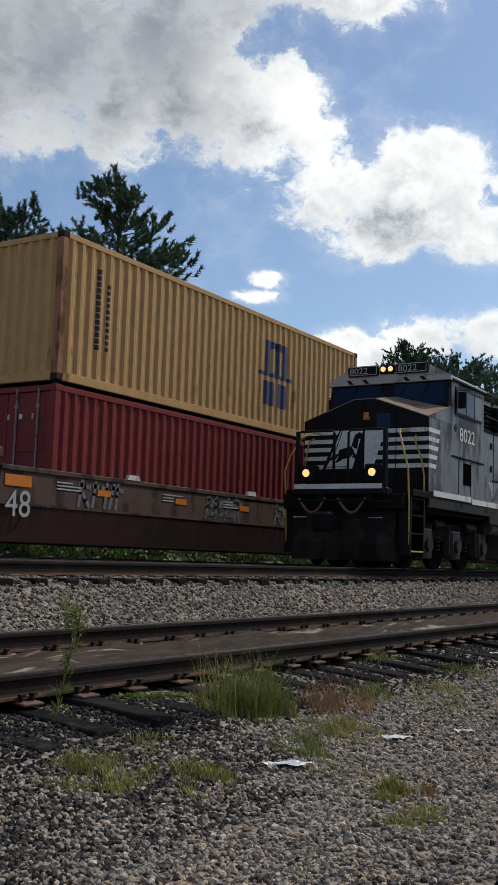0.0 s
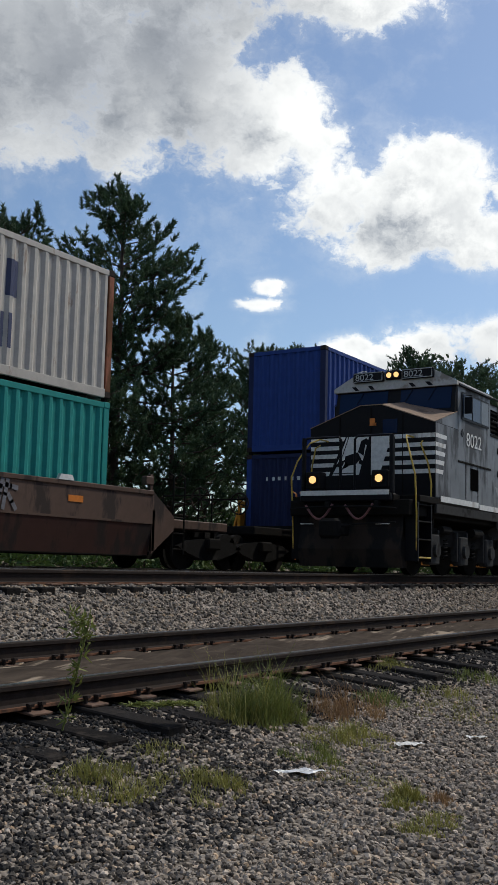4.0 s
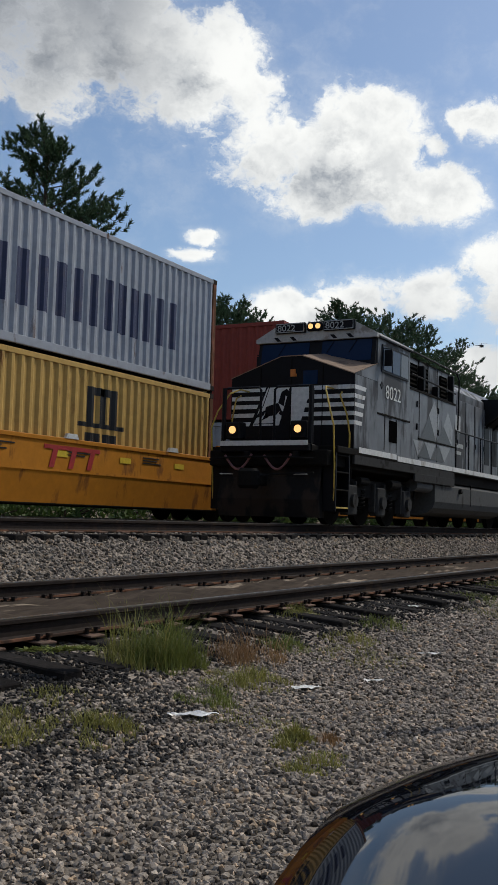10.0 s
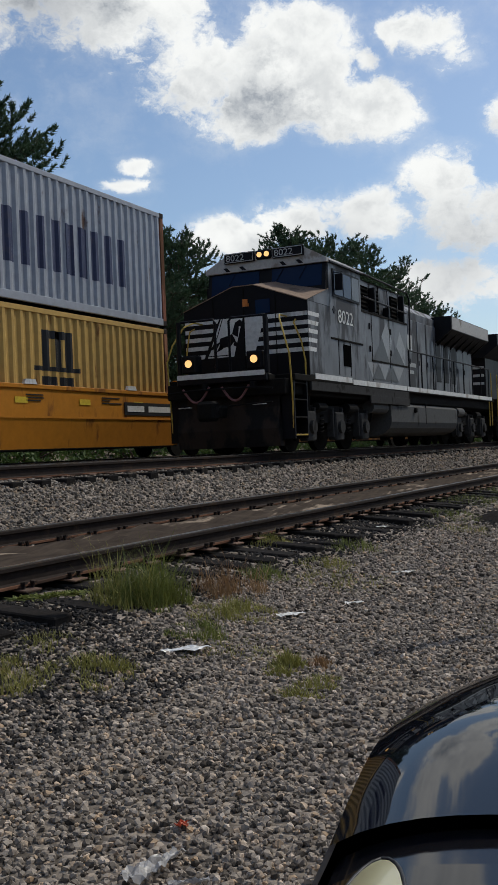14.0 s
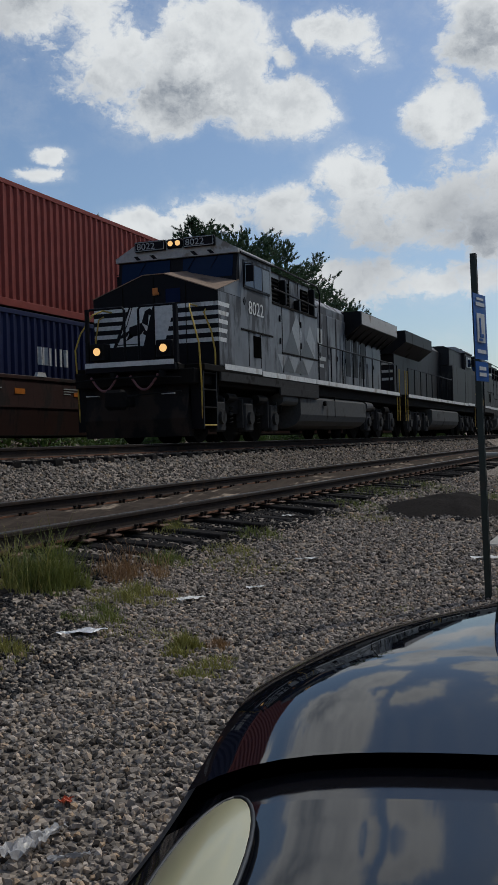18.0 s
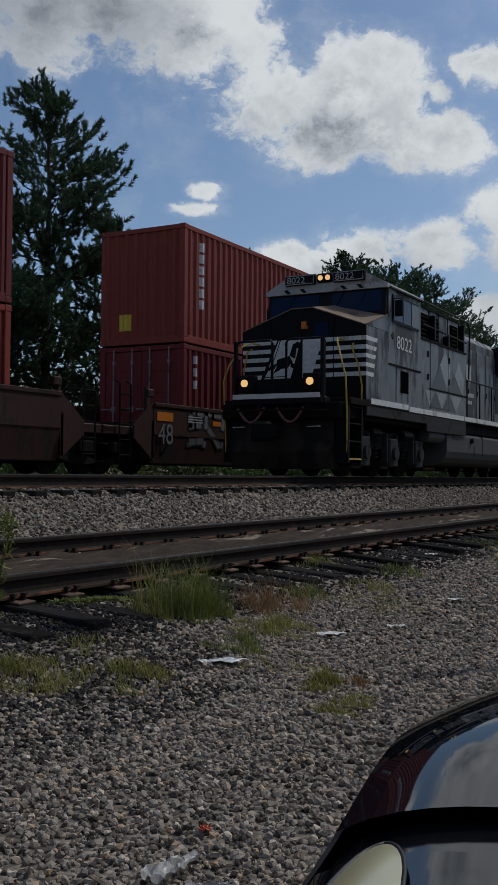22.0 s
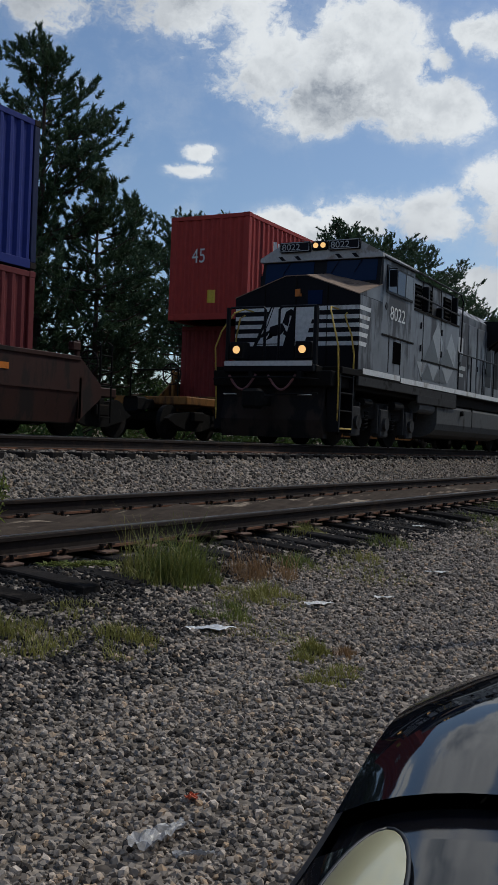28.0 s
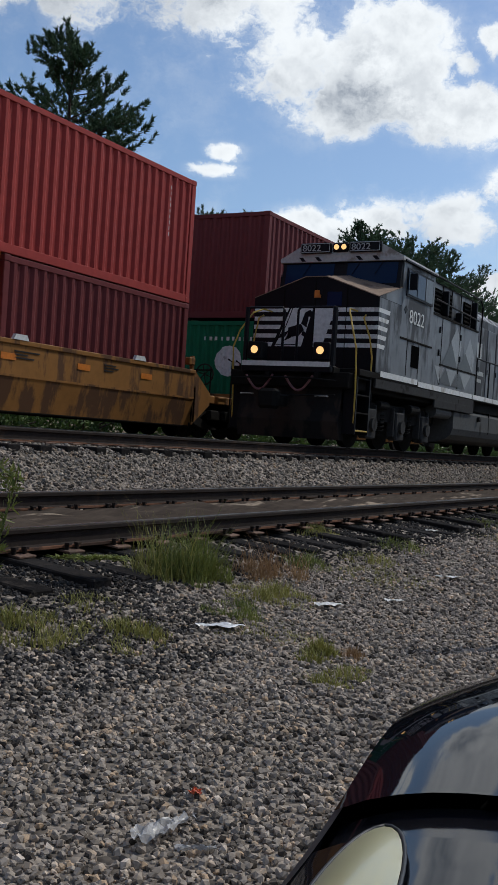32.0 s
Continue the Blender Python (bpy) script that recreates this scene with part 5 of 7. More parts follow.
def locomotive(label, number, body, dark, full):
    """A wide-nosed freight locomotive: x from the front coupler back, y across, z above the rail."""
    ob = thing("locomotive", label, "locomotive", "standing locomotives")
    W = 1.47
    black, white = M["loco_black"], M["loco_white"]
    # underframe, platforms, fuel tank
    part("underframe", Solid().box(0.35, 18.9, -1.35, 1.35, 1.18, 1.50, 0.02).box(0.62, 19.0, -W, W, 1.46, 1.60, 0.015).box(0.30, 0.64, -1.04, 1.04, 1.46, 1.60, 0.015), M["under"], ob)
    for y in (-W - 0.006, W - 0.006):
        s = part("sill_stripe", Solid().box(1.72, 4.0, y, y + 0.012, 1.53, 1.65), white, ob, "dirty white sill stripe")
        for a, b in ((4.06, 8.3), (8.36, 18.7)):
            part("sill_stripe", Solid().box(a, b, y, y + 0.012, 1.50, 1.62), white, ob)
    part("side_sill", Solid().box(1.5, 8.5, -W, -W + 0.06, 1.28, 1.50, 0.01).box(5.3, 8.5, -W - 0.004, -W + 0.05, 1.10, 1.30, 0.01), M["truck_grey"], ob)
    tank = Solid().prism([(-1.30, 1.16), (-1.42, 1.08), (-1.42, 0.66), (-1.36, 0.50), (-1.22, 0.38), (-0.95, 0.30), (0.95, 0.30), (1.22, 0.38), (1.36, 0.50), (1.42, 0.66), (1.42, 1.08), (1.30, 1.16)], 7.0, 13.8)
    tk = part("fuel_tank", tank, M["tank_grey"], ob, "long dusty grey fuel tank")
    part("tank_strap", Solid().box(10.2, 10.26, -1.425, -1.40, 0.62, 1.17).box(10.2, 10.26, -1.43, -1.0, 1.16, 1.20), M["truck"], tk)
    part("filler_cap", Solid().tube([(9.1, -1.40, 0.98), (9.1, -1.50, 1.0)], 0.07, 10), M["truck"], tk)
    part("air_reservoir", Solid().tube([(5.6, -1.28, 1.02), (6.8, -1.28, 1.02)], 0.15, 14), M["tank_grey"], ob)
    part("air_reservoir", Solid().tube([(14.0, -1.28, 1.02), (14.8, -1.28, 1.02)], 0.15, 14), M["tank_grey"], ob)
    part("sand_pipe", Solid().tube([(1.7, -1.3, 1.2), (1.75, -1.25, 0.7), (1.95, -0.85, 0.25)], 0.03).tube([(5.9, -1.3, 1.2), (5.85, -1.25, 0.7), (5.6, -0.85, 0.25)], 0.03), M["truck"], ob)
    for x in (3.5, 16.2):
        loco_truck(ob, x)
    # pilot, coupler, hoses, steps
    part("pilot", Solid().prism([(0.46, 0.14), (0.38, 0.50), (0.54, 1.10), (0.70, 1.10), (0.70, 0.14)], -1.16, 1.16, "y").box(0.50, 0.66, -1.16, 1.16, 0.72, 1.46, 0.02), M["pilot_black"], ob, "black plough pilot")
    part("anticlimber", Solid().box(0.18, 0.5, -1.02, 1.02, 1.46, 1.62, 0.02), black, ob)
    part("front_stripe", Solid().box(0.168, 0.18, -1.0, 1.0, 1.58, 1.68, 0.0), white, ob, "scuffed white edge stripe")
    part("coupler", Solid().box(-0.35, 0.2, -0.13, 0.13, 0.75, 1.0, 0.03).box(-0.55, -0.25, -0.2, 0.2, 0.68, 1.08, 0.06), M["truck"], ob)
    for y0 in (0.85, -0.05):
        pts = [(0.13, y0 - 0.62 * k / 10, 1.38 - 0.30 * math.sin(math.pi * k / 10) + 0.02 * k / 10) for k in range(11)]
        part("air_hose", Solid().tube(pts, 0.025, 7), M["hose"], ob, "faded pink-grey air hose hanging in a loop")
    for y in (0.35, -0.75):
        part("hose_bracket", Solid().box(0.1, 0.26, y - 0.05, y + 0.05, 1.32, 1.46, 0.01), M["truck"], ob)
    for y, o in ((-1.44, -1), (1.44, 1)):
        st = part("step_well", Solid().box(0.60, 0.65, min(y, y - o * 0.65), max(y, y - o * 0.65), 0.28, 1.46).box(1.28, 1.33, min(y, y - o * 0.65), max(y, y - o * 0.65), 0.28, 1.46).box(0.65, 1.28, min(y - o * 0.62, y - o * 0.65), max(y - o * 0.62, y - o * 0.65), 0.28, 1.46), black, ob)
        for z in (0.34, 0.70, 1.06, 1.40):
            part("step", Solid().box(0.65, 1.28, min(y, y - o * 0.3), max(y, y - o * 0.3), z, z + 0.03, 0.004), M["rail_yellow"] if z < 0.5 else M["truck"], st, "yellow-edged step" if z < 0.5 else "")
    # ditch lights
    for y in (-0.765, 0.735):
        d = part("ditch_light", Solid().box(0.20, 0.48, y - 0.17, y + 0.17, 1.72, 2.08, 0.02), black, ob)
        part("lens", Solid().tube([(0.20, y, 1.912), (0.18, y, 1.912)], 0.078, 18), M["lamp"] if full else M["glass"], d, "lit warm white lens" if full else "")
        part("bezel", Solid().tube([(0.19 , y + 0.12 * math.cos(q), 1.912 + 0.12 * math.sin(q)) for q in np.linspace(0, 2 * math.pi, 17)], 0.014, 5), M["truck"], d)
    # nose: gabled top
    f0 = [(-W, 1.60), (W, 1.60), (W, 3.18), (0.25, 3.62), (-0.25, 3.62), (-W, 3.18)]
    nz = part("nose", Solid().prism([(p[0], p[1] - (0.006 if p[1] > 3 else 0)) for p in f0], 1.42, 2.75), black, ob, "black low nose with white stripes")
    # near side of the nose is much paler than its black front
    part("nose_side", Solid().prism([(1.44, 1.62), (2.75, 1.62), (2.75, 3.16), (1.44, 3.16)], -W - 0.004, -W, "y"), M[body], nz, "grey nose side")
    top = Solid()
    for a, b in (((-W, 3.18), (-0.25, 3.62)), ((-0.25, 3.62), (0.25, 3.62)), ((0.25, 3.62), (W, 3.18))):
        ra, rb = (0.24 if abs(q[0]) < 1 else 0.40 for q in (a, b))
        top.add([(1.40, a[0], a[1]), (1.40, b[0], b[1]), (2.75, b[0], b[1] + rb), (2.75, a[0], a[1] + ra)], [(0, 1, 2, 3)])
        top.add([(1.40, a[0], a[1] - 0.02), (1.40, b[0], b[1] - 0.02), (1.40, b[0], b[1]), (1.40, a[0], a[1])], [(0, 1, 2, 3)])
    # sloping top is brown and paler than the nose below it
    part("nose_top", top, M["nose_top"], nz, "brown sloping nose top")
    for y in (-W, W - 0.02):
        part("nose_cheek", Solid().prism([(1.42, 3.17), (2.75, 3.17), (2.75, 3.57)], y, y + 0.02, "y"), M[body], nz)
    part("nose_seam", Solid().box(1.405, 1.42, -0.012, 0.012, 1.62, 3.55).box(1.405, 1.42, -0.75, -0.735, 1.62, 3.38).box(1.405, 1.42, 0.735, 0.75, 1.62, 3.38), M["under"], nz)
    part("nose_window", Solid().box(1.405, 1.42, -0.62, -0.28, 2.98, 3.28, 0.005), M["glass"], nz)
    part("class_plate", Solid().box(1.40, 1.412, -0.10, 0.02, 3.16, 3.32).box(1.40, 1.412, -0.13, -0.08, 3.16, 3.22), M["decal_orange"], nz, "small orange plate")
    xf = 1.414
    if full:
        stripes = (2.90, 2.71, 2.53, 2.34, 2.15)
        for k, z in enumerate(stripes):
            slant = 0.10 * k
            front_poly("stripe", [[(-W, z - 0.045), (-0.42 + slant * 0.5, z - 0.045), (-0.46 + slant * 0.5, z + 0.045), (-W, z + 0.045)]], white, nz, xf, "white nose stripe")
            front_poly("stripe", [[(W - 0.02, z - 0.045), (W - 0.02, z + 0.045), (0.60 + slant * 0.9, z + 0.045), (0.64 + slant * 0.9, z - 0.045)]], white, nz, xf, "white nose stripe")
            side_poly("stripe", [[(1.42, z - 0.045), (2.02 - 0.05 * k, z - 0.045), (2.06 - 0.05 * k, z + 0.045), (1.42, z + 0.045)]], white, nz, -W - 0.007, "white nose stripe")
        front_poly("emblem_field", [[(0.56, 2.94), (0.03, 2.94), (0.27, 2.11), (0.91, 2.11)], [(0.0, 2.94), (-0.49, 2.94), (-0.22, 2.11), (0.0, 2.11)]], white, nz, xf - 0.003, "white emblem field")
        run = [[(0.62, 2.30), (0.60, 2.52), (0.30, 2.60), (0.22, 2.46), (0.34, 2.34)], [(0.30, 2.60), (0.22, 2.84), (0.12, 2.80), (0.16, 2.52)], [(0.24, 2.46), (0.06, 2.30), (0.04, 2.24), (0.10, 2.26), (0.28, 2.36)], [(0.22, 2.84), (0.10, 2.90), (-0.02, 2.80), (0.10, 2.74)]]
        front_poly("emblem_mark", run, black, nz, xf - 0.006, "black emblem as plain angular shapes")
        front_poly("emblem_mark", [[(0.70, 2.22), (0.52, 2.30), (0.58, 2.40)], [(0.58, 2.46), (0.80, 2.36), (0.84, 2.28), (0.66, 2.32)]], black, nz, xf - 0.006)
        front_poly("emblem_edge", stroke([(0.88, 2.15), (0.40, 2.15)], 0.02) + stroke([(0.52, 2.94), (0.66, 2.55), (0.92, 2.13)], 0.02), black, nz, xf - 0.007)
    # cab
    cab = part("cab", Solid().prism([(-W, 1.62), (W, 1.62), (W, 4.19), (1.05, 4.40), (-1.05, 4.40), (-W, 4.19)], 2.72, 4.82), M[body], ob, "grey cab with side windows")
    part("windshield_frame", Solid().prism([(2.555, 3.50), (2.75, 3.50), (2.75, 4.20), (2.675, 4.20)], -W + 0.02, W - 0.02, "y"), black, cab)
    for a, b in ((-1.36, -0.16), (0.16, 1.36)):
        part("windshield", Solid().prism([(2.565, 3.64), (2.585, 3.64), (2.665, 4.12), (2.645, 4.12)], a, b, "y"), M["glass"], cab, "dark windshield pane")
    for y in (-1.0, -0.45, 0.75):
        part("wiper", Solid().tube([(2.63, y, 4.12), (2.57, y + 0.16, 3.84)], 0.007, 5), M["under"], cab)
    brow = Solid()
    brow.prism([(-W - 0.03, 4.15), (W + 0.03, 4.15), (W + 0.03, 4.24), (0.96, 4.53), (-0.96, 4.53), (-W - 0.03, 4.24)], 2.58, 2.70)
    part("brow", brow, M["brow"], cab, "dusty pale grey roof brow")
    for y in (-0.95, -0.55, 0.45, 0.85):
        part("brow_slot", Solid().prism([(y, 4.17), (y + 0.10, 4.17), (y + 0.19, 4.26), (y + 0.09, 4.26)], 2.572, 2.58), black, cab)
    part("cab_roof", Solid().prism([(-W - 0.03, 4.17), (W + 0.03, 4.17), (W + 0.03, 4.23), (1.0, 4.50), (-1.0, 4.50), (-W - 0.03, 4.23)], 2.68, 4.95), M["brow"], cab)
    for a, b in ((-0.98, -0.22), (0.22, 0.98)):
        nb = part("number_board", Solid().box(2.50, 2.60, a, b, 4.34, 4.57, 0.02), black, cab, "black number board with pale figures")
        part("board_rim", Solid().tube([(2.50, a + 0.03, 4.36), (2.50, b - 0.03, 4.36), (2.50, b - 0.03, 4.55), (2.50, a + 0.03, 4.55), (2.50, a + 0.03, 4.36)], 0.010, 5), M["decal_grey"], nb)
        if number:
            letters(number, 0.20, M["decal_grey"], "road_number", nb, pose(2.494, b - 0.06, 4.385, 90, 0, -90), squeeze=1.15)
    hl = part("headlight_box", Solid().box(2.52, 2.62, -0.19, 0.19, 4.36, 4.57, 0.03), black, cab)
    for y in (-0.09, 0.09):
        part("lens", Solid().tube([(2.52, y, 4.465), (2.505, y, 4.465)], 0.060, 16), M["lamp"] if full else M["glass"], hl, "lit warm headlight" if full else "")
    # side windows on both sides of the cab
    for y, o in ((-W - 0.006, -1), (W + 0.006, 1)):
        wf = part("side_window", Solid().box(2.92, 4.66, min(y, y + o * 0.02), max(y, y + o * 0.02), 3.42, 4.04, 0.004), black, cab)
        for a, b in ((2.98, 3.50), (3.56, 4.06), (4.12, 4.60)):
            part("pane", Solid().box(a, b, min(y + o * 0.02, y + o * 0.03), max(y + o * 0.02, y + o * 0.03), 3.47, 3.99), M["glass"] if a != 4.12 else M["curtain"], wf)
        part("mirror", Solid().box(2.98, 3.02, min(y + o * 0.04, y + o * 0.22), max(y + o * 0.04, y + o * 0.22), 3.55, 3.92, 0.008).tube([(3.0, y, 3.95), (3.0, y + o * 0.22, 3.95)], 0.012, 5), black, wf)
        part("drip_rail", Solid().box(2.7, 4.9, min(y, y + o * 0.05), max(y, y + o * 0.05), 4.15, 4.19, 0.004), black, cab)
    part("cab_door_line", Solid().box(3.18, 3.20, -W - 0.008, -W, 1.68, 2.48).box(3.95, 3.97, -W - 0.008, -W, 1.68, 2.44).box(2.72, 4.82, -W - 0.02, -W, 2.46, 2.50, 0.004), M["under"], cab)
    part("cab_grille", Solid().box(3.48, 3.98, -W - 0.012, -W, 1.90, 2.39, 0.003), M["void"], cab, "black louvred opening")
    part("cab_latch", Solid().prism([(2.88, 3.12), (2.97, 3.03), (3.06, 3.12), (2.97, 3.21)], -W - 0.012, -W, "y"), black, cab)
    if number:
        letters(number, 0.43, M["decal_white"], "road_number", cab, facing(3.20, -W - 0.010, 2.865), squeeze=1.16)
    # equipment section behind the cab
    eq = part("equipment_body", Solid().box(4.82, 8.55, -W + 0.01, W - 0.01, 1.60, 3.32, 0.01).box(4.82, 8.55, -W + 0.16, W - 0.16, 3.32, 4.12, 0.02), M[body], ob, "stained grey equipment body with open louvres")
    part("equipment_roof", Solid().prism([(-1.34, 4.12), (1.34, 4.12), (1.05, 4.26), (-1.05, 4.26)], 4.95, 8.55), M[body], eq)
    for a, b in ((5.0, 5.75), (5.95, 6.55), (7.55, 8.15)):
        lv = part("louvre", Solid().box(a, b, -W + 0.13, -W + 0.162, 3.42, 3.98, 0.005), M["void"], eq, "dark louvred opening")
        for k in range(5):
            part("slat", Solid().box(a + 0.03, b - 0.03, -W + 0.115, -W + 0.132, 3.46 + 0.105 * k, 3.50 + 0.105 * k), M["under"], lv)
    for a in (4.9, 5.85, 6.6, 7.35, 8.3):
        part("door_seam", Solid().box(a, a + 0.02, -W + 0.145, -W + 0.16, 3.34, 4.10), M["under"], eq)
    for a in (5.55, 6.95):
        part("panel_seam", Solid().box(a, a + 0.018, -W, -W + 0.011, 1.66, 3.30), M["under"], eq)
    part("panel_seam", Solid().box(5.5, 8.5, -W - 0.006, -W + 0.011, 2.13, 2.17).box(4.85, 8.5, -W - 0.01, -W + 0.011, 3.28, 3.33), M["under"], eq)
    for x in (5.35, 7.0):
        part("latch", Solid().box(x, x + 0.06, -W - 0.02, -W + 0.01, 2.9, 3.05, 0.005).box(x, x + 0.06, -W - 0.02, -W + 0.01, 2.35, 2.5, 0.005), black, eq)
    if full:
        # pale and dark shapes laid flat on the side wall
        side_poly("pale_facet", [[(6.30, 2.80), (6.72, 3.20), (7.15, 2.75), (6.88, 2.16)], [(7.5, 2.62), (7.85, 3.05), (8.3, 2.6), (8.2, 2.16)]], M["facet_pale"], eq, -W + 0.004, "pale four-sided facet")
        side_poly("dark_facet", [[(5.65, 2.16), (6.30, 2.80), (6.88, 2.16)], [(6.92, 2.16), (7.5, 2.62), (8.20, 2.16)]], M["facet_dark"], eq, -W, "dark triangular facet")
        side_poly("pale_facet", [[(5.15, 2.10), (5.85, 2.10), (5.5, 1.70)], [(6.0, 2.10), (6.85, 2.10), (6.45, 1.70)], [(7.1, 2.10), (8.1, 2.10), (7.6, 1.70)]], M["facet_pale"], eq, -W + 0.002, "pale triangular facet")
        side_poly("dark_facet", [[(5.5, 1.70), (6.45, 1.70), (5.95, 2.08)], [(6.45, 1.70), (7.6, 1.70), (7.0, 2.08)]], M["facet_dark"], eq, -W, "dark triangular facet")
    part("roof_handrail", Solid().tube([(4.95, -W - 0.02, 4.20), (8.5, -W - 0.02, 4.16), (8.75, -W - 0.02, 4.0), (9.3, -1.30, 2.7)], 0.022).tube([(4.95, -W, 3.66), (8.5, -W, 3.60)], 0.022), M["loco_black"], ob)
    for bx in ((5.80, 5.93, 3.36, 3.98), (6.9, 7.05, 3.30, 3.6), (8.2, 8.3, 3.30, 4.05)):
        part("brake_chest", Solid().box(bx[0], bx[1], -W - 0.02, -W + 0.14, bx[2], bx[3], 0.02), black, ob)
    # long hood, radiators
    H = 0.86
    hood = part("long_hood", Solid().prism([(-H, 1.60), (H, 1.60), (H, 3.95), (0.6, 4.18), (-0.6, 4.18), (-H, 3.95)], 8.55, 18.4), M[body], ob, "streaked grey long hood with doors")
    a = 8.7
    k = 0
    while a < 17.9:
        part("hood_door", Solid().box(a, a + 0.86, -H - 0.03, -H, 1.70, 3.72, 0.012), M[body] if k not in (5, 6, 7) else M[dark], hood)
        if k in (5, 6, 7):
            part("door_vent", Solid().box(a + 0.15, a + 0.7, -H - 0.04, -H - 0.028, 2.0, 3.2, 0.004), black, hood)
        part("door_latch", Solid().box(a + 0.06, a + 0.10, -H - 0.05, -H - 0.03, 2.4, 2.55), black, hood)
        a += 0.93
        k += 1
    if full:
        for k in range(5):
            side_poly("stripe", [[(8.75 + 0.04 * k, 2.62 + 0.13 * k), (9.45 + 0.06 * k, 2.62 + 0.13 * k), (9.52 + 0.06 * k, 2.70 + 0.13 * k), (8.75 + 0.04 * k, 2.70 + 0.13 * k)]], white, hood, -H - 0.034, "white hood stripe")
        side_poly("hood_mark", [[(9.85, 2.75), (10.9, 2.75), (10.9, 3.25), (9.85, 3.25)], [(9.75, 2.32), (11.2, 2.32), (11.2, 2.44), (9.75, 2.44)], [(9.75, 2.12), (11.0, 2.12), (11.0, 2.22), (9.75, 2.22)]], M["decal_grey"], hood, -H - 0.036, "faded wording shown as plain bars")
    rad = Solid().prism([(-H, 3.20), (-1.42, 3.62), (-1.42, 4.05), (1.42, 4.05), (1.42, 3.62), (H, 3.20)], 13.5, 18.75)
    rd_ = part("radiator", rad, black, ob, "overhanging black radiator housing")
    part("radiator_side", Solid().box(13.6, 18.7, -1.432, -1.42, 3.64, 4.03, 0.003), M["brow"] if full else M[body], rd_, "grey radiator side")
    for k in range(7):
        part("radiator_brace", Solid().prism([(-H, 3.1), (-1.38, 3.60), (-1.34, 3.62), (-H, 3.2)], 13.7 + k * 0.8, 13.74 + k * 0.8), M["under"], rd_)
    part("exhaust_stack", Solid().box(11.6, 12.6, -0.4, 0.4, 4.1, 4.36, 0.05), black, ob)
    part("roof_hatch", Solid().box(9.2, 10.8, -0.5, 0.5, 4.15, 4.24, 0.03), M[body], hood)
    part("rear_stripes", Solid().box(18.4, 18.42, -0.8, 0.8, 2.2, 2.3).box(18.4, 18.42, -0.8, 0.8, 2.5, 2.6).box(18.4, 18.42, -0.8, 0.8, 2.8, 2.9), white, hood)
    # walkway rails
    for y in (-1.42, 1.42):
        for k in range(9):
            x = 8.75 + k * 1.22
            part("stanchion", Solid().tube([(x, y, 1.60), (x, y, 2.62)], 0.02), black, ob)
        part("walkway_rail", Solid().tube([(8.4, y, 2.72), (8.75, y, 2.62), (18.5, y, 2.62)], 0.022), black, ob)
    for y in (-1.40, 1.40):
        part("corner_handrail", Solid().tube([(0.62, y, 0.42), (0.58, y * 1.01, 1.2), (0.50, y * 1.01, 2.0), (0.55, y * 0.93, 2.35), (0.75, y * 0.80, 2.75), (1.0, y * 0.72, 2.86), (1.38, y * 0.72, 2.86)], 0.018, 7), M["rail_yellow"], ob, "bent yellow corner handrail")
        part("corner_handrail", Solid().tube([(1.34, y, 0.45), (1.34, y * 1.01, 1.9), (1.30, y * 0.97, 2.3), (1.22, y * 0.88, 2.7), (1.38, y * 0.86, 2.78)], 0.018, 7), M["rail_yellow"], ob, "bent yellow corner handrail")
        part("corner_handrail", Solid().tube([(18.6, y, 0.6), (18.6, y, 2.5)], 0.018).tube([(19.0, y, 0.6), (19.0, y, 2.5)], 0.018), M["rail_yellow"], ob, "yellow corner handrail")
    for y0, y1 in ((-1.02, -0.16), (0.16, 1.02)):
        fr = Solid().tube([(0.34, y0, 1.62), (0.34, y0, 2.74), (0.36, y0 + 0.05, 2.80), (0.36, y1 - 0.05, 2.80), (0.34, y1, 2.74), (0.34, y1, 1.62)], 0.026, 7)
        part("front_railing", fr, black, ob, "black front platform railing")
    for y in (-1.0, 1.0):
        part("front_upright", Solid().tube([(0.30, y, 1.62), (0.30, y, 2.80)], 0.05, 6), black, ob)
    part("pilot_rail", Solid().tube([(0.10, -1.2, 1.30), (0.06, -0.6, 1.34), (0.06, 0.6, 1.34), (0.10, 1.2, 1.30)], 0.02, 6), M["truck"], ob)
    part("uncoupling_lever", Solid().tube([(-0.05, -1.25, 1.02), (-0.05, -0.3, 0.98), (-0.35, -0.1, 0.9)], 0.016, 6), M["truck"], ob)
    for y in (-0.98, 0.72):
        part("grab_iron", Solid().tube([(0.24, y, 1.0), (0.16, y, 1.0), (0.16, y + 0.26, 1.0), (0.24, y + 0.26, 1.0)], 0.012, 5), M["loco_white"], ob, "pale grab iron")
    part("rear_coupler", Solid().box(18.95, 19.35, -0.2, 0.2, 0.7, 1.05, 0.04), M["truck"], ob)
    part("horn", Solid().tube([(3.6, 0.3, 4.5), (3.05, 0.3, 4.52)], [0.03, 0.08], 8).tube([(3.6, 0.1, 4.5), (3.15, 0.1, 4.52)], [0.03, 0.07], 8), M["truck"], ob)
    part("antenna", Solid().box(4.1, 4.5, -0.3, 0.1, 4.42, 4.5, 0.02).tube([(4.3, -0.5, 4.4), (4.3, -0.5, 4.7)], 0.012, 5), M["brow"], ob)
    return ob


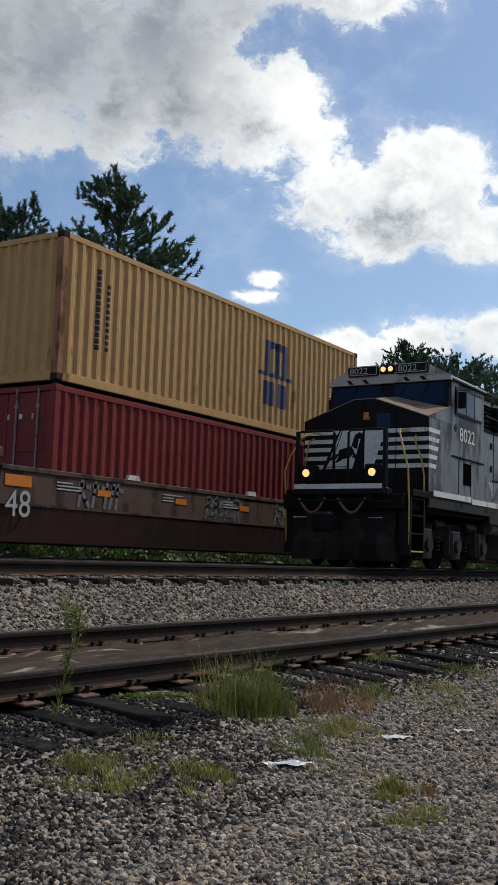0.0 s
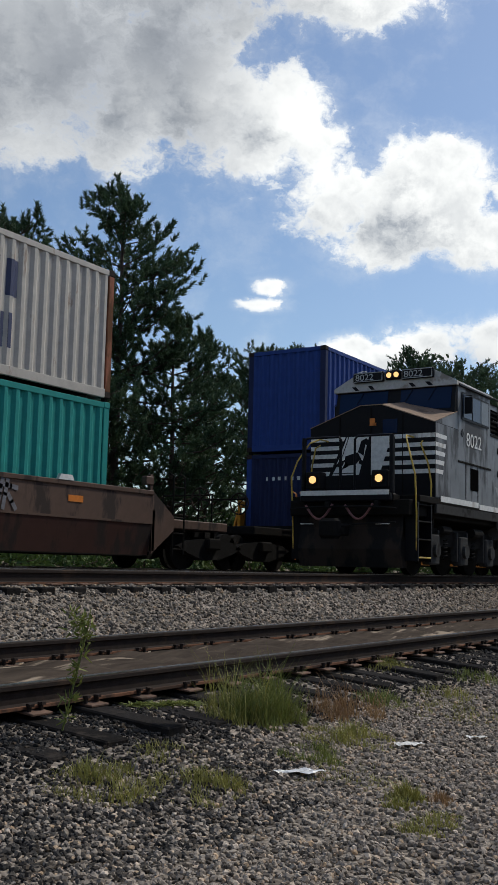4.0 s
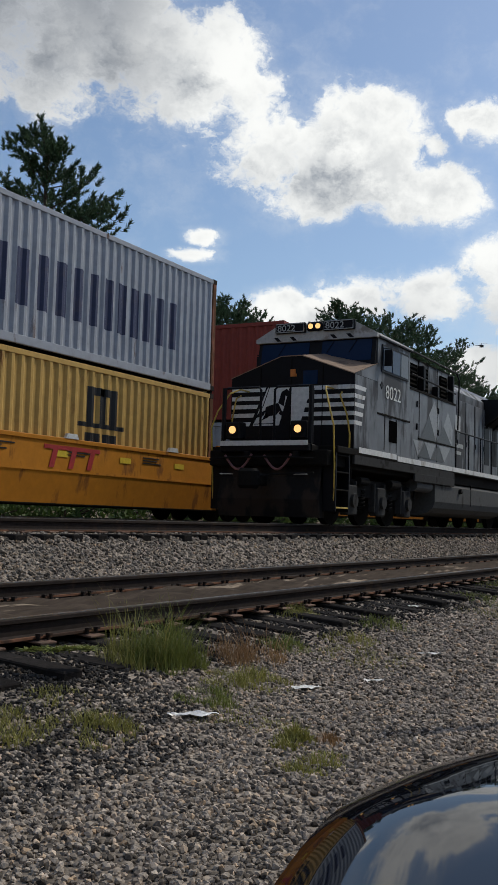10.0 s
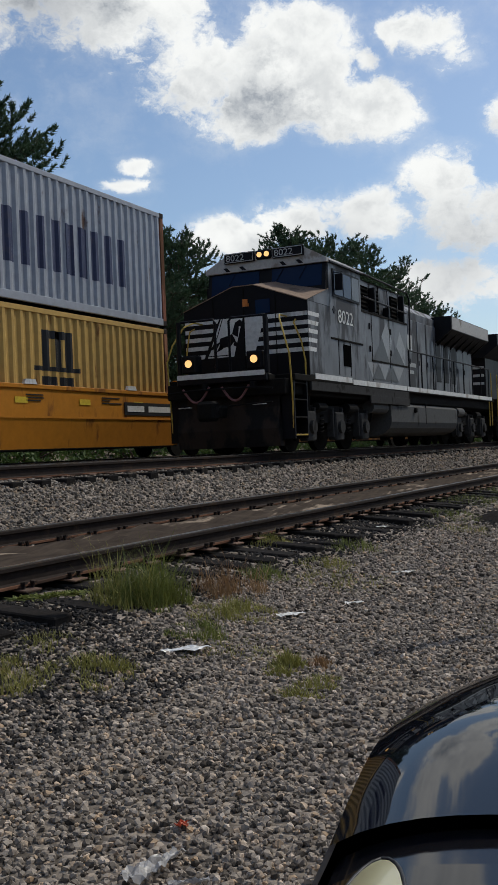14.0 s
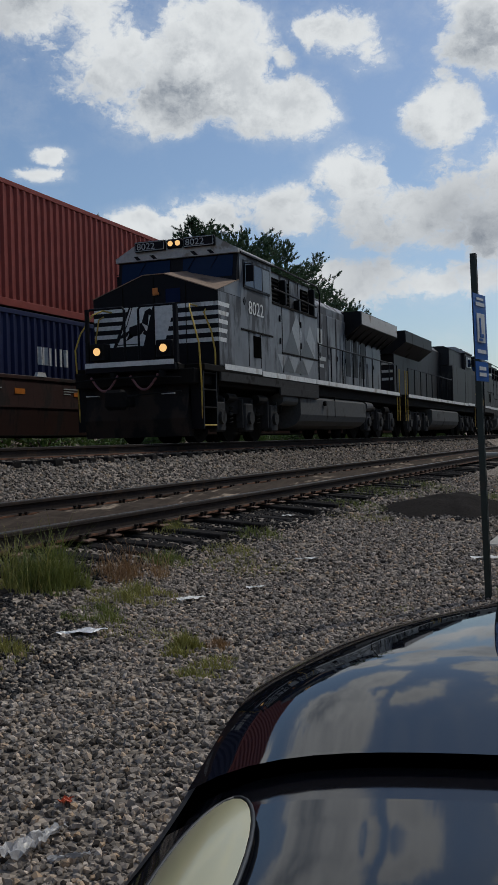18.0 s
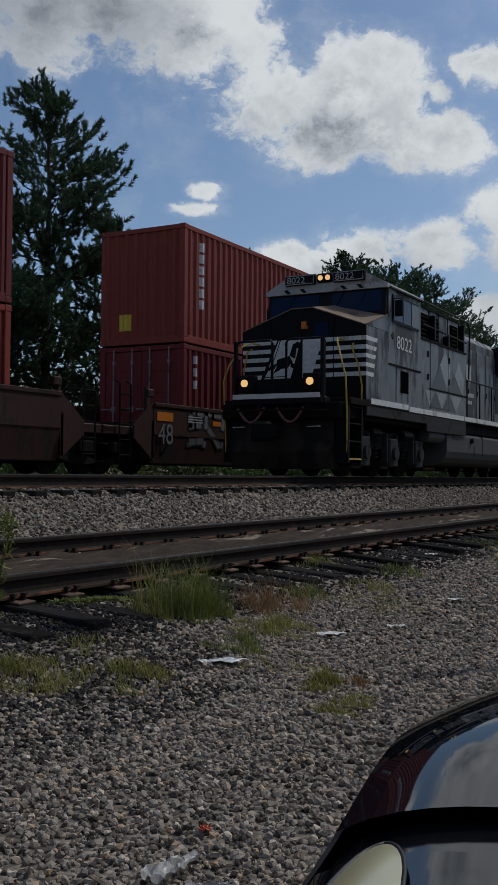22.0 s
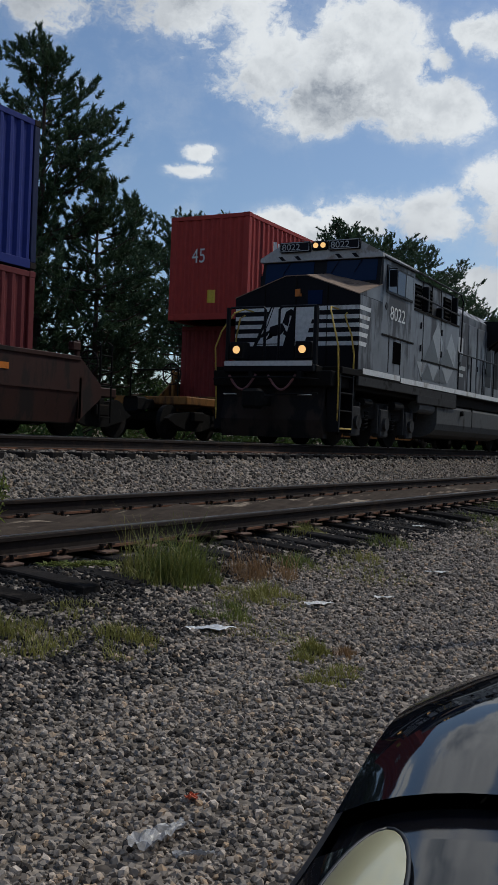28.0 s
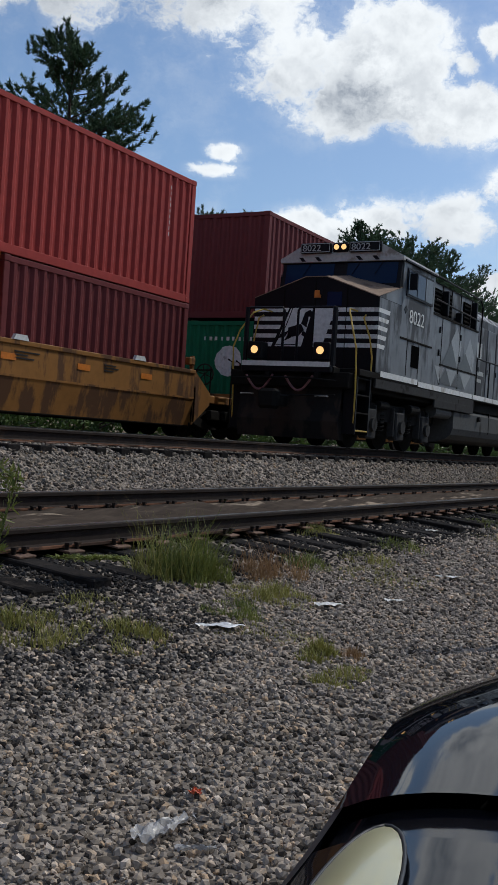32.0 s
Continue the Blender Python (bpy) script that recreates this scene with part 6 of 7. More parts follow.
def build_locos():
    M["hose"] = material("faded rubber hose", (0.20, 0.085, 0.085), rough=0.7)
    M["brow"] = material("dusty pale grey roof paint", (0.40, 0.39, 0.37), rough=0.6, stain=(0.22, 0.19, 0.16), stain_scale=2.0, bump=0.05)
    M["curtain"] = material("pale window shade", (0.13, 0.15, 0.17), rough=0.5)
    M["facet_pale"] = material("pale grey facet patch", (0.25, 0.26, 0.265), rough=0.45, stain=(0.2, 0.2, 0.2), stain_scale=2.0)
    M["facet_dark"] = material("dark grey facet patch", (0.045, 0.047, 0.050), rough=0.45, stain=(0.09, 0.09, 0.09), stain_scale=2.0)
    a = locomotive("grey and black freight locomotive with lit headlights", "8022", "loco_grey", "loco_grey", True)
    a.matrix_basis = pose(18.4, MAIN_Y, TOP_Z)
    b = locomotive("sooty black trailing freight locomotive", "", "loco_soot", "loco_black", False)
    b.matrix_basis = pose(57.4, MAIN_Y, TOP_Z, 0, 0, 180)
    c = copy_thing(b, pose(58.0, MAIN_Y, TOP_Z))
    d = copy_thing(b, pose(97.0, MAIN_Y, TOP_Z, 0, 0, 180))


M["loco_soot"] = material("sooty dark grey loco paint", (0.018, 0.018, 0.020), rough=0.5, specular=0.2, stain=(0.06, 0.056, 0.052), stain_scale=1.2, streak=0.35, bump=0.05)
build_locos()


# ---- trees and plants ----
def leaf_material(name, dark, light, through=0.25):
    m = bpy.data.materials.new(name)
    m.use_nodes = True
    t = m.node_tree
    b = t.nodes["Principled BSDF"]
    b.inputs["Roughness"].default_value = 0.6
    b.inputs["Specular IOR Level"].default_value = 0.25
    r = t.nodes.new("ShaderNodeNewGeometry").outputs["Random Per Island"]
    n = t.nodes.new("ShaderNodeTexNoise")
    n.inputs["Scale"].default_value, n.inputs["Detail"].default_value = 0.9, 3.0
    t.links.new(t.nodes.new("ShaderNodeTexCoord").outputs["Object"], n.inputs["Vector"])
    add = t.nodes.new("ShaderNodeMath")
    add.operation = "ADD"
    half = t.nodes.new("ShaderNodeMath")
    half.operation = "MULTIPLY"
    half.inputs[1].default_value = 0.45
    t.links.new(r, half.inputs[0])
    t.links.new(half.outputs[0], add.inputs[0])
    sub = t.nodes.new("ShaderNodeMapRange")
    t.links.new(n.outputs["Fac"], sub.inputs[0])
    sub.inputs[1].default_value, sub.inputs[2].default_value, sub.inputs[3].default_value, sub.inputs[4].default_value = 0.3, 0.7, 0.0, 0.55
    t.links.new(sub.outputs[0], add.inputs[1])
    mx = t.nodes.new("ShaderNodeMix")
    mx.data_type = "RGBA"
    t.links.new(add.outputs[0], mx.inputs[0])
    mx.inputs[6].default_value, mx.inputs[7].default_value = (*dark, 1), (*light, 1)
    t.links.new(mx.outputs[2], b.inputs["Base Color"])
    tr = t.nodes.new("ShaderNodeBsdfTranslucent")
    t.links.new(mx.outputs[2], tr.inputs[0])
    ms = t.nodes.new("ShaderNodeMixShader")
    ms.inputs[0].default_value = through
    t.links.new(b.outputs[0], ms.inputs[1])
    t.links.new(tr.outputs[0], ms.inputs[2])
    t.links.new(ms.outputs[0], t.nodes["Material Output"].inputs[0])
    return m


M["bark"] = material("scaly pine bark", (0.075, 0.052, 0.040), rough=0.95, vary=0.4, grain=9, bump=0.6, bump_scale=20)
M["needle"] = leaf_material("pine needles", (0.028, 0.056, 0.034), (0.105, 0.160, 0.078), 0.18)
M["leaf"] = leaf_material("broad leaves", (0.028, 0.062, 0.018), (0.11, 0.17, 0.045))
M["grass"] = leaf_material("fresh grass", (0.065, 0.095, 0.022), (0.27, 0.29, 0.075))
M["dry_grass"] = leaf_material("yellowing grass", (0.14, 0.145, 0.035), (0.40, 0.37, 0.11))
M["red_weed"] = leaf_material("reddish dry weed", (0.17, 0.09, 0.05), (0.38, 0.25, 0.12))


def blades(rng, centres, sizes, per, length, width, rise=0.35):
    """Thin pointed leaves filling a ball round each centre, leaning outwards and up."""
    n = len(centres) * per
    c = np.repeat(np.asarray(centres), per, axis=0)
    s = np.repeat(np.asarray(sizes), per)[:, None]
    o = rng.normal(size=(n, 3))
    o /= np.linalg.norm(o, axis=1)[:, None]
    o *= rng.uniform(0.0, 1.0, (n, 1)) ** 0.5
    d = o + rng.normal(size=(n, 3)) * 0.45 + (0, 0, rise)
    d /= np.linalg.norm(d, axis=1)[:, None]
    side = np.cross(d, rng.normal(size=(n, 3)))
    side /= np.linalg.norm(side, axis=1)[:, None] + 1e-9
    root = c + o * s * 0.62
    ln = length * rng.uniform(0.6, 1.25, (n, 1))
    v = np.stack([root - side * width, root + side * width, root + d * ln + side * width * 0.3, root + d * ln - side * width * 0.3], axis=1).reshape(-1, 3)
    return v, np.arange(4 * n).reshape(-1, 4)


def mesh_of(name, v, f, mat):
    me = bpy.data.meshes.new(name)
    me.from_pydata(v.tolist(), [], f.tolist())
    me.materials.append(mat)
    return me


def brushes(rng, roots, axes, lengths, per, needle, width):
    """Bottle-brush tufts: needles set all round each short shoot, leaning towards its tip."""
    n = len(roots) * per
    p, d, l = (np.repeat(np.asarray(q, float), per, axis=0) for q in (roots, axes, lengths))
    r = np.cross(d, rng.normal(size=(n, 3)))
    r /= np.linalg.norm(r, axis=1)[:, None] + 1e-9
    along = rng.uniform(0, 1, (n, 1))
    root = p + d * l[:, None] * along
    way = d * (0.45 + 0.55 * along) + r * rng.uniform(0.55, 0.95, (n, 1))
    way /= np.linalg.norm(way, axis=1)[:, None]
    side = np.cross(way, rng.normal(size=(n, 3)))
    side /= np.linalg.norm(side, axis=1)[:, None] + 1e-9
    tip = root + way * needle * rng.uniform(0.7, 1.2, (n, 1))
    return np.stack([root - side * width, root + side * width, tip], axis=1).reshape(-1, 3), np.arange(3 * n).reshape(-1, 3)


def pine(x, y, z0, height, spread, seed, bare=0.22, label="tall pine tree with tufted dark green crown", lean=0.0, per=64, size=1.0, power=0.55, dense=1.0, thick=0.021):
    rng = np.random.default_rng(seed)
    ob = thing("pine_tree", label, "tree", "pines behind the tracks")
    ob.matrix_basis = pose(x, y, z0)
    pts = [(lean * (k / 8) ** 2 + 0.08 * math.sin(k * 1.7 + seed), 0.08 * math.cos(k * 1.3 + seed), height * 0.97 * k / 8) for k in range(9)]
    pts[0] = (0, 0, -0.4)
    r0 = 0.017 * height
    part("trunk", Solid().tube(pts, [r0 * (1 - 0.90 * k / 8) for k in range(9)], 9), M["bark"], ob, smooth=True)
    limbs, roots, axes, lengths = Solid(), [], [], []
    levels = int(height * 2.2 * dense)
    up = Vector((0, 0, 1))
    for k in range(levels):
        h = bare + (1 - bare) * (k + rng.uniform(0, 0.8)) / levels
        shape = (1 - h) ** power * (0.55 + 0.9 * min(1.0, (h - bare) / 0.25 + 0.35))
        for j in range(rng.integers(3, 6)):
            a = rng.uniform(0, 6.283)
            reach = spread * shape * rng.uniform(0.40, 1.12) + 0.22
            base = Vector(np.array([np.interp(h * 8, range(9), [p[i] for p in pts]) for i in range(3)]))
            out = Vector((math.cos(a), math.sin(a), 0))
            rise = reach * (0.12 + 0.75 * max(0.0, h - 0.45) + rng.uniform(-0.08, 0.22))
            tip = base + out * reach + up * rise
            mid = base.lerp(tip, 0.55) - up * (reach * 0.10)
            limbs.tube([base, mid, tip], [0.045 * (1.15 - h) + 0.012, 0.028 * (1.15 - h) + 0.01, 0.008], 5)
            shoots = max(5, int(reach * 7.5 / size))
            for q in range(shoots):
                f = 1.0 if q == 0 else 0.22 + 0.78 * rng.uniform() ** 0.7
                on = base.lerp(mid, f / 0.55) if f < 0.55 else mid.lerp(tip, (f - 0.55) / 0.45)
                off = Vector((rng.normal(0, 1, 3) * (1, 1, 0.5)).tolist()) * (0.17 * reach ** 0.5 * (q > 0))
                d = (out * rng.uniform(0.1, 0.75) + up * rng.uniform(0.35, 1.0) + Vector((rng.normal(0, 0.28, 3)).tolist())).normalized()
                roots.append(tuple(on + off))
                axes.append(tuple(d))
                lengths.append(size * rng.uniform(0.26, 0.50))
                if f > 0.6 and rng.uniform() < 0.5:
                    limbs.tube([on, on + off], 0.009, 3)
    for q in range(5):
        roots.append((pts[8][0] + rng.normal(0, 0.10), pts[8][1] + rng.normal(0, 0.10), height * (0.92 + 0.012 * q)))
        axes.append((0.15 * math.cos(q * 1.3), 0.15 * math.sin(q * 1.3), 0.97))
        lengths.append(size * 0.5)
    part("branchwork", limbs, M["bark"], ob)
    v, f = brushes(rng, roots, axes, lengths, per, 0.165 * size, thick * size)
    part("crown", mesh_of("crown", v, f, M["needle"]), None, ob)
    return ob


def bush(x, y, z0, height, wide, seed, mat="leaf", label="dark green leafy bush beyond the tracks", name="bush", per=26, n=70):
    rng = np.random.default_rng(seed)
    ob = thing(name, label, "bush", "bushes beyond the tracks")
    ob.matrix_basis = pose(x, y, z0)
    stems, centres, sizes = Solid(), [], []
    for k in range(7):
        a = rng.uniform(0, 6.283)
        tip = (math.cos(a) * wide * rng.uniform(0.2, 0.8), math.sin(a) * wide * 0.6, height * rng.uniform(0.5, 0.9))
        stems.tube([(0, 0, -0.2), (tip[0] * 0.4, tip[1] * 0.4, tip[2] * 0.5), tip], [0.05, 0.03, 0.01], 5)
    for k in range(n):
        u = rng.uniform(0, 1)
        a = rng.uniform(0, 6.283)
        r = wide * math.sqrt(rng.uniform(0, 1)) * (1 - 0.45 * u)
        centres.append((math.cos(a) * r, math.sin(a) * r * 0.7, height * (0.08 + 0.88 * u) * rng.uniform(0.75, 1.1)))
        sizes.append(0.42 * rng.uniform(0.6, 1.3))
    part("stem", stems, M["bark"], ob)
    v, f = blades(rng, centres, sizes, per, 0.16, 0.045)
    part("foliage", mesh_of("foliage", v, f, M[mat]), None, ob)
    return ob


def tuft(x, y, radius, height, count, mat, label, seed, name="grass_clump", tall=0.0):
    """A clump of bent grass blades growing through the stones."""
    rng = np.random.default_rng(seed)
    ob = thing(name, label, "grass", "grass growing in the gravel")
    z = ground_z(x, y)
    ob.matrix_basis = pose(x, y, z)
    v, f = [], []
    for k in range(count * 2):
        a, r = rng.uniform(0, 6.283), radius * math.sqrt(rng.uniform(0, 1))
        px, py = r * math.cos(a), r * math.sin(a) * 0.75
        patchy = noise.noise(((x + px) * 5.0, (y + py) * 5.0, seed))
        if patchy < rng.uniform(-0.35, 0.25):
            continue
        pz = ground_z(x + px, y + py) - z - 0.01
        h = height * rng.uniform(0.3, 1.2) * (0.8 + 0.6 * patchy) * (1 - 0.75 * (r / radius) ** 2)
        if tall and rng.uniform() < 0.13:
            h += tall * rng.uniform(0.4, 1)
        q = rng.uniform(0, 6.283)
        bx, by = math.cos(q) * h * rng.uniform(0.15, 0.9), math.sin(q) * h * rng.uniform(0.15, 0.9)
        w = rng.uniform(0.0014, 0.0036)
        sx, sy = -math.sin(q) * w, math.cos(q) * w
        n = len(v)
        v += [(px - sx, py - sy, pz), (px + sx, py + sy, pz), (px + bx * 0.35 + sx, py + by * 0.35 + sy, pz + h * 0.6), (px + bx * 0.35 - sx, py + by * 0.35 - sy, pz + h * 0.6), (px + bx, py + by, pz + h)]
        f += [(n, n + 1, n + 2, n + 3), (n + 3, n + 2, n + 4)]
    me = bpy.data.meshes.new("blades")
    me.from_pydata(v, [], f)
    me.materials.append(M[mat])
    tagged(part("blade_tuft", me, None, ob), kind="stuff")
    return ob


def build_nature():
    pine(26.3, 22.0, 0.75, 13.6, 2.9, 3)
    pine(22.6, 23.0, 0.75, 11.7, 3.2, 4)
    pine(28.0, 20.9, 0.75, 9.4, 2.1, 5, bare=0.25)
    pine(30.7, 21.4, 0.75, 9.4, 0.95, 6, bare=0.2, label="slender young pine with uneven crown")
    pine(19.2, 24.0, 0.75, 10.8, 3.0, 7)
    pine(43.5, 26.5, 0.75, 11.6, 3.2, 8, bare=0.35, power=0.4, label="broad-topped pine standing apart")
    pine(46.8, 26.0, 0.75, 12.2, 3.0, 18, bare=0.42, power=0.4, label="broad-topped pine standing apart")
    pine(65.5, 28.0, 0.75, 16.2, 3.4, 9, bare=0.5, label="tall thin pine above the tree line")
    for k, (x, y, h, s) in enumerate(((71, 28, 15.8, 4.6), (76.5, 29, 17.0, 5.0), (83, 28.5, 17.0, 5.2), (90, 29, 16.6, 5.0), (97, 29, 15.6, 4.4), (107, 29.5, 15.2, 4.0), (56, 31, 11.0, 4.0))):
        pine(x, y, 0.75, h, s, 30 + k, bare=0.25, label="dense dark pine of the far tree line", per=28, size=1.35, power=0.42, dense=0.9, thick=0.030)
    k = 0
    for x, y, h, w in ((14, 20, 1.7, 1.8), (17.5, 20.5, 2.1, 2.0), (21, 20, 1.8, 2.0), (24.5, 20.6, 2.4, 2.0), (28, 21.5, 2.0, 2.1), (31.5, 20.2, 2.4, 1.8), (35, 21.5, 2.6, 2.0), (39, 23, 2.6, 2.3), (43, 22, 2.6, 2.4),
                       (48, 25, 3.4, 2.8), (54, 26, 3.2, 3.0), (11, 21, 2.0, 2.0), (60, 27, 4.0, 3.0)):
        k += 1
        bush(x, y, 1.3, h - 0.4, w, 50 + k, n=70 if w < 2.4 else 110)
    for x in range(-6, 112, 3):
        k += 1
        bush(x + 0.9 * math.sin(x * 7.3), 18.9 + 0.7 * math.sin(x * 3.1), 1.25, 0.8 + 0.35 * math.sin(x * 1.7), 2.2, 90 + k, label="low weedy bush beyond the far track", n=46, per=22)
    for x, y, h, w in ((6, 27, 4.2, 3.2), (11, 28, 4.8, 3.4), (15.5, 27, 4.4, 3.2), (20, 28, 5.0, 3.4), (24.5, 27.5, 4.6, 3.2), (29, 28, 4.8, 3.2), (34, 29, 4.0, 3.2), (40, 30, 3.0, 3.2), (46, 31, 2.8, 3.4), (53, 32, 2.8, 3.6)):
        k += 1
        bush(x, y, 1.7, h, w, 200 + k, label="dark thicket behind the pines", name="thicket", n=150, per=30)
    g, d = "grass", "dry_grass"
    tuft(7.15, 4.38, 0.42, 0.36, 1300, g, "tall green grass clump beside the ties", 70, tall=0.30)
    tuft(7.0, 4.55, 0.42, 0.36, 420, d, "dry grass stalks beside the rail", 71, tall=0.35)
    tuft(8.05, 4.12, 0.45, 0.20, 700, "red_weed", "reddish dry weeds in the gravel", 72, name="weed_clump", tall=0.25)
    tuft(8.9, 4.20, 0.35, 0.20, 520, g, "green weeds in the gravel", 73)
    tuft(7.3, 3.72, 0.48, 0.13, 1100, d, "low yellow-green grass patch", 74)
    tuft(6.55, 3.62, 0.34, 0.12, 800, g, "bright green grass tuft beside litter", 75)
    tuft(5.90, 2.65, 0.19, 0.17, 900, d, "small yellow-green grass tuft in gravel", 76)
    tuft(5.55, 2.36, 0.34, 0.09, 900, d, "thin low grass patch in gravel", 77)
    tuft(6.12, 2.50, 0.12, 0.09, 160, "red_weed", "small brown weed in gravel", 78, name="weed_clump")
    tuft(4.72, 3.96, 0.46, 0.15, 1100, d, "straggling yellow-green grass patch", 79)
    tuft(5.15, 3.62, 0.40, 0.14, 900, d, "straggling yellow-green grass patch", 80)
    tuft(5.5, 4.15, 0.30, 0.10, 260, d, "thin grass beside the ties", 81)
    tuft(10.2, 4.05, 0.45, 0.14, 420, d, "low weeds beside the ties", 82)
    tuft(11.6, 4.25, 0.5, 0.16, 420, g, "low weeds beside the ties", 83)
    tuft(11.0, 5.05, 0.35, 0.18, 300, d, "dry weeds against the rail", 84)
    tuft(16.5, 4.35, 0.9, 0.14, 900, g, "strip of green grass beside the track", 85)
    tuft(19.5, 4.6, 1.2, 0.16, 900, g, "strip of green grass beside the track", 86)
    tuft(15.0, 3.7, 0.9, 0.10, 600, d, "yellow-green grass patch in gravel", 87)
    tuft(22.5, 4.4, 1.4, 0.16, 800, g, "strip of green grass beside the track", 88)
    tuft(21.0, 2.6, 0.9, 0.22, 700, g, "grass at the foot of a post", 89)
    tuft(7.9, 1.75, 0.3, 0.05, 200, d, "thin low grass patch in gravel", 90)
    tuft(9.1, 0.95, 0.35, 0.08, 300, d, "dry grass at a sign post", 91)
    tuft(6.3, 3.2, 0.5, 0.07, 600, d, "thin low grass patch in gravel", 92)
    tuft(9.4, 3.6, 0.8, 0.08, 900, d, "thin low grass patch in gravel", 93)
    # a leggy weed between the ties
    rng = np.random.default_rng(5)
    w = thing("tall_weed", "leggy green weed growing between the ties", "weed")
    w.matrix_basis = pose(5.15, 4.72, 0.45)
    stem = [(0.02 * k, -0.01 * k, 0.10 * k) for k in range(8)]
    part("stem", Solid().tube(stem, 0.007, 5), M["grass"], w)
    v, f = blades(rng, [stem[k] for k in range(1, 8)] + [(0.1 + rng.normal(0, 0.05), rng.normal(0, 0.05), 0.62 + 0.03 * k) for k in range(5)], [0.08] * 12, 15, 0.065, 0.009)
    part("leafage", mesh_of("leafage", v, f, M["grass"]), None, w)
    f1 = thing("fern_sprig", "flat green sprig lying over a tie", "weed")
    f1.matrix_basis = pose(5.75, 4.62, 0.56)
    v, f = blades(rng, [(0.04 * k, -0.03 * k, 0.0) for k in range(10)], [0.05] * 10, 40, 0.08, 0.010)
    v[:, 2] *= 0.3
    part("leafage", mesh_of("leafage", v, f, M["grass"]), None, f1)


build_nature()


# ---- beside the camera: parked car, sign, ramp, litter ----
def black_car():
    M["car_black"] = material("black car paint", (0.005, 0.006, 0.009), rough=0.03, vary=0.02, bump=0.0, specular=0.26)
    M["car_trim"] = material("black rubber trim", (0.012, 0.012, 0.013), rough=0.5, bump=0.05)
    M["lamp_lens"] = material("yellowed clouded headlamp lens", (0.40, 0.375, 0.22), rough=0.28, vary=0.06, grain=3.0, bump=0.0, coat=0.4)
    M["chrome"] = material("dull chrome", (0.5, 0.5, 0.5), rough=0.2, metal=1.0, bump=0.0)
    M["strip"] = material("satin black plastic strip", (0.008, 0.008, 0.010), rough=0.08, vary=0.05, bump=0.0, specular=0.3)
    ob = thing("parked_car", "glossy black parked car with a clouded headlamp", "car")
    cy, half = -0.42, 1.02

    def plan(x):
        """Half width of the body at x, rounded off."""
        return sum(outline(x + 0.05 * k) for k in range(-3, 4)) / 7 if x < 3.1 else outline(x)

    def outline(x):
        return float(np.interp(x, (0.7, 0.9, 1.1, 1.5, 1.8, 2.1, 2.4, 2.6, 2.75, 2.9, 3.07, 3.25, 3.4, 3.5, 3.55), (0.965, 0.978, 0.98, 1.04, 1.095, 1.13, 1.095, 1.025, 0.92, 0.835, 0.71, 0.55, 0.36, 0.18, 0.02)))

    def lift(x):
        """The panel rises a little towards its far end."""
        u = min(1.0, max(0.0, (x - 1.25) / 0.8))
        return 0.046 * u * u * (3 - 2 * u)

    def shell(x0, x1, z, drop, inset, name, mat, label="", n=48, m=40, crown=0.03):
        s = Solid()
        for i in range(n + 1):
            x = x0 + (x1 - x0) * i / n
            w = max(0.02, plan(x) - inset)
            for j in range(m + 1):
                q = -1 + 2 * j / m
                y = cy + w * q
                e = abs(q) ** 8
                front = max(0.0, (x - 3.1) / 0.45) ** 3
                s.v.append((x, y, z + lift(x) + crown * (1 - q * q) - 0.02 * ((x - 1.6) / 2) ** 2 - drop * e - 0.10 * min(1, front)))
        for i in range(n):
            for j in range(m):
                a = i * (m + 1) + j
                s.f.append((a, a + m + 1, a + m + 2, a + 1))
        return part(name, s, mat, ob, label, smooth=True)

    shell(1.50, 3.53, 0.975, 0.075, 0.008, "hood", M["car_black"], "mirror-glossy black panel")
    shell(0.72, 1.36, 0.966, 0.075, 0.008, "front_panel", M["car_black"], "mirror-glossy black panel", n=12)
    shell(1.35, 1.51, 0.950, 0.075, 0.02, "gap_strip", M["strip"], "dark recessed strip", n=6)
    # flanks down to the sill
    s = Solid()
    ring = []
    for i in range(81):
        x = 0.72 + 2.82 * i / 80
        ring.append((x, cy + max(0.02, plan(x))))
    for i in range(80, -1, -1):
        x = 0.72 + 2.82 * i / 80
        ring.append((x, cy - max(0.02, plan(x))))
    levels = ((0.897, -0.016), (0.888, -0.002), (0.86, 0.0), (0.60, -0.01), (0.42, -0.02), (0.28, -0.05))
    n = len(ring)
    for z, out in levels:
        for x, y in ring:
            d = Vector((x - 1.9, y - cy, 0)).normalized()
            s.v.append((x + d.x * out, y + d.y * out, z + lift(x) + 0.02 * (0.0 if x < 3.2 else -((x - 3.2) / 0.5) ** 2) - 0.02 * ((x - 1.6) / 2) ** 2))
    trim = Solid()
    trim.v = list(s.v)
    for k in range(len(levels) - 1):
        for i in range(n):
            (trim if k < 1 else s).f.append((k * n + i, k * n + (i + 1) % n, (k + 1) * n + (i + 1) % n, (k + 1) * n + i))
    part("body_side", s, M["car_black"], ob, smooth=True)
    part("edge_moulding", trim, M["car_trim"], ob, "black rubber edge moulding", smooth=True)
    part("under_tray", Solid().box(0.9, 3.4, cy - 0.85, cy + 0.85, 0.26, 0.36, 0.02), M["car_trim"], ob)
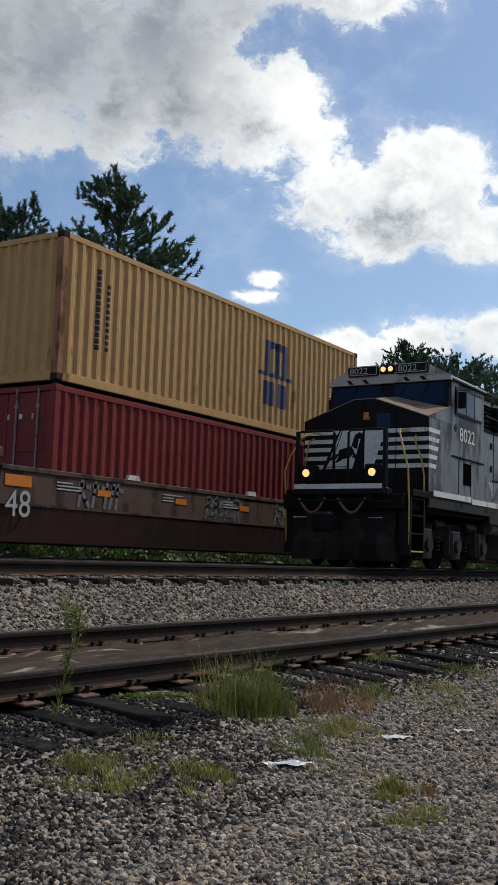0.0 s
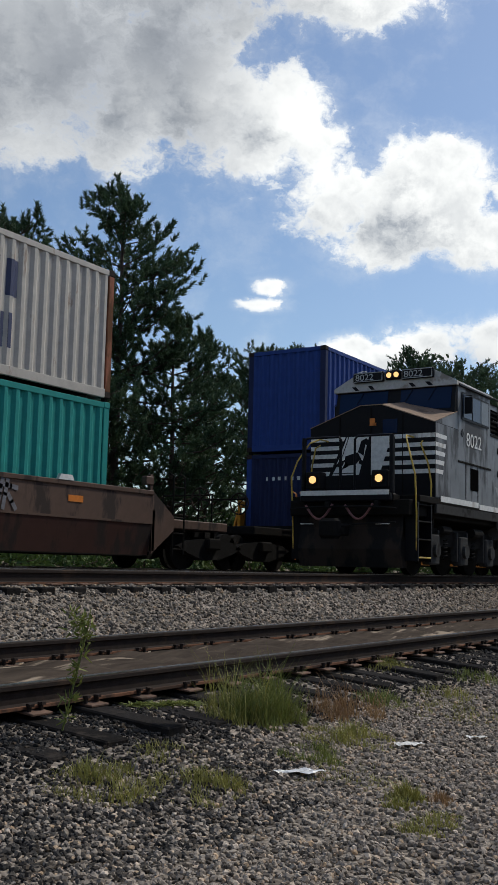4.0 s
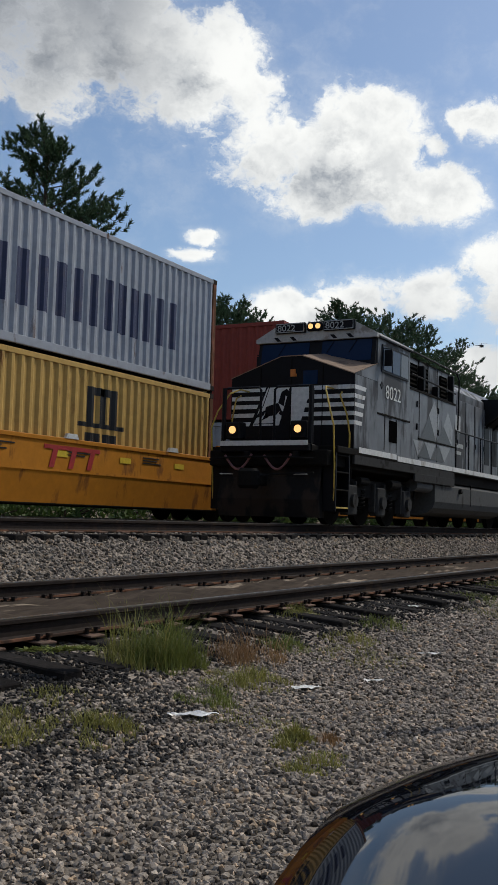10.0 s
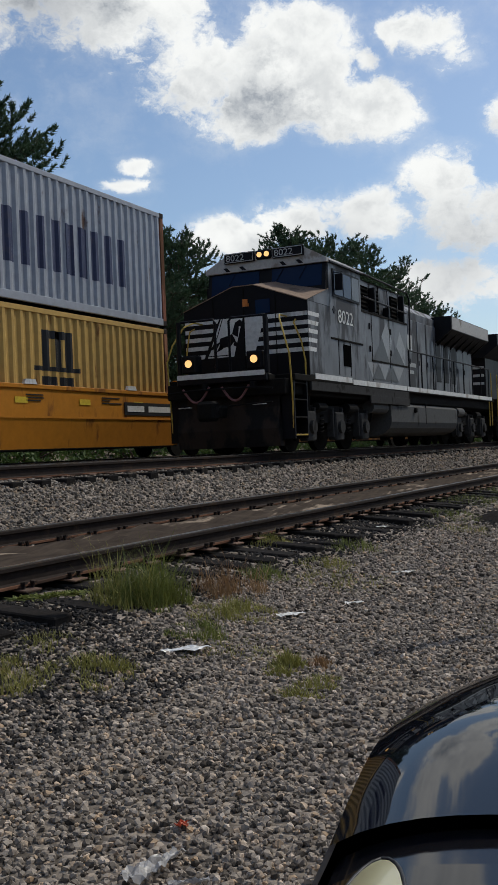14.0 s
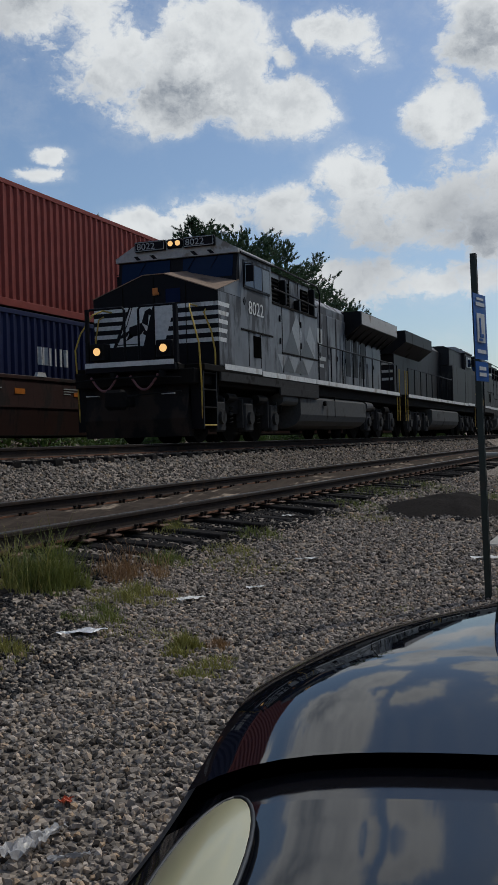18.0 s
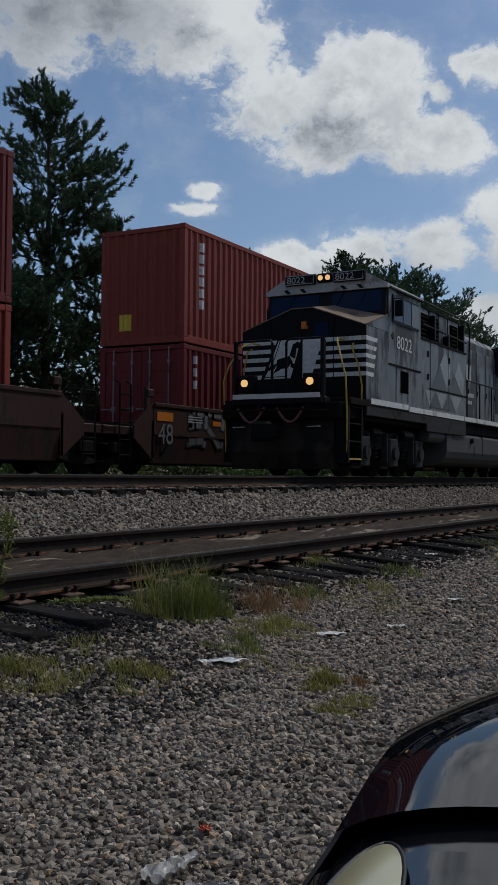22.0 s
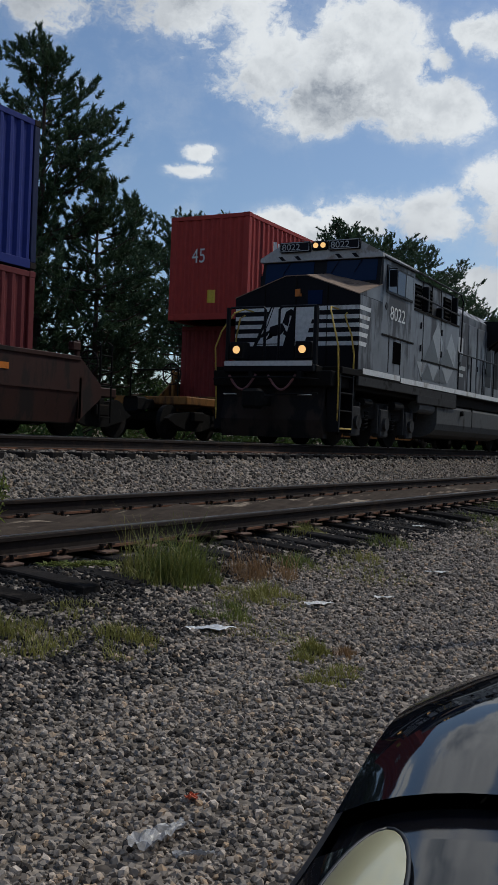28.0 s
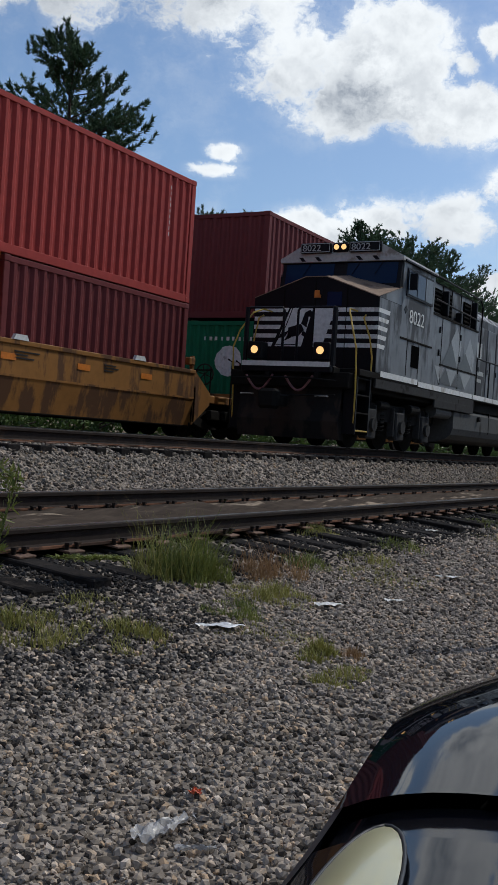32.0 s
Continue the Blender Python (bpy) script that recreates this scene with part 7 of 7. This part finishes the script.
    # oval headlamp set into the near corner
    for side in (1, -1):
        lens = Solid()
        N, K = 28, 7
        c0 = Vector((1.09, cy + side * 0.844, 0.960))
        ax, ay = Vector((0.27, side * 0.055, 0.0)), Vector((-0.012, side * 0.051, -0.011))
        lens.v.append(tuple(c0 + Vector((0, 0, 0.022))))
        for k in range(1, K + 1):
            r = k / K
            for i in range(N):
                q = 2 * math.pi * i / N
                p = c0 + ax * (r * math.cos(q)) + ay * (r * math.sin(q)) + Vector((0, 0, 0.022 * (1 - r * r)))
                lens.v.append(tuple(p))
        lens.f += [(0, 1 + i, 1 + (i + 1) % N) for i in range(N)]
        for k in range(K - 1):
            for i in range(N):
                a, b = 1 + k * N + i, 1 + k * N + (i + 1) % N
                lens.f.append((a, a + N, b + N, b))
        hl = part("headlamp", lens, M["lamp_lens"], ob, "yellowed clouded oval headlamp lens", smooth=True)
        loop = [tuple(c0 + ax * (1.03 * math.cos(q)) + ay * (1.06 * math.sin(q)) + Vector((0, 0, -0.002))) for q in np.linspace(0, 2 * math.pi, 33)]
        part("lamp_rim", Solid().tube(loop, 0.003, 6), M["car_trim"], hl, "black rim", smooth=True)
    for x in (1.35, 3.0):
        for y in (cy - 0.86, cy + 0.70):
            w = part("wheel", Solid().wheel(x, y, y + 0.16, 0.32, 0.30, 28), M["car_trim"], ob)
            part("rim", Solid().wheel(x, y - 0.006, y + 0.166, 0.32, 0.19, 20), M["chrome"], w)


def parking_sign():
    M["post_green"] = material("dark green enamelled post", (0.012, 0.022, 0.018), rough=0.5, stain=(0.05, 0.04, 0.03), stain_scale=4)
    M["sign_blue"] = material("blue reflective sign sheet", (0.012, 0.09, 0.34), rough=0.35, vary=0.05, bump=0.0)
    ob = thing("parking_sign", "blue and white parking sign on a dark post", "sign")
    ob.matrix_basis = pose(8.68, 1.13, 0.05, -1.0, 0, 0)
    part("post", Solid().prism([(-0.035, -0.02), (-0.02, -0.02), (-0.016, 0.016), (0.016, 0.016), (0.02, -0.02), (0.035, -0.02), (0.03, 0.03), (-0.03, 0.03)], -0.2, 2.9, "z"), M["post_green"], ob)
    big = part("sign_plate", Solid().box(-0.15, 0.15, -0.030, -0.026, 2.02, 2.56, 0.0), M["sign_blue"], ob, "blue sign plate with white square")
    part("white_field", Solid().box(-0.09, 0.09, -0.036, -0.031, 2.16, 2.40), M["decal_white"], big)
    part("sign_symbol", Solid().box(-0.04, -0.01, -0.041, -0.037, 2.22, 2.36).box(-0.04, 0.05, -0.041, -0.037, 2.20, 2.23).box(-0.06, 0.02, -0.041, -0.037, 2.17, 2.19), M["sign_blue"], big, "symbol as plain bars")
    part("sign_bars", Solid().box(-0.1, 0.1, -0.036, -0.031, 2.46, 2.49).box(-0.08, 0.08, -0.036, -0.031, 2.51, 2.53).box(-0.1, 0.1, -0.036, -0.031, 2.07, 2.10), M["decal_white"], big, "wording as plain bars")
    small = part("sign_plate", Solid().box(-0.15, 0.15, -0.030, -0.026, 1.84, 2.0), M["sign_blue"], ob, "small blue sign plate")
    part("sign_bars", Solid().box(-0.08, 0.08, -0.036, -0.031, 1.93, 1.96).box(-0.08, 0.08, -0.036, -0.031, 1.88, 1.91), M["decal_white"], small)
    for o in (big, small):
        o.matrix_basis = pose(0, 0, 0, 0, 0, -11.5)


def concrete_pad():
    M["concrete"] = material("pale weathered concrete", (0.34, 0.32, 0.28), rough=0.9, vary=0.2, grain=8, stain=(0.20, 0.18, 0.15), stain_scale=2.0, bump=0.3)
    ob = tagged(part("concrete_pad", Solid().box(14.3, 18.5, -3.5, 1.75, 0.0, 0.30, 0.02), M["concrete"]), "pale concrete pad edge beside the gravel", "pavement", kind="structure")
    tagged(part("concrete_apron", Solid().box(12.6, 14.3, -3.5, 1.7, -0.05, 0.13, 0.01), M["concrete"]), "low grey concrete apron in gravel", "pavement", kind="structure")
    f = thing("barrier_rail", "black posts with a pale horizontal rail", "barrier")
    for x, y in ((19.3, 2.05), (19.6, -0.2), (19.9, -2.4)):
        part("post", Solid().tube([(x, y, 0.0), (x, y, 1.1)], 0.05, 10), M["decal_black"], f)
    part("top_rail", Solid().tube([(19.22, 2.6, 1.08), (19.95, -2.8, 1.1)], 0.045, 8), M["concrete"], f)
    M["black_dirt"] = material("black cinder dirt", (0.022, 0.019, 0.017), rough=0.95, specular=0.02, vary=0.4, grain=18, bump=0.8, bump_scale=30)
    m = Solid()
    n, k = 40, 12
    for i in range(k + 1):
        r = i / k
        for j in range(n):
            a = 2 * math.pi * j / n
            rr = r * (1 + 0.18 * math.sin(3 * a + 1) + 0.10 * math.sin(7 * a))
            x, y = 18.2 + 2.6 * rr * math.cos(a), 3.0 + 0.95 * rr * math.sin(a)
            m.v.append((x, y, ground_z(x, y) + 0.26 * (1 - r * r) + 0.07 * noise.noise((x * 2.2, y * 2.2, 1)) * (1 - r) - 0.01))
    for i in range(k):
        for j in range(n):
            m.f.append((i * n + j, i * n + (j + 1) % n, (i + 1) * n + (j + 1) % n, (i + 1) * n + j))
    tagged(part("dirt_mound", m, M["black_dirt"], smooth=True), "low mound of black cinder dirt", "dirt")


def litter(x, y, lx, ly, turn, seed, label, mat, name="litter", height=0.014):
    rng = np.random.default_rng(seed)
    s = Solid()
    nx, ny = 14, 7
    z0 = ground_z(x, y) + 0.018
    for i in range(nx):
        for j in range(ny):
            u, w = i / (nx - 1) - 0.5, j / (ny - 1) - 0.5
            edge = 1 + 0.25 * math.sin(9 * u + seed) * (abs(w) > 0.3)
            s.v.append((u * lx, w * ly * edge * (1 + 0.3 * math.sin(5 * u + seed)), height * abs(math.sin(14 * w + 6 * u)) + rng.uniform(0, height * 0.6)))
    s.f = [(i * ny + j, (i + 1) * ny + j, (i + 1) * ny + j + 1, i * ny + j + 1) for i in range(nx - 1) for j in range(ny - 1)]
    ob = part(name, s, M[mat])
    ob.matrix_basis = pose(x, y, z0, 0, 0, turn)
    return tagged(ob, label, "litter", "litter on the gravel")


def build_litter():
    M["plastic"] = material("crumpled white plastic film", (0.58, 0.58, 0.58), rough=0.25, vary=0.1, grain=20, bump=0.2)
    M["film"] = material("thin greyish plastic film", (0.42, 0.41, 0.40), rough=0.3, vary=0.35, grain=14, bump=0.3, alpha=0.75)
    M["paper"] = material("dirty white paper", (0.60, 0.59, 0.56), rough=0.7, vary=0.15)
    M["scrap_orange"] = material("orange plastic scrap", (0.55, 0.10, 0.03), rough=0.5)
    litter(6.0, 3.42, 0.34, 0.10, -44, 1, "crumpled white plastic strip on gravel", "plastic")
    litter(7.52, 3.31, 0.24, 0.09, -40, 2, "thin white paper strip on gravel", "paper")
    litter(2.99, 1.87, 0.27, 0.075, -10, 3, "torn grey-white plastic bag on gravel", "film", height=0.03)
    litter(2.95, 1.71, 0.14, 0.02, -50, 4, "torn white plastic scrap on gravel", "film")
    litter(8.3, 3.05, 0.16, 0.06, -50, 5, "small white paper scrap", "paper")
    litter(11.3, 1.5, 0.35, 0.15, -70, 6, "white paper scrap near the sign", "paper")
    litter(10.4, 3.25, 0.25, 0.06, -60, 7, "small white paper scrap", "paper")
    litter(13.8, 4.6, 0.18, 0.10, -60, 8, "white scrap against the ties", "paper")
    litter(12.2, 5.9, 0.30, 0.08, -70, 9, "white scrap between the rails", "paper")
    litter(3.37, 1.97, 0.05, 0.04, 10, 10, "small orange plastic scrap", "scrap_orange")


def track_fill():
    """Dry dirt and old planking packed between the siding's rails."""
    M["dirt"] = material("dry packed dirt", (0.060, 0.046, 0.035), rough=0.95, specular=0.05, vary=0.5, grain=7, along=0.22, stain=(0.34, 0.27, 0.20), stain_scale=3.2, stain_at=0.56, bump=0.6, bump_scale=14)
    s = Solid()
    xs = [-12 + 0.25 * i for i in range(290)]
    ys = [5.37 + 0.113 * j for j in range(13)]
    for x in xs:
        for y in ys:
            u = (y - 5.37) / 1.36
            s.v.append((x, y, NEAR_Z + (FAR_Z - NEAR_Z) * u - 0.135 - 0.05 * (abs(u - 0.5) * 2) ** 4 + 0.035 * noise.noise((x * 1.3, y * 2.2, 3.0)) + 0.02 * math.sin(x * 10.1)))
    n = len(ys)
    s.f = [(i * n + j, (i + 1) * n + j, (i + 1) * n + j + 1, i * n + j + 1) for i in range(len(xs) - 1) for j in range(n - 1)]
    tagged(part("track_fill", s, M["dirt"], smooth=True), "dry brown dirt packed between the siding rails", "dirt", kind="structure")


def helicopter():
    ob = thing("helicopter", "small dark helicopter flying far off", "helicopter")
    m = M["decal_black"]
    part("fuselage", Solid().tube([(-1.6, 0, 0), (-1.2, 0, 0.05), (0, 0, 0.1), (1.5, 0, 0.25), (2.4, 0, 0.35)], [0.3, 0.8, 1.0, 0.6, 0.25], 10), m, ob, smooth=True)
    part("tail_boom", Solid().tube([(2.0, 0, 0.4), (6.0, 0, 0.75)], [0.25, 0.12], 8), m, ob)
    part("tail_fin", Solid().prism([(5.6, 0.4), (6.2, 0.4), (6.6, 1.7), (6.1, 1.7)], -0.05, 0.05, "y"), m, ob)
    part("mast", Solid().tube([(0, 0, 0.9), (0, 0, 1.7)], 0.12, 8), m, ob)
    part("rotor", Solid().box(-4.6, 4.6, -0.15, 0.15, 1.66, 1.74).box(-0.15, 0.15, -4.6, 4.6, 1.66, 1.74), m, ob)
    part("skid", Solid().tube([(-1.5, -0.9, -1.3), (1.6, -0.9, -1.3)], 0.06).tube([(0, -0.9, -1.3), (0, -0.3, -0.6)], 0.05), m, ob)
    part("skid", Solid().tube([(-1.5, 0.9, -1.3), (1.6, 0.9, -1.3)], 0.06).tube([(0, 0.9, -1.3), (0, 0.3, -0.6)], 0.05), m, ob)
    return ob


HELI = helicopter()
track_fill()
black_car()
parking_sign()
concrete_pad()
build_litter()
stone = stone_material("broken grey granite", (0.060, 0.050, 0.041), (0.82, 0.70, 0.575))
scatter_stones("gravel", "loose angular grey stones", stone, [(1.8, 4.6, 0.6, 4.2, 16000, 0.009, 0.024), (4.6, 9.0, 0.2, 4.2, 17000, 0.010, 0.025), (9.0, 15.0, 0.4, 4.2, 9500, 0.014, 0.032), (15.0, 30.0, 1.0, 4.6, 5200, 0.025, 0.05)], 11)
ballast = stone_material("pale grey ballast stone", (0.060, 0.051, 0.043), (0.68, 0.59, 0.49))
scatter_stones("ballast", "pale angular ballast stones banked under the main track", ballast, [(5.0, 14.0, 6.95, 8.62, 8500, 0.016, 0.034), (14.0, 30.0, 6.95, 8.6, 7500, 0.02, 0.04), (30.0, 60.0, 6.95, 8.6, 4500, 0.035, 0.07), (6.0, 22.0, 8.6, 10.3, 2600, 0.025, 0.04)], 12)
cinder = stone_material("oil-blackened stone", (0.018, 0.017, 0.017), (0.13, 0.12, 0.11))
scatter_stones("cinders", "oil-blackened stones round the siding ties", cinder, [(2.6, 5.5, 3.0, 3.7, 2000, 0.010, 0.024), (1.0, 6.45, 3.5, 5.2, 8800, 0.010, 0.026), (6.4, 16.0, 4.1, 5.2, 3600, 0.012, 0.028), (16.0, 30.0, 4.3, 5.2, 1500, 0.02, 0.035), (15.8, 20.6, 2.2, 3.8, 1800, 0.02, 0.045)], 13)


def added_sky_blockers():
    """Plain dark banks added unseen behind the camera to cut the sky light."""
    blocker_mat = material("dark green sky blocker", (0.030, 0.045, 0.022), rough=0.95, vary=0.5, grain=0.6, specular=0.1, bump=1.0, bump_scale=1.2)
    tagged(part("backdrop", Solid().prism([(-60, -0.2), (-34, -0.2), (-30, 11), (-33, 14), (-60, 14)], -400, 400, "x"), blocker_mat), "added unseen dark bank that blocks sky light", "woods", kind="structure")
    tagged(part("backdrop", Solid().prism([(-90, -0.2), (-62, -0.2), (-58, 10), (-62, 13), (-90, 13)], -30, 5, "y"), blocker_mat), "added unseen dark bank that blocks sky light", "woods", kind="structure")


added_sky_blockers()


# ---- what moves ----
def motions():
    times = [i * 1.0 for i in range(33)]
    for ob, x, y, z in MOVERS:
        walk(ob, [(t, pose(x - travelled(t), y, z)) for t in times])
    rows = []
    for t in times:
        a = radians(14.2 - 2.75 * (t - 10.5))
        rows.append((t, pose(800 * math.cos(a), 800 * math.sin(a), 138 - 4.6 * (t - 10.5) * 0.9, 0, 0, math.degrees(a) + 90)))
    walk(HELI, rows)


motions()
